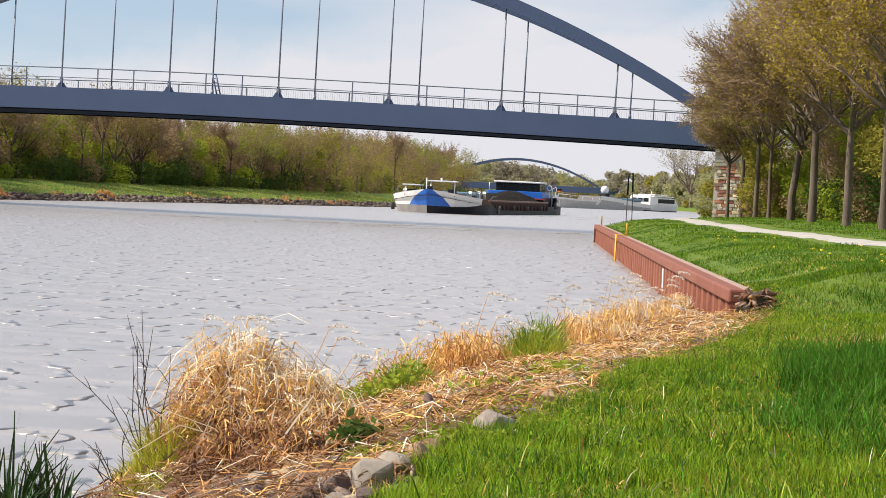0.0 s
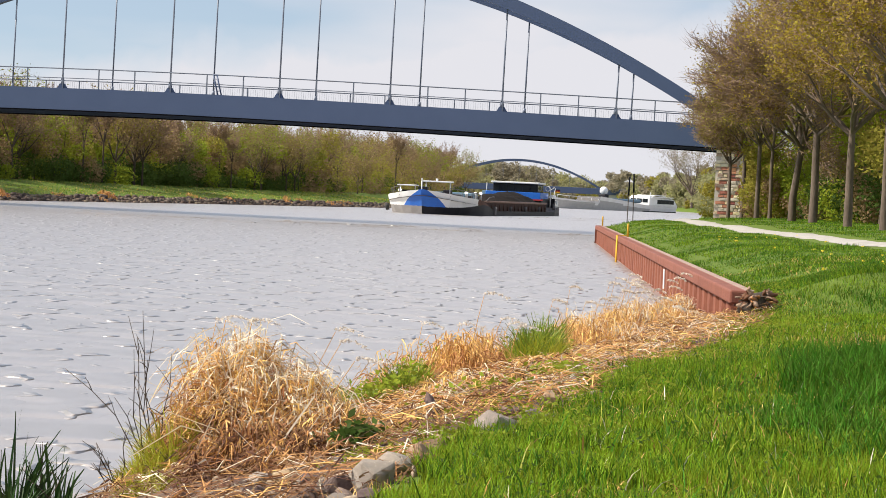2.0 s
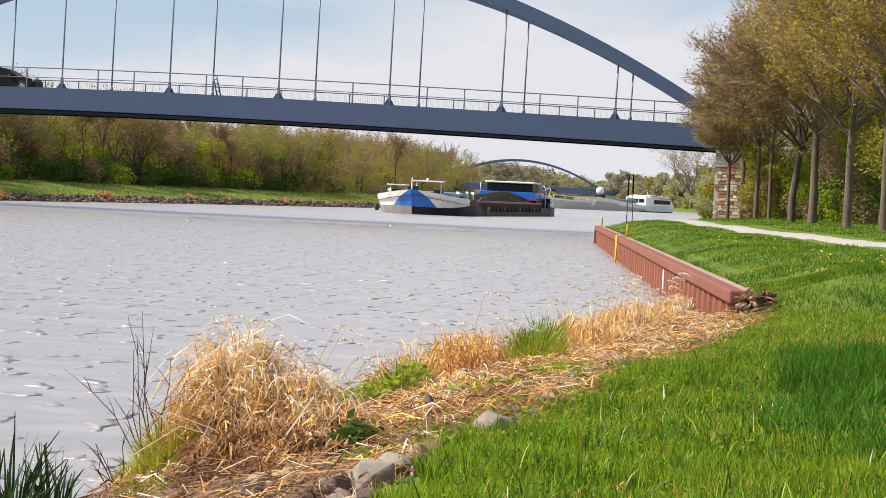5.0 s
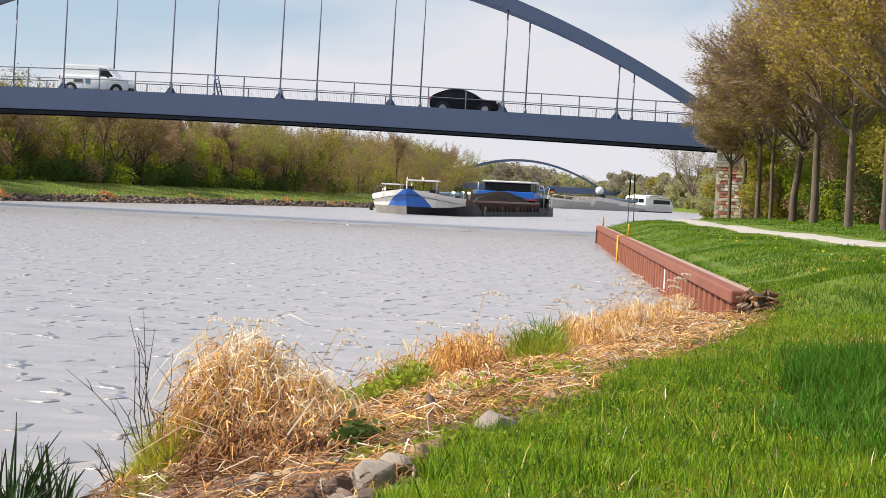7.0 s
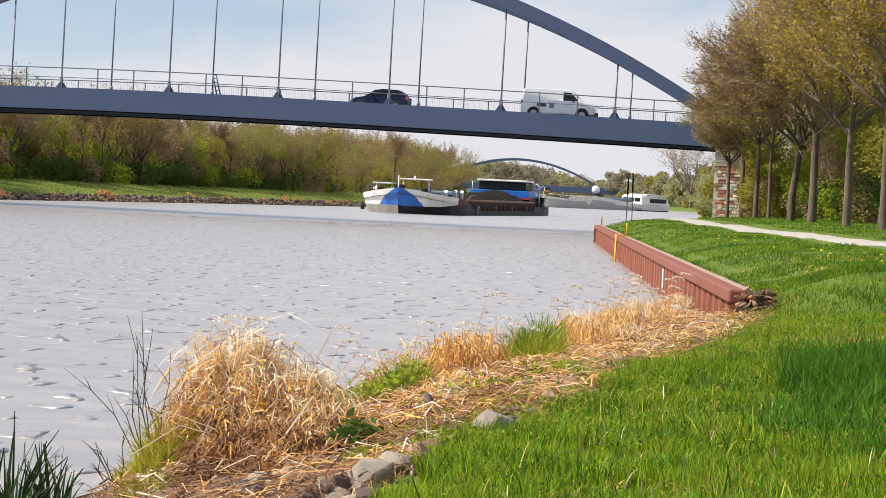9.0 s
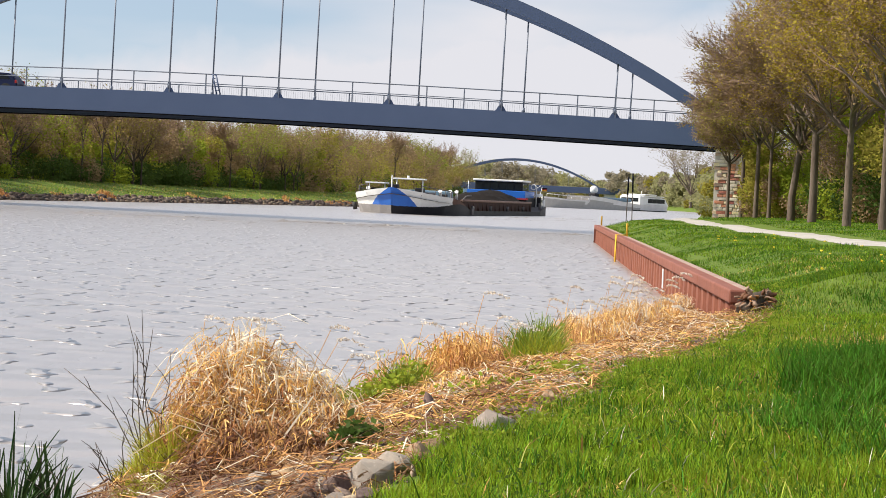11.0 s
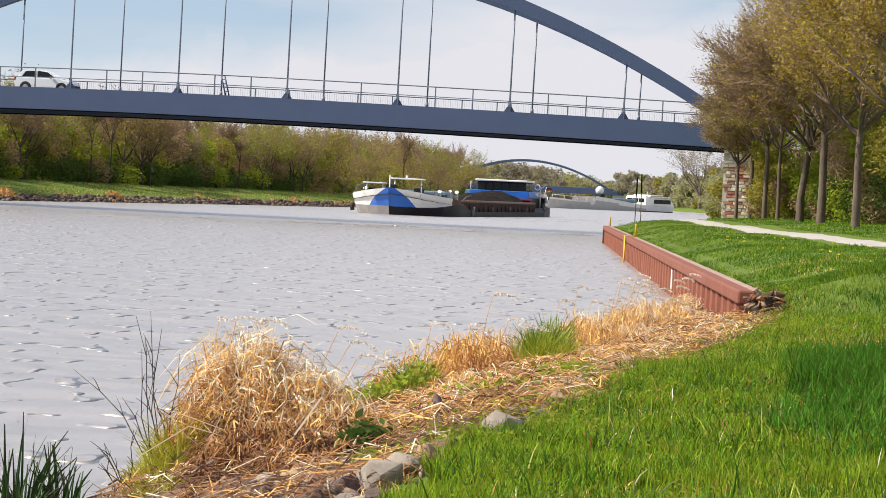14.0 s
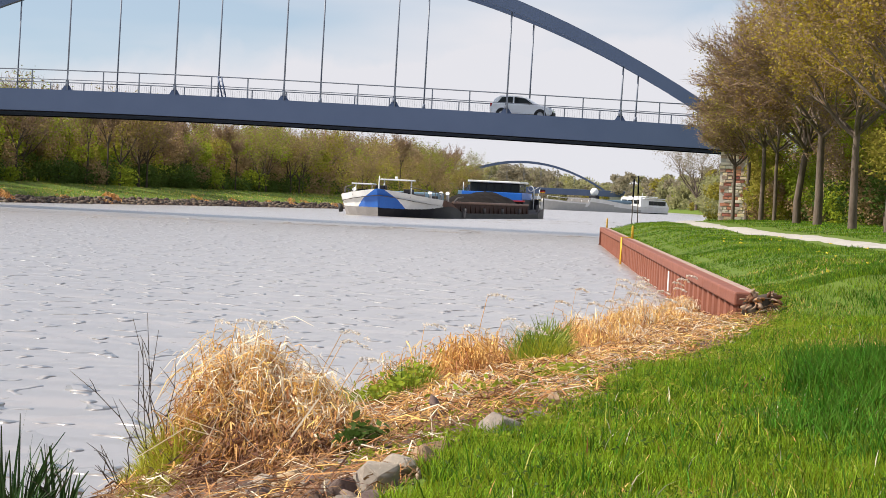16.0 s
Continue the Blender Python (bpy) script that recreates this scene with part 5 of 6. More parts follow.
def build_grass():
    g = np.random.default_rng(31)
    pairs = []
    for n, y0, y1, h, w, segs in ((5000, -5, 8.5, .08, .010, 2), (105000, 8.5, 20, .105, .0085, 2), (90000, 20, 40, .085, .010, 2), (90000, 36, 75, .055, .016, 1), (60000, 75, 140, .055, .03, 1)):
        y = g.uniform(y0, y1, n)
        lo = np.where(y > WALL0, wall_x(y) + .42, near_water(y) + 1.9)
        hi = np.where(y < 8.5, 6.0, np.minimum(y * .2 + 1.0, wall_x(y) + 12))
        x = lo + (hi - lo) * g.random(n)
        u = x - near_water(y)
        edge = edge_u(y) + .15 * smooth_noise(x, y, .9, 9) + .2 * smooth_noise(x, y, 3.1, 13)
        pathc = wall_x(y) + 4.75 - .010 * (y - 60)
        ok = ((u > edge - .1) | (y > WALL0)) & ((np.abs(x - pathc) > .9) | (y < 20))
        x, y = x[ok], y[ok]
        patch = .75 + .5 * np.clip(smooth_noise(x, y, .8, 21), -.6, 1.2)
        patch = patch * (1 + .55 * np.clip(smooth_noise(x, y * .5, 9.0, 23), -1, 1.4))
        H = h * g.uniform(.55, 1.5, len(x)) * patch
        B = np.stack([x, y, ground_z(x, y) - .005], 1)
        pairs.append(blades(B, H, np.full(len(x), w), g.uniform(.1, .7, len(x)), g, segs, 1.5))
    for (V, F), seg in zip(pairs, (2, 2, 2, 1, 1)):
        k = 2 * (seg + 1)
        n = len(V) // k
        P = V.reshape(n, k, 3)
        b = P[:, 0]
        deep = g.random(n) < .36 + .34 * (b[:, 1] > 34) + .42 * np.clip(smooth_noise(b[:, 0], b[:, 1], 1.7, 29) + .9 * smooth_noise(b[:, 0], b[:, 1] * .5, 8.0, 30), -1.2, 1.2)
        for pick, m in ((~deep, "blade"), (deep, "blade_deep")):
            q = P[pick]
            o = (np.arange(len(q)) * k)[:, None]
            Fq = np.concatenate([o + np.array([[2 * j, 2 * j + 1, 2 * j + 3, 2 * j + 2]]) for j in range(seg)], 0)
            tagged(sheet("meadow_grass", q.reshape(-1, 3), Fq, M[m]), "short fresh green spring grass on the bank", "grass", kind="stuff")
    n = 9000
    y = g.uniform(9, 45, n)
    lo = np.where(y > WALL0, wall_x(y) + .42, near_water(y) + edge_u(y) - .3)
    x = lo + (np.minimum(y * .2 + 1, wall_x(y) + 9) - lo) * g.random(n) ** 1.4
    keep = smooth_noise(x, y, 1.3, 27) > .1
    x, y = x[keep], y[keep]
    B = np.stack([x, y, ground_z(x, y)], 1)
    V, F = blades(B, g.uniform(.04, .11, len(x)), np.full(len(x), .007), g.uniform(.4, 1.3, len(x)), g, 2, 1.5)
    tagged(sheet("dry_thatch", V, F, M["straw"]), "dry straw blades mixed into the meadow grass", "grass", kind="stuff")
    # a reddish seeding patch, and single pale and dark stems that stand out of the sward
    n = 900
    x, y = 4.3 + g.normal(0, .55, n), 26.5 + g.normal(0, 1.7, n)
    V, F = blades(np.stack([x, y, ground_z(x, y)], 1), g.uniform(.05, .12, n), np.full(n, .007), g.uniform(.1, .6, n), g, 2, 1.5)
    tagged(sheet("seeding_grass", V, F, M["straw_rust"]), "reddish seeding grass patch in the meadow", "grass", kind="stuff")
    for m, n, hh, w in (("blade_tall", 420, .26, .011), ("blade_lime", 260, .2, .010), ("straw_pale", 110, .16, .009), ("straw_rust", 380, .13, .011)):
        y = 9.6 + 20 * g.random(n) ** 1.3
        lo = near_water(y) + edge_u(y) + .2
        x = lo + (y * .19 + .3 - lo) * g.random(n) ** .7
        V, F = blades(np.stack([x, y, ground_z(x, y)], 1), hh * g.uniform(.5, 1.1, n), np.full(n, w), g.uniform(.1, .9, n), g, 3, 1.9)
        tagged(sheet("grass_stems", V, F, M[m]), "single longer grass stems above the sward", "grass", kind="stuff")
    # tall dark tussocks
    pairs = []
    spots = [(6.2, 34.5, .4, 300, .14), (7.6, 42, .5, 300, .14), (2.62, 16.2, .22, 420, .25), (2.95, 16.6, .2, 380, .25), (3.2, 17.9, .25, 400, .28), (2.25, 14.4, .15, 260, .22), (2.6, 15.1, .16, 260, .21), (2.75, 15.6, .25, 420, .23), (3.05, 16.9, .22, 360, .27), (1.95, 14.0, .15, 220, .17), (2.1, 13.6, .16, 220, .17), (2.45, 16.4, .14, 160, .2)]
    spots += [(f * y, y, .15, 170, .27 + .03 * (f > .16)) for y in (16.3, 17.2, 18.1) for f in (.148, .157, .165, .172, .18)]
    for k in range(24):
        cy = g.uniform(11.5, 24)
        cx = cy * (.10 + .085 * g.random() ** .6)
        spots.append((cx, cy, g.uniform(.07, .2), int(g.integers(40, 130)), g.uniform(.12, .25)))
    for cx, cy, r, n, hh in spots:
        x, y = cx + g.normal(0, r * .6, n), cy + g.normal(0, r * .9, n)
        B = np.stack([x, y, ground_z(x, y) - .01], 1)
        pairs.append(blades(B, hh * g.uniform(.5, 1.25, n), g.uniform(.006, .014, n), g.uniform(.1, .7, n), g, 3, 1.8))
    V, F = joined(*pairs)
    tagged(sheet("tall_grass", V, F, M["blade_tall"]), "tall dark green grass tussocks in the meadow", "grass", kind="stuff")


build_grass()


M["pebble"] = mat("reddish_broken_stone", (.17, .105, .078), (.29, .21, .16), .9, 9, 50, .7, island=.5)


def lobed_rock(bm, c, s, seed, m=0):
    """An angular boulder: a jittered hull of random points."""
    g = np.random.default_rng(seed)
    p = g.normal(size=(16, 3))
    p /= np.linalg.norm(p, axis=1)[:, None]
    p *= g.uniform(.78, 1.1, (16, 1)) * np.array(s)
    vs = [bm.verts.new(Vector(c) + Vector(q)) for q in p]
    out = bmesh.ops.convex_hull(bm, input=vs)
    inner = [v for v in out["geom_interior"] if isinstance(v, bmesh.types.BMVert)]
    bmesh.ops.delete(bm, geom=inner, context="VERTS")
    return bm


def build_rocks():
    g = np.random.default_rng(41)
    shapes, chips = [], []
    for k in range(7):
        bm = lobed_rock(bmesh.new(), (0, 0, 0), (1, g.uniform(.65, .95), g.uniform(.5, .8)), 200 + k)
        rough = bpy.data.meshes.new("chip")
        bm.to_mesh(rough)
        chips.append(rough)
        bmesh.ops.bevel(bm, geom=bm.edges[:], offset=.05, segments=2, affect="EDGES", clamp_overlap=True)
        for v in bm.verts:
            v.co *= 1 + .05 * noise.noise(v.co * 2.7)
        me = bpy.data.meshes.new("boulder")
        bm.to_mesh(me), bm.free()
        shapes.append({})
        for kind in ("rock", "rock_dark", "rock_tan"):
            shapes[-1][kind] = me.copy()
            shapes[-1][kind].materials.append(M[kind])

    words = {"rock": "grey weathered riprap boulder on the bank", "rock_dark": "dark reddish riprap stone on the bank", "rock_tan": "tan sandstone riprap stone on the bank"}

    def boulder(x, y, s, rz, sink=.3, kind="rock"):
        o = new("boulder", shapes[int(g.integers(7))][kind])
        o.matrix_basis = pose(x, y, float(ground_z(x, y)) + s * (.55 - sink), g.uniform(-15, 15), g.uniform(-15, 15), rz) @ Matrix.Diagonal((s, s, s, 1))
        tagged(o, words[kind], "rock", "riprap boulders on the near bank")
    # the large ones that lie bare in front
    for x, y, s, kind in HERO_ROCKS:
        boulder(x, y, s * 1.12, g.uniform(0, 360), .2, kind)
    for k in range(24):
        boulder(g.uniform(-1.15, -.35), g.uniform(12.3, 14.6), g.uniform(.035, .085), g.uniform(0, 360), .3, ("rock", "rock_dark", "rock_dark", "rock_tan")[int(g.integers(4))])
    for k in range(60):
        y = 11 + 26 * g.random() ** 1.2
        u = g.uniform(.2, 1.0) * float(edge_u(y))
        boulder(float(near_water(y)) + u, y, g.uniform(.04, .10), g.uniform(0, 360), .4, ("rock", "rock_dark", "rock_tan")[int(g.integers(3))])
    # pebbles and broken stone between them, joined
    V, F = [], []
    base = [np.array([v.co[:] for v in me.vertices]) for me in chips]
    tri = []
    for me in chips:
        me.calc_loop_triangles()
        tri.append(np.array([t.vertices[:] for t in me.loop_triangles]))
    o = 0
    for k in range(1400):
        y = 11 + 26 * g.random() ** 1.3
        x = float(near_water(y)) + float(edge_u(y)) * g.uniform(.3, 1.02)
        i, s, a = int(g.integers(7)), .014 + .075 * g.random() ** 2.6, g.uniform(0, 6.28)
        R = np.array([[math.cos(a), -math.sin(a), 0], [math.sin(a), math.cos(a), 0], [0, 0, 1]])
        tip = g.normal(0, .35, 2)
        v = base[i] * g.uniform(.5, 1.25, 3) * [1.2, 1, .55] @ R.T * s
        v[:, 2] += v[:, 0] * tip[0] + v[:, 1] * tip[1]
        v = v + np.array([x, y, float(ground_z(x, y)) + s * .2])
        V.append(v), F.append(tri[i] + o)
        o += len(v)
    tagged(sheet("broken_stone", np.concatenate(V), np.concatenate(F), M["pebble"]), "reddish broken stone between the boulders", "rocks", kind="stuff")
    # far bank riprap, joined
    V, F = [], []
    base = [np.array([v.co[:] for v in me.vertices]) for me in chips]
    tri = []
    for me in chips:
        me.calc_loop_triangles()
        tri.append(np.array([t.vertices[:] for t in me.loop_triangles]))
    o = 0
    for k in range(2300):
        y = g.uniform(170, 345)
        w = g.uniform(-.2, 1.55)
        x = float(far_water(y)) - w
        i = int(g.integers(7))
        s = .08 + .26 * g.random() ** 1.6
        a = g.uniform(0, 6.28)
        R = np.array([[math.cos(a), -math.sin(a), 0], [math.sin(a), math.cos(a), 0], [0, 0, 1]])
        v = base[i] @ R.T * s + np.array([x, y, max(float(ground_z(x, y)), -.05) + s * .2])
        V.append(v), F.append(tri[i] + o)
        o += len(v)
    tagged(sheet("far_riprap", np.concatenate(V), np.concatenate(F), M["rock_far"]), "dark grey stone riprap along the far waterline", "rocks", kind="stuff")


HERO_ROCKS = [(.34, 14.3, .15, "rock"), (.46, 14.1, .06, "rock"), (-.31, 12.4, .14, "rock"), (-.2, 12.8, .12, "rock"), (-.19, 14.05, .095, "rock_dark"), (-.08, 13.1, .12, "rock_tan"), (-.02, 13.5, .10, "rock_tan"),
              (.06, 13.95, .085, "rock_tan"), (-.14, 14.7, .08, "rock"), (-.46, 12.4, .10, "rock_dark"), (-.55, 12.6, .085, "rock"), (-.64, 12.95, .09, "rock_dark"), (-.8, 13.5, .09, "rock_tan"),
              (-.95, 13.1, .08, "rock_dark"), (-.98, 13.9, .075, "rock"), (.6, 15.4, .07, "rock"), (.2, 15.6, .075, "rock_dark"), (.75, 16.4, .08, "rock_tan"), (.35, 17.0, .08, "rock_tan"), (1.0, 18.2, .08, "rock"), (1.5, 19.7, .07, "rock"), (1.26, 21.5, .11, "rock_tan"), (1.62, 22.4, .12, "rock"), (1.42, 21.9, .08, "rock_tan"), (.86, 18.6, .09, "rock_tan"), (1.12, 20.2, .09, "rock_dark"), (1.95, 24.2, .10, "rock_tan"), (2.3, 26.0, .10, "rock")]
build_rocks()


def reed_patch(name, label, spots, material, seed, width=.009, segs=4, lean=(.2, .9), heading=None, category="reeds"):
    """spots: x, y, rx, ry, height, count."""
    g = np.random.default_rng(seed)
    pairs = []
    for x, y, rx, ry, h, n in spots:
        a, q = g.uniform(0, 6.28, n), np.sqrt(g.random(n))
        X, Y = x + q * np.cos(a) * rx, y + q * np.sin(a) * ry
        dome = h * (1 - .5 * q ** 2)
        B = np.stack([X, Y, np.maximum(ground_z(X, Y), -.05) - .01], 1)
        hd = np.arctan2(Y - y, X - x) * 1.0 if heading is None else np.full(n, heading)
        pairs.append(blades(B, dome * g.uniform(.55, 1.08, n), width * g.uniform(.6, 1.5, n), g.uniform(*lean, n), g, segs, 1.8, .8, hd, .25))
    V, F = joined(*pairs)
    return tagged(sheet(name, V, F, M[material]), label, category, kind="stuff")


def bent_stalks(name, label, spots, material, seed, width=.008, category="reeds"):
    """Dead stalks that rise, then break over at a knee and hang; spots: x, y, rx, ry, height, count."""
    g = np.random.default_rng(seed)
    Vs, Fs, o = [], [], 0
    for x, y, rx, ry, h, n in spots:
        a, q = g.uniform(0, 6.28, n), np.sqrt(g.random(n))
        X, Y = x + q * np.cos(a) * rx, y + q * np.sin(a) * ry
        z0 = np.maximum(ground_z(X, Y), 0)
        top = h * np.sqrt(np.clip(1 - (q * .96) ** 2, 0, 1)) * g.uniform(.25, 1.1, n)
        base = np.stack([X, Y, z0 + top * g.uniform(0, .5, n)], 1)
        al = g.uniform(0, 6.28, n)
        out = np.stack([np.cos(al), np.sin(al), np.zeros(n)], 1)
        knee = base + out * (top * g.uniform(.05, .35, n))[:, None]
        knee[:, 2] = z0 + top
        al2 = al + g.normal(0, .7, n)
        d2 = np.stack([np.cos(al2), np.sin(al2), g.uniform(-1.1, .35, n)], 1)
        L2 = g.uniform(.08, .34, n) * (.35 + .75 * h)
        mid = knee + d2 * (L2 * .5)[:, None] + np.array([0, 0, .02])
        tip = knee + d2 * L2[:, None]
        tip[:, 2] -= .25 * L2
        tip[:, 2] = np.maximum(tip[:, 2], z0 + .02)
        b = g.uniform(0, 6.28, n)
        side = np.stack([np.cos(b), np.sin(b), g.normal(0, .4, n)], 1) * (width * g.uniform(.5, 1.3, n) / 2)[:, None]
        V = np.stack([base - side, base + side, knee - side, knee + side, mid - side * .9, mid + side * .9, tip - side * .4, tip + side * .4], 1).reshape(-1, 3)
        k = (np.arange(n) * 8)[:, None]
        F = np.concatenate([k + np.array([[2 * j, 2 * j + 1, 2 * j + 3, 2 * j + 2]]) for j in range(3)], 0)
        Vs.append(V), Fs.append(F + o)
        o += len(V)
    return tagged(sheet(name, np.concatenate(Vs), np.concatenate(Fs), M[material]), label, category, kind="stuff")


def litter(name, label, n, y0, y1, u0, u1, material, seed, length=(.06, .34)):
    """Fallen stalks lying crosswise, a few centimetres above the ground."""
    g = np.random.default_rng(seed)
    x, y = scatter(n, y0, y1, u0, u1, g, 1.3)
    ok = (x < wall_x(y) - .12) | (y < WALL0 - .3)
    x, y = x[ok], y[ok]
    n = len(x)
    L = g.uniform(*length, n) * 1.35
    a = g.normal(.5, .9, n)
    d = np.stack([np.cos(a), np.sin(a), g.normal(.05, .22, n)], 1)
    c = np.stack([x, y, np.maximum(ground_z(x, y), 0) + g.uniform(.01, .10, n)], 1)
    w = (g.uniform(.0016, .0040, n) * (1 + y * .012))[:, None]
    e = np.stack([-np.sin(a), np.cos(a), g.normal(0, .5, n)], 1) * w
    h = d * L[:, None] / 2
    bow = np.zeros((n, 3))
    bow[:, 2] = g.uniform(-.02, .06, n)
    V = np.stack([c - h - e, c - h + e, c + bow - e, c + bow + e, c + h - e * .5, c + h + e * .5], 1).reshape(-1, 3)
    o = (np.arange(n) * 6)[:, None]
    F = np.concatenate([o + [[0, 1, 3, 2]], o + [[2, 3, 5, 4]]], 0)
    return tagged(sheet(name, V, F, M[material]), label, "straw", kind="stuff")


def tangle(name, label, spots, material, seed, width, length, rad=(.55, 1.0), low=.0, sag=.18):
    """Dead leaves and stalks caught crosswise in a heap: short curved ribbons through the dome's outer shell; spots: x, y, rx, ry, height, count."""
    g = np.random.default_rng(seed)
    Vs, Fs, o = [], [], 0
    for x, y, rx, ry, h, n in spots:
        d = g.normal(size=(n, 3))
        d /= np.linalg.norm(d, axis=1)[:, None]
        d[:, 2] = low + (1 - low) * np.abs(d[:, 2])
        c = d * (g.uniform(*rad, n) * (1 + .12 * np.sin(7 * d[:, 0] + 5 * d[:, 2] + seed)))[:, None] * [rx, ry, h] + [x, y, 0]
        c[:, 2] += np.maximum(ground_z(c[:, 0], c[:, 1]), 0) * .6 + .02
        t = g.normal(size=(n, 3)) * [1, .8, .75]
        t /= np.linalg.norm(t, axis=1)[:, None]
        L = (g.uniform(*length, n))[:, None] / 2
        up = np.cross(t, g.normal(size=(n, 3)))
        up /= np.linalg.norm(up, axis=1)[:, None]
        e = np.cross(t, up) * (width * g.uniform(.5, 1.3, n) / 2)[:, None]
        bow = up * L * g.uniform(.1, .6, n)[:, None]
        a, b = c - t * L, c + t * L
        b[:, 2] -= sag * L[:, 0]
        m = c + bow
        V = np.stack([a - e * .7, a + e * .7, m - e, m + e, b - e * .35, b + e * .35], 1).reshape(-1, 3)
        k = (np.arange(n) * 6)[:, None]
        Fs.append(np.concatenate([k + [[0, 1, 3, 2]], k + [[2, 3, 5, 4]]], 0) + o)
        Vs.append(V)
        o += len(V)
    return tagged(sheet(name, np.concatenate(Vs), np.concatenate(Fs), M[material]), label, "reeds", kind="stuff")


def build_reeds():
    big = (-1.36, 16.6)
    bx, by = big
    heap = [(bx, by, .36, .5, .80, 1.0), (bx + .30, by - .35, .42, .5, .56, .8), (bx - .2, by - .2, .28, .4, .5, .4), (bx + .58, by - .8, .38, .4, .30, .5), (bx + .20, by - 1.3, .40, .42, .36, .45), (bx + .52, by - 1.7, .36, .4, .22, .3)]

    def share(n, h=1.0, lobes=6):
        return [(x, y, rx, ry, z * h, int(n * k)) for x, y, rx, ry, z, k in heap[:lobes]]
    bent_stalks("reed_clump", "big dry golden reed clump at the waterside", share(900, 1.0, 4), "straw", 51, .008)
    bent_stalks("reed_clump", "bleached pale tops of the dry reed clump", share(200, 1.06, 4) + [(bx + .12, by - .1, .28, .4, .80, 560), (bx + .45, by - .3, .34, .35, .56, 420)], "straw_pale", 52, .008)
    bent_stalks("reed_clump", "russet dead stalks through the reed clump", share(800, .85), "straw_rust", 48, .009)
    # Dark strands low in the heap paint the shade inside the clump.
    bent_stalks("reed_clump", "brown stalks darkened as the shade inside the reed clump", share(2600, .7) + [(bx + .12, by - .55, .36, .2, .34, 1500), (bx + .45, by - .8, .34, .2, .2, 800)], "straw_dark", 53, .011)
    tangle("reed_clump", "tangled golden leaves of the reed clump", share(1500, 1.0, 4), "straw", 151, .011, (.08, .30), (.78, 1.05), .32)
    tangle("reed_clump", "tangled orange leaves in the reed clump", share(2000, .85), "straw_rust", 152, .011, (.08, .28), (.62, 1.0), .12)
    tangle("reed_clump", "bleached leaves over the top of the reed clump", [(bx + .05, by - .05, .34, .45, .84, 520), (bx + .4, by - .35, .38, .42, .56, 360), (bx + .62, by - .8, .34, .35, .30, 260), (bx + .5, by - .6, .42, .4, .40, 380)], "straw_pale", 153, .010, (.08, .26), (.85, 1.08), .55)
    # Extra dark leaves at the front foot paint the shade under the overhang.
    tangle("reed_clump", "brown leaves painted dark as the reed clump's shaded hollow", share(2600, .8) + [(bx + .08, by - .55, .42, .22, .42, 2600), (bx + .5, by - .8, .34, .22, .26, 1200), (bx + .22, by - 1.45, .42, .3, .26, 1800), (bx + .55, by - 1.85, .34, .3, .16, 900)], "straw_dark", 154, .018, (.08, .26), (.35, .9))
    tangle("broken_canes", "long pale broken canes across the reed clump", [(bx + .15, by - 1.0, .42, .5, .40, 26), (bx + .45, by - 1.5, .34, .3, .30, 16)], "straw_pale", 155, .011, (.4, .85), (.7, 1.05), .1, .05)
    # dry curled leaves all through the dome
    g2 = np.random.default_rng(49)
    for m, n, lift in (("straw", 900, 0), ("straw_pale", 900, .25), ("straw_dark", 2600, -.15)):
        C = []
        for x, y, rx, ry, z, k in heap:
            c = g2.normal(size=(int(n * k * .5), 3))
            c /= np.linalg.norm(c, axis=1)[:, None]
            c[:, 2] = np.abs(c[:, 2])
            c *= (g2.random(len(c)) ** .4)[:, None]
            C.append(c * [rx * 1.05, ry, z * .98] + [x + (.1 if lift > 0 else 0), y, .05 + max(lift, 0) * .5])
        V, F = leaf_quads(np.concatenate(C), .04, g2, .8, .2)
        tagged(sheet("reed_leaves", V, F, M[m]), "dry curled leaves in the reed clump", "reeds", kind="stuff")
    fuzz = g2.normal(size=(2600, 3)) * [.2, .2, .14] + [bx + .24, by - .15, .68]
    V, F = leaf_quads(fuzz, .024, g2, .8, .14)
    tagged(sheet("reed_plumes", V, F, M["plume"]), "pale feathery tops of the reed clump", "reeds", kind="stuff")
    reed_patch("reed_clump", "upright golden stems of the reed clump", [(bx, by, .36, .5, .80, 240), (bx + .4, by - .3, .4, .45, .48, 140)], "straw", 50, .007, 5, (.05, .7))
    reed_patch("sedge_tuft", "lime green sedge at the foot of the reeds", [(big[0] - .36, big[1] - .4, .2, .3, .50, 520), (big[0] - .46, big[1] - .75, .2, .35, .28, 360), (big[0] - .40, 15.25, .22, .25, .15, 300), (big[0] - .12, big[1] - .5, .08, .12, .46, 110)], "blade_lime", 54, .013, 3, (.1, .8), category="sedge")
    # along the bank towards the wall
    spots, pale, dark = [], [], []
    g = random.Random(55)
    for k in range(40):
        y = g.uniform(18, 50)
        u = g.uniform(.35, 2.2)
        x = float(near_water(y)) + u
        if (x > float(wall_x(y)) - .15 and y > 35) or (y < 22 and u < 1.5) or 23.2 < y < 25.6:
            continue
        h = g.uniform(.10, .44) * (1.2 if u < 1.2 else .6) * (.7 if y > 38 else 1)
        spots.append((x, y, g.uniform(.2, .55), g.uniform(.4, 1.1), h, 170))
        if g.random() < .6:
            pale.append((x + .1, y, .35, .7, h * 1.15, 70))
        if g.random() < .6:
            dark.append((x, y - .2, .4, .7, h * .5, 110))
    spots += [(.1, 21.2, .25, .7, .42, 700), (.32, 22.6, .22, .7, .40, 420), (1.5, 29, .45, 1.5, .38, 500), (2.2, 34, .5, 2, .36, 600), (3.2, 41, .5, 2.5, .32, 500)]
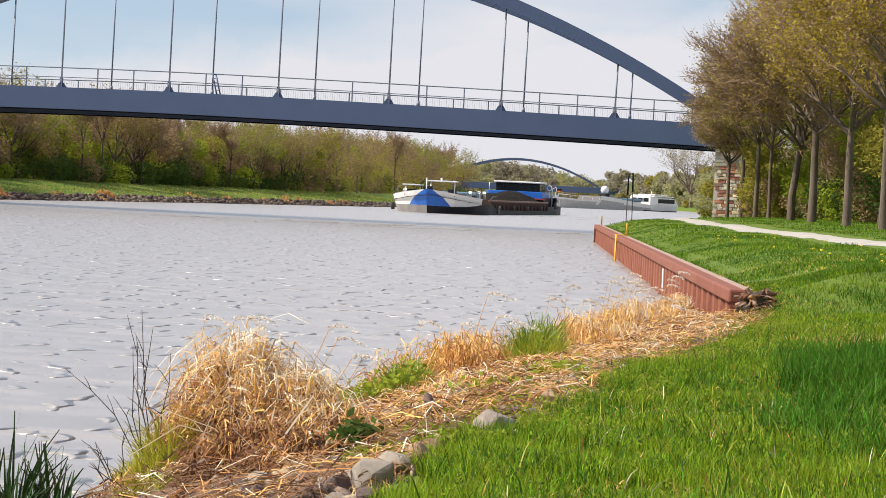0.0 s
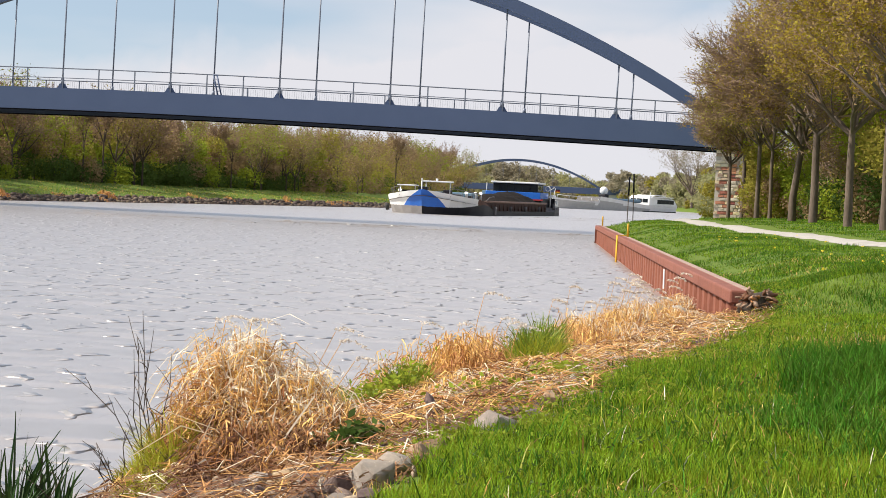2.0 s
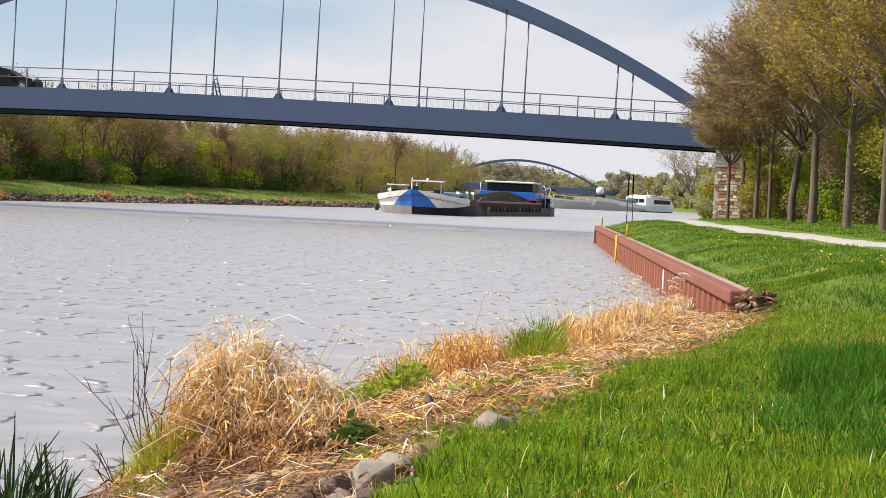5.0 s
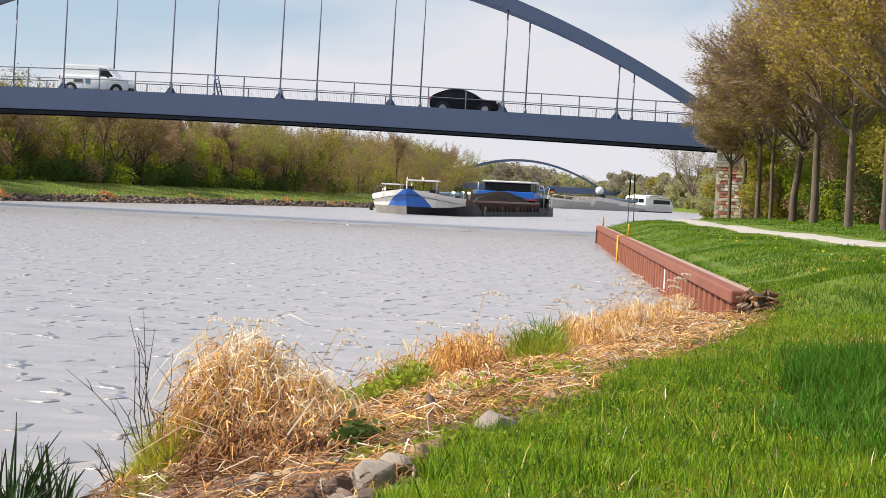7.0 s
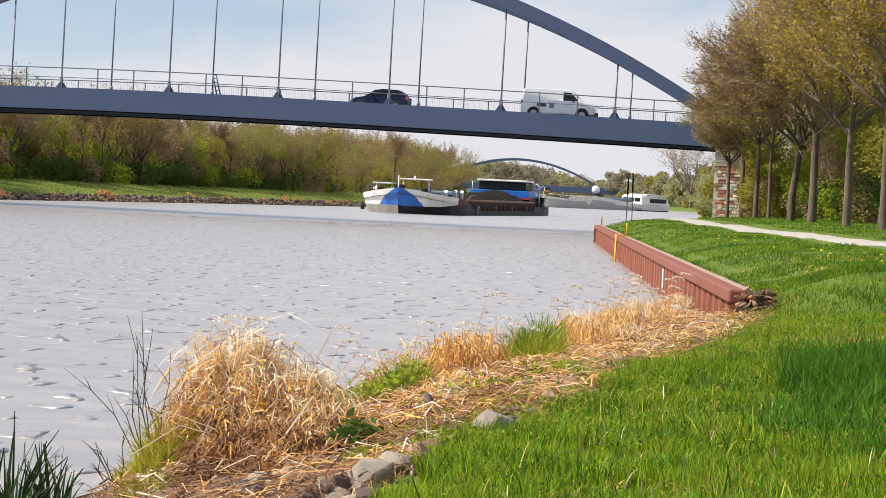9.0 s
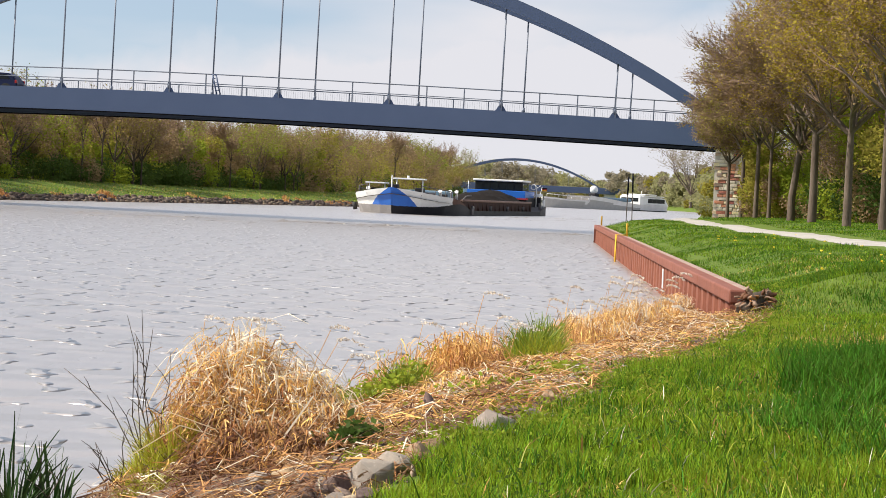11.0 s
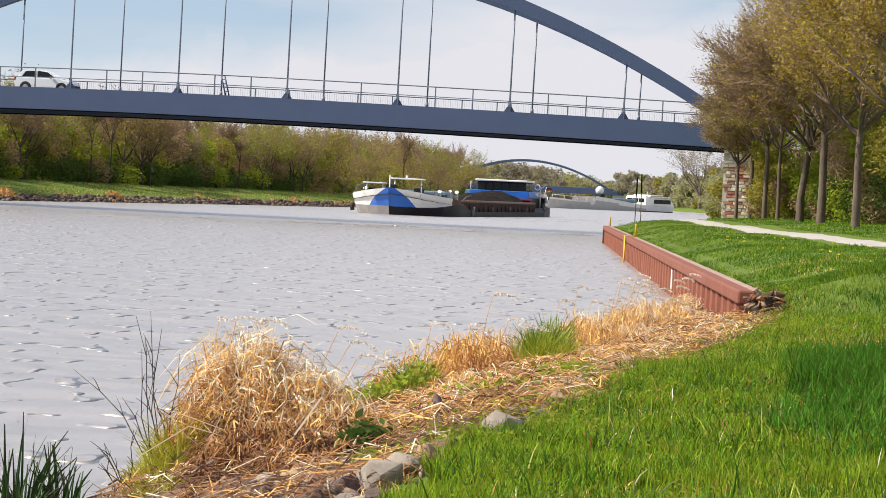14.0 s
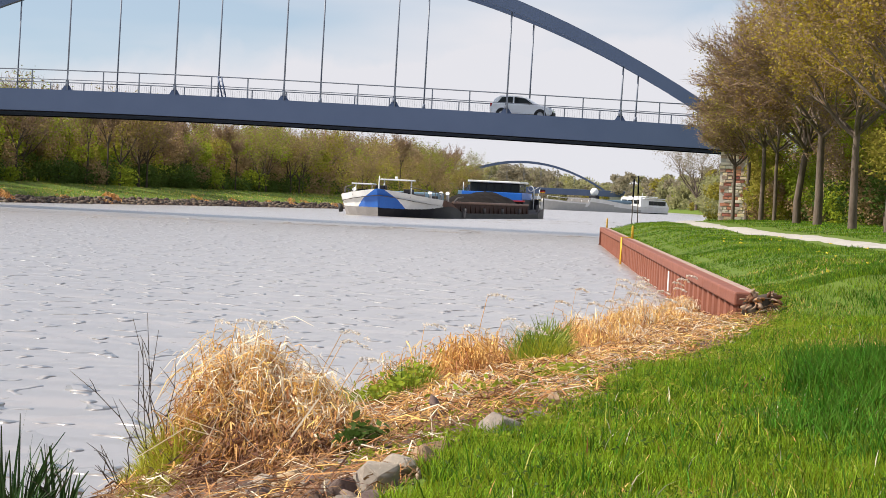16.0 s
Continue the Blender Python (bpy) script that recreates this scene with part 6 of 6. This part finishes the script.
    bent_stalks("reed_fringe", "dry golden reed fringe along the water's edge", [(*q[:4], q[4] * 1.1, int(q[5] * 1.1)) for q in spots], "straw", 56, .008)
    bent_stalks("reed_fringe", "bleached reed stalks along the water's edge", [(*q[:5], q[5] * 2) for q in pale], "straw_pale", 57, .008)
    bent_stalks("reed_fringe", "russet broken reeds along the water's edge", [(q[0] + .05, q[1] - .1, q[2] * 1.1, q[3], q[4] * .8, q[5]) for q in spots], "straw_rust", 47, .009)
    bent_stalks("reed_fringe", "brown broken stalks along the water's edge", [(*q[:5], q[5] * 2) for q in dark], "straw_dark", 58, .011)
    litter("straw_litter", "russet reed litter on the bank", 4800, 15.4, 54, .2, 3.0, "straw_rust", 60, (.05, .26))
    litter("straw_litter", "fallen straw and reed litter on the bank", 5000, 15.4, 54, .3, 2.7, "straw", 61, (.05, .26))
    litter("straw_litter", "bleached reed litter on the bank", 2600, 14.6, 54, .2, 2.5, "straw_pale", 62, (.04, .22))
    litter("straw_litter", "brown rotting reed litter on the bank", 9000, 14.6, 54, .2, 2.7, "straw_dark", 63, (.05, .2))
    litter("straw_litter", "straw strewn over the stones before the reeds", 300, 12.4, 15.6, .9, 2.3, "straw_rust", 160, (.08, .34))
    litter("straw_litter", "straw strewn over the stones before the reeds", 90, 12.4, 15.6, .9, 2.3, "straw_pale", 161, (.06, .3))
    litter("straw_litter", "rotten straw between the stones before the reeds", 900, 12.2, 15.6, .8, 2.3, "straw_dark", 162, (.05, .22))
    litter("straw_litter", "fallen golden reeds along the bank", 2600, 19, 50, .5, 3.0, "straw", 163, (.06, .3))
    litter("straw_litter", "bleached flattened reeds along the bank", 2200, 16.5, 38, .7, 3.2, "straw_pale", 164, (.06, .3))
    litter("straw_litter", "russet flattened reeds along the bank", 3600, 16.5, 38, .9, 3.3, "straw_rust", 165, (.06, .3))
    litter("straw_litter", "dark flattened reeds along the bank", 3600, 16.5, 40, .7, 3.3, "straw_dark", 166, (.06, .28))
    # green growth
    reed_patch("sedge_tuft", "fresh green sedge tufts at the water's edge", [(-.72, 19.5, .26, .4, .2, 600), (-.5, 19.2, .24, .4, .2, 560), (-.3, 20.0, .14, .4, .36, 420), (-.2, 20.5, .14, .4, .36, 380), (.9, 24.4, .22, .6, .58, 460), (1.05, 24.9, .2, .6, .6, 380)], "sedge", 64, .014, 3, (.1, .6), category="sedge")
    reed_patch("sedge_tuft", "yellow-green sedge tufts at the water's edge", [(-.62, 19.4, .3, .5, .15, 420), (-.26, 20.2, .2, .5, .27, 300), (.95, 24.2, .3, .6, .46, 520), (.7, 23.2, .2, .5, .2, 200)], "blade_lime", 65, .012, 3, (.1, .7), category="sedge")
    reed_patch("sedge_tuft", "dark green reed leaves at the water's edge", [(-2.5, 14.4, .2, .4, .80, 105), (-2.25, 14.6, .14, .3, .55, 45)], "reed_dark", 66, .022, 4, (.1, .5), category="sedge")


build_reeds()


def far_tufts():
    """Dry reed tufts on the far waterline."""
    g = random.Random(17)
    spots = []
    for k in range(14):
        y = g.uniform(180, 300)
        x = float(far_water(y)) - g.uniform(.3, 2.2)
        spots.append((x, y, g.uniform(.3, .9), g.uniform(.3, 1.6), g.uniform(.2, .5), 60))
    for y in (189.5, 191, 217):
        spots.append((float(far_water(y)) - 1.2, y, .9, .9, .6, 200))
    bent_stalks("reed_fringe", "rusty brown reed tufts on the far waterline", spots, "straw_rust", 68, .05)


far_tufts()


def far_grass():
    """Rough grass, part dry, on the slope of the far bank."""
    g = np.random.default_rng(19)
    for m, n, h in (("blade_lime", 5000, .12), ("straw", 6500, .10), ("blade_deep", 7000, .13), ("blade", 8000, .12)):
        y = g.uniform(160, 345, n)
        w = 1.7 + 11 * g.random(n) ** 1.2
        keep = smooth_noise(w * 3, y, .5, int(h * 1000) + n) > -.5
        y, w = y[keep], w[keep]
        x = far_water(y) - w
        k = len(x)
        B = np.stack([x, y, ground_z(x, y) - .02], 1)
        V, F = blades(B, h * g.uniform(.4, 1.3, k), g.uniform(.04, .10, k), g.uniform(.2, 1.0, k), g, 1, 1.4)
        tagged(sheet("rough_grass", V, F, M[m]), "rough mixed green and dry grass on the far bank", "grass", kind="stuff")


far_grass()


def bank_weeds():
    """Low leafy weeds among the stones and along the grass edge."""
    g = np.random.default_rng(71)
    C = []
    for k in range(430):
        y = 13.5 + 25 * g.random() ** 1.3
        u = float(edge_u(y)) + g.normal(-.12, .45)
        x = near_water(y) + u
        n = int(g.integers(14, 40))
        c = np.stack([x + g.normal(0, .07, n), y + g.normal(0, .09, n), np.zeros(n)], 1)
        c[:, 2] = ground_z(c[:, 0], c[:, 1]) + g.uniform(.01, .10, n)
        C.append(c)
    V, F = leaf_quads(np.concatenate(C), .015, g, .5)
    tagged(sheet("bank_weeds", V, F, M["leaf_green"]), "low leafy weeds along the grass edge", "weeds", kind="stuff")
    # broad-leaved weeds in the turf
    for m, count, seed in (("leaf_green", 420, .011), ("leaf_dark", 200, .013)):
        C = []
        for k in range(count):
            y = 9 + 22 * g.random() ** 1.4
            lo = float(near_water(y)) + float(edge_u(y)) + .1
            x = lo + (y * .2 + .5 - lo) * g.random()
            n = int(g.integers(5, 16))
            c = np.stack([x + g.normal(0, .05, n), y + g.normal(0, .08, n), np.zeros(n)], 1)
            c[:, 2] = ground_z(c[:, 0], c[:, 1]) + g.uniform(.03, .11, n)
            C.append(c)
        V, F = leaf_quads(np.concatenate(C), seed, g, .5)
        tagged(sheet("meadow_weeds", V, F, M[m]), "broad-leaved weeds among the meadow grass", "weeds", kind="stuff")
    C = []
    for cx, cy, r, h, n in ((-.5, 14.8, .1, .22, 420), (-.42, 15.0, .08, .16, 200), (-2.5, 13.9, .1, .25, 200)):
        c = g.normal(0, 1, (n, 3)) * [r * .6, r * .6, h * .3]
        c += [cx, cy, 0]
        c[:, 2] = np.maximum(ground_z(c[:, 0], c[:, 1]), 0) + np.abs(c[:, 2]) + .03
        C.append(c)
    D = []
    for cx, cy, r, h, n in ((-.66, 19.3, .26, .18, 700), (-.45, 19.6, .2, .22, 500), (-.25, 20.1, .16, .26, 420), (.92, 24.4, .2, .34, 620), (.2, 17.4, .3, .12, 420), (.9, 19.4, .3, .12, 380)):
        c = g.normal(0, 1, (n, 3)) * [r * .6, r * .8, h * .45] + [cx, cy, 0]
        c[:, 2] = np.maximum(ground_z(c[:, 0], c[:, 1]), 0) + np.abs(c[:, 2]) + .02
        D.append(c)
    V, F = leaf_quads(np.concatenate(D), .026, g, .6)
    tagged(sheet("waterside_herbs", V, F, M["leaf_green"]), "bright green leafy herbs at the water's edge", "weeds", kind="stuff")
    V, F = leaf_quads(np.concatenate(C), .032, g, .6)
    tagged(sheet("nettle_clump", V, F, M["leaf_dark"]), "dark green leafy nettles beside the reed clump", "weeds", kind="stuff")


bank_weeds()

# ---- small things on the bank ----
def build_root():
    r = thing("uprooted_stump", 4.45, 35.1, float(ground_z(4.45, 35.1)), 20, "brown uprooted tree stump at the end of the wall", "stump")
    g = random.Random(5)
    bm = bmesh.new()
    tube(bm, [(-.15, 0, 0), (-.02, .02, .1), (.06, .03, .2), (.16, 0, .27)], [.12, .14, .11, .05], 9)
    part("stump_core", bm, M["bark"], r)
    for k in range(34):      # knobs and broken root ends packed round the core
        a, b = g.uniform(0, 6.28), g.uniform(-.5, .9)
        d = Vector((math.cos(a), math.sin(a) * .7, b)).normalized()
        p = Vector((.04, 0, .17)) + Vector((d.x * .16, d.y * .12, d.z * .13))
        pts = [p]
        for j in range(3):
            d = (d + Vector((g.uniform(-.8, .8), g.uniform(-.8, .8), g.uniform(-.8, .5)))).normalized()
            p = p + d * g.uniform(.03, .06)
            p.z = max(p.z, .01)
            pts.append(p)
        rad = g.uniform(.018, .042)
        part("root", tubed(pts, [rad, rad * 1.05, rad * .9, rad * .55], 6), M[g.choice(("straw_rust", "stump_wood", "stump_wood", "straw_dark"))], r)
    for k in range(34):      # torn roots that stick out of it
        a = g.uniform(0, 6.28)
        d = Vector((math.cos(a), math.sin(a) * .6, g.uniform(-.1, .9))).normalized()
        p = Vector((.04 + d.x * .12, d.y * .1, .16 + d.z * .1))
        pts = [p]
        for j in range(4):
            d = (d + Vector((g.uniform(-.5, .5), g.uniform(-.5, .5), g.uniform(-.7, .2)))).normalized()
            p = p + d * g.uniform(.025, .05)
            p.z = max(p.z, .01)
            pts.append(p)
        rad = g.uniform(.010, .024)
        part("root", tubed(pts, [rad, rad * .9, rad * .75, rad * .5, rad * .25], 6), M[g.choice(("stump_wood", "straw_dark", "straw_rust", "bark"))], r)
    for dx, dz, ln in ((.3, .05, .22), (.34, .02, .3), (-.16, .1, .12)):
        part("root", tubed([(.1 if dx > 0 else -.05, 0, .12), (dx * .7, -.03, dz + .05), (dx + ln * .5 * (1 if dx > 0 else -1), -.05, dz)], [.035, .025, .01], 6), M["stump_wood"], r)

    r.scale = (1.1, 1.1, 1.1)


build_root()


def build_poles():
    for x, y, h, lean in ((10.35, 141, 3.5, -.06), (10.75, 141.6, 3.55, .09)):
        z = float(ground_z(x, y))
        r = thing("mooring_pole", x, y, z, 0, "thin dark wooden pole standing on the bank", "pole", "pair of poles on the bank")
        part("shaft", tubed([(0, 0, -.1), (lean * -.5, 0, h * .7)], .026, 8), M["bark"], r)
        part("head", tubed([(lean * -.5, 0, h * .7), (lean * -.8, 0, h)], [.05, .045], 8), M["under"], r, "dark tarred head")


build_poles()


def build_dandelions():
    g = np.random.default_rng(77)
    C = []
    for k in range(26):
        y = g.uniform(36, 70)
        x = wall_x(y) + g.uniform(1.5, 4.0)
        C.append((x, y, ground_z(x, y) + .11))
    C = np.repeat(np.array(C), 7, 0) + g.normal(0, .016, (182, 3)) * [1, 1, .3]
    V, F = leaf_quads(C, .02, g, .9)
    tagged(sheet("dandelions", V, F, M["dandelion"]), "yellow dandelion heads dotted in the grass", "flowers", kind="stuff")


build_dandelions()


def plume_stalk(x, y, h, lean, heading, label="tall dry reed stalk with a pale feathery plume"):
    z = max(float(ground_z(x, y)), 0)
    r = thing("reed_stalk", x, y, z, heading, label, "reed", "plumed reed stalks")
    pts = [(lean * h * t ** 1.8, 0, h * t - .03) for t in (0, .25, .5, .75, 1)]
    part("stem", tubed(pts, [.004, .004, .0035, .003, .0025], 4), M["straw"], r)
    g = np.random.default_rng(int(abs(x * 1000) + y * 10))
    n = 80
    t = g.random(n)
    c = np.stack([lean * h + .05 * t + .16 * t ** 1.4, g.normal(0, .012, n), h - .02 + .07 * t - .11 * t ** 2.2], 1) + g.normal(0, .007, (n, 3))
    V, F = leaf_quads(c, .011 if y < 25 else .017, g, .7)
    tagged(sheet("plume", V, F, M["plume"], r), "pale feathery plume", kind="stuff")
    return r


STALKS = []


def build_stalks():
    g = random.Random(91)
    spots = [(.25, 20.6, .78, .15), (-.22, 20.4, .62, .1), (.4, 21.4, .56, .2), (.5, 22.0, .5, .25), (.12, 21.0, .55, .1), (.65, 23, .46, .2), (-1.3, 15.8, .95, .1), (-1.65, 16.8, 1.02, .1),
             (-.9, 16.4, .72, .35), (-.78, 16.0, .6, .4), (-.7, 16.6, .56, .4), (-.95, 16.9, .8, .3), (-1.5, 16.2, 1.0, .12),
             (2.2, 34, .8, .15), (2.4, 35, .66, .25), (2.0, 33, .6, .2), (2.6, 36, .7, .3), (2.3, 34.5, .86, .1), (2.9, 38, .6, .3), (2.7, 32, .5, .25), (2.1, 32.5, .6, .2), (3.15, 39, .6, .3), (1.7, 31, .6, .15), (2.95, 32.5, .36, .3)]
    for k in range(16):
        y = g.uniform(31, 44)
        spots.append((float(near_water(y)) + g.uniform(.3, 1.1), y, g.uniform(.4, .85), g.uniform(.1, .3)))
    for x, y, h, l in spots:
        STALKS.append(plume_stalk(x, y, h, l, g.uniform(-30, 30)))


build_stalks()


def dead_twigs(x, y, seed, n, h, label, mat_name="bark"):
    """Thin dark shoots with a few side twigs."""
    r = thing("bare_shrub", x, y, max(float(ground_z(x, y)), 0) - .02, 0, label, "shrub")
    g = random.Random(seed)
    for k in range(n):
        a = g.uniform(-2.6, -.2) if k % 2 else g.uniform(2.0, 3.8)
        L = h * g.uniform(.5, 1.1)
        d = Vector((math.cos(a) * .6, math.sin(a) * .2, 1)).normalized()
        p, pts = Vector((g.uniform(-.08, .08), g.uniform(-.1, .1), 0)), []
        for j in range(5):
            pts.append(p.copy())
            d = (d + Vector((g.uniform(-.34, .28), g.uniform(-.2, .2), g.uniform(-.12, .12)))).normalized()
            p = p + d * L / 4
        part("shoot", tubed(pts, [.0045, .004, .0035, .003, .0018], 5), M[mat_name], r)
        for j in (2, 3):
            e = pts[j] + Vector((g.uniform(-.12, .06), g.uniform(-.05, .05), g.uniform(.04, .14)))
            part("shoot", tubed([pts[j], pts[j].lerp(e, .5) + Vector((0, 0, .01)), e], [.003, .0025, .0015], 4), M[mat_name], r)
    return r


dead_twigs(-1.82, 16.3, 3, 10, 1.1, "leafless dark shrub shoots beside the reed clump")
dead_twigs(-2.02, 15.8, 4, 6, .45, "leafless low shoots over the water")
dead_twigs(-2.3, 14.4, 6, 4, .5, "thin dark shoots among the reed leaves")
dead_twigs(-.6, 19.9, 8, 3, .34, "pale broken stalks at the water's edge", "straw_pale")

# ---- low waves that run off the barge's bow ----
def wake_ridge(length, width, height, label, seed=0):
    """A broken line of wavelets, uneven in height and course."""
    g = np.random.default_rng(300 + seed)
    n, k = int(length / .3), 9
    V, F = [], []
    for i in range(n + 1):
        t = i / n
        fade = min(1, t * 6, (1 - t) * 6)
        rough = .45 + .55 * math.sin(i * .21 + seed) * math.sin(i * .083 + 2 * seed) + g.normal(0, .22)
        off = .35 * math.sin(i * .11 + seed) + g.normal(0, .06)
        for j in range(k):
            s = j / (k - 1) * 2 - 1
            z = height * fade * max(rough, .05) * (.5 + .5 * math.cos(math.pi * s)) * (1 + .3 * g.normal())
            V.append((s * width / 2 + off, i / n * length, z - .012))
    for i in range(n):
        for j in range(k - 1):
            a = i * k + j
            F.append((a, a + 1, a + k + 1, a + k))
    o = sheet("wake_wave", V, F, M["water"], smooth=True)
    return tagged(o, label, "wave", "waves of the barge's wake")


WAKES = []


def build_wakes():
    lab = "low rounded wake wave on the canal"
    rows = ((-7.5, 251, -32, 26, .05, 1.6, 1), (-10.5, 240, 20, 22, .05, 1.6, 1), (3.5, 248, -22, 55, .12, 1.8, 1), (5.5, 236, -26, 50, .10, 1.8, 1), (-4.0, 234, 62, 14, .05, 1.6, 1),
            (-44, 128, -64, 60, .09, 1.3, 0), (-42, 131, -64.5, 58, .07, 1.2, 0), (-30, 128, -66, 40, .06, 1.0, 0), (-8, 139, -62, 24, .07, 1.1, 0))
    for k, (x, y, rz, l, h, w, way) in enumerate(rows):
        o = wake_ridge(l, w, h, lab, k)
        o.matrix_basis = pose(x, y, 0, 0, 0, rz)
        WAKES.append((o, x, y, rz, way))


build_wakes()

# ---- what moves ----
def drive(car, t0, q0, speed, lane, turn):
    """A car at a steady pace along the bridge and its approaches."""
    rows = []
    for k in range(33):
        t = k * .5
        q = max(-300, min(300, q0 + speed * (t - t0)))
        qq = max(-37, min(30, q))
        rows.append((t, on_bridge(q, lane, float(deck_z(qq)) - (.25 if -39.5 <= q <= 32.4 else .265), turn)))
    walk(car, rows)


def motions():
    drive(van, 8.0, VAN_Q, 15.3, 3.1, 0)
    drive(suv, 7.0, SUV_Q, 15.3, 3.1, 0)
    drive(hatch, 15.2, HATCH_Q, 15.9, 3.1, 0)
    drive(estate, 9.0, ESTATE_Q, -13.4, WIDE - 3.1, 180)
    walk(barge, [(t, pose(-1.85 - .285 * t, 250 - 2.02 * t, 0, 0, 0, -11.0 - .03 * t)) for t in range(0, 17, 2)])
    walk(white_ship, [(t, pose(25.4 - .26 * t, 575 - .4 * t, 0, 0, 0, -37)) for t in range(0, 17, 4)])
    # the chop on the water drifts with the wind; reed plumes nod in it
    walk(water, [(t, pose(-1.0 + .12 * t, 2.4 - .3 * t, 0)) for t in (0, 4, 8, 12, 16)])
    g = random.Random(3)
    for s in STALKS:
        m, ph, f = s.matrix_basis.copy(), g.uniform(0, 6.28), g.uniform(1.6, 2.6)
        walk(s, [(k * .5, m @ pose(0, 0, 0, 1.2 * math.sin(f * .9 * k * .5 + 2 * ph), 2.0 * math.sin(f * k * .5 + ph), 0)) for k in range(33)])
    for w, x, y, rz, way in WAKES:
        walk(w, [(t, pose(x - (.28 * way + .02) * t, y - (1.95 * way + .05) * t, 0, 0, 0, rz)) for t in (0, 4, 8, 12, 16)])


VAN_Q, SUV_Q, HATCH_Q, ESTATE_Q = 2.35, 11.5, 2.2, 5.2
motions()
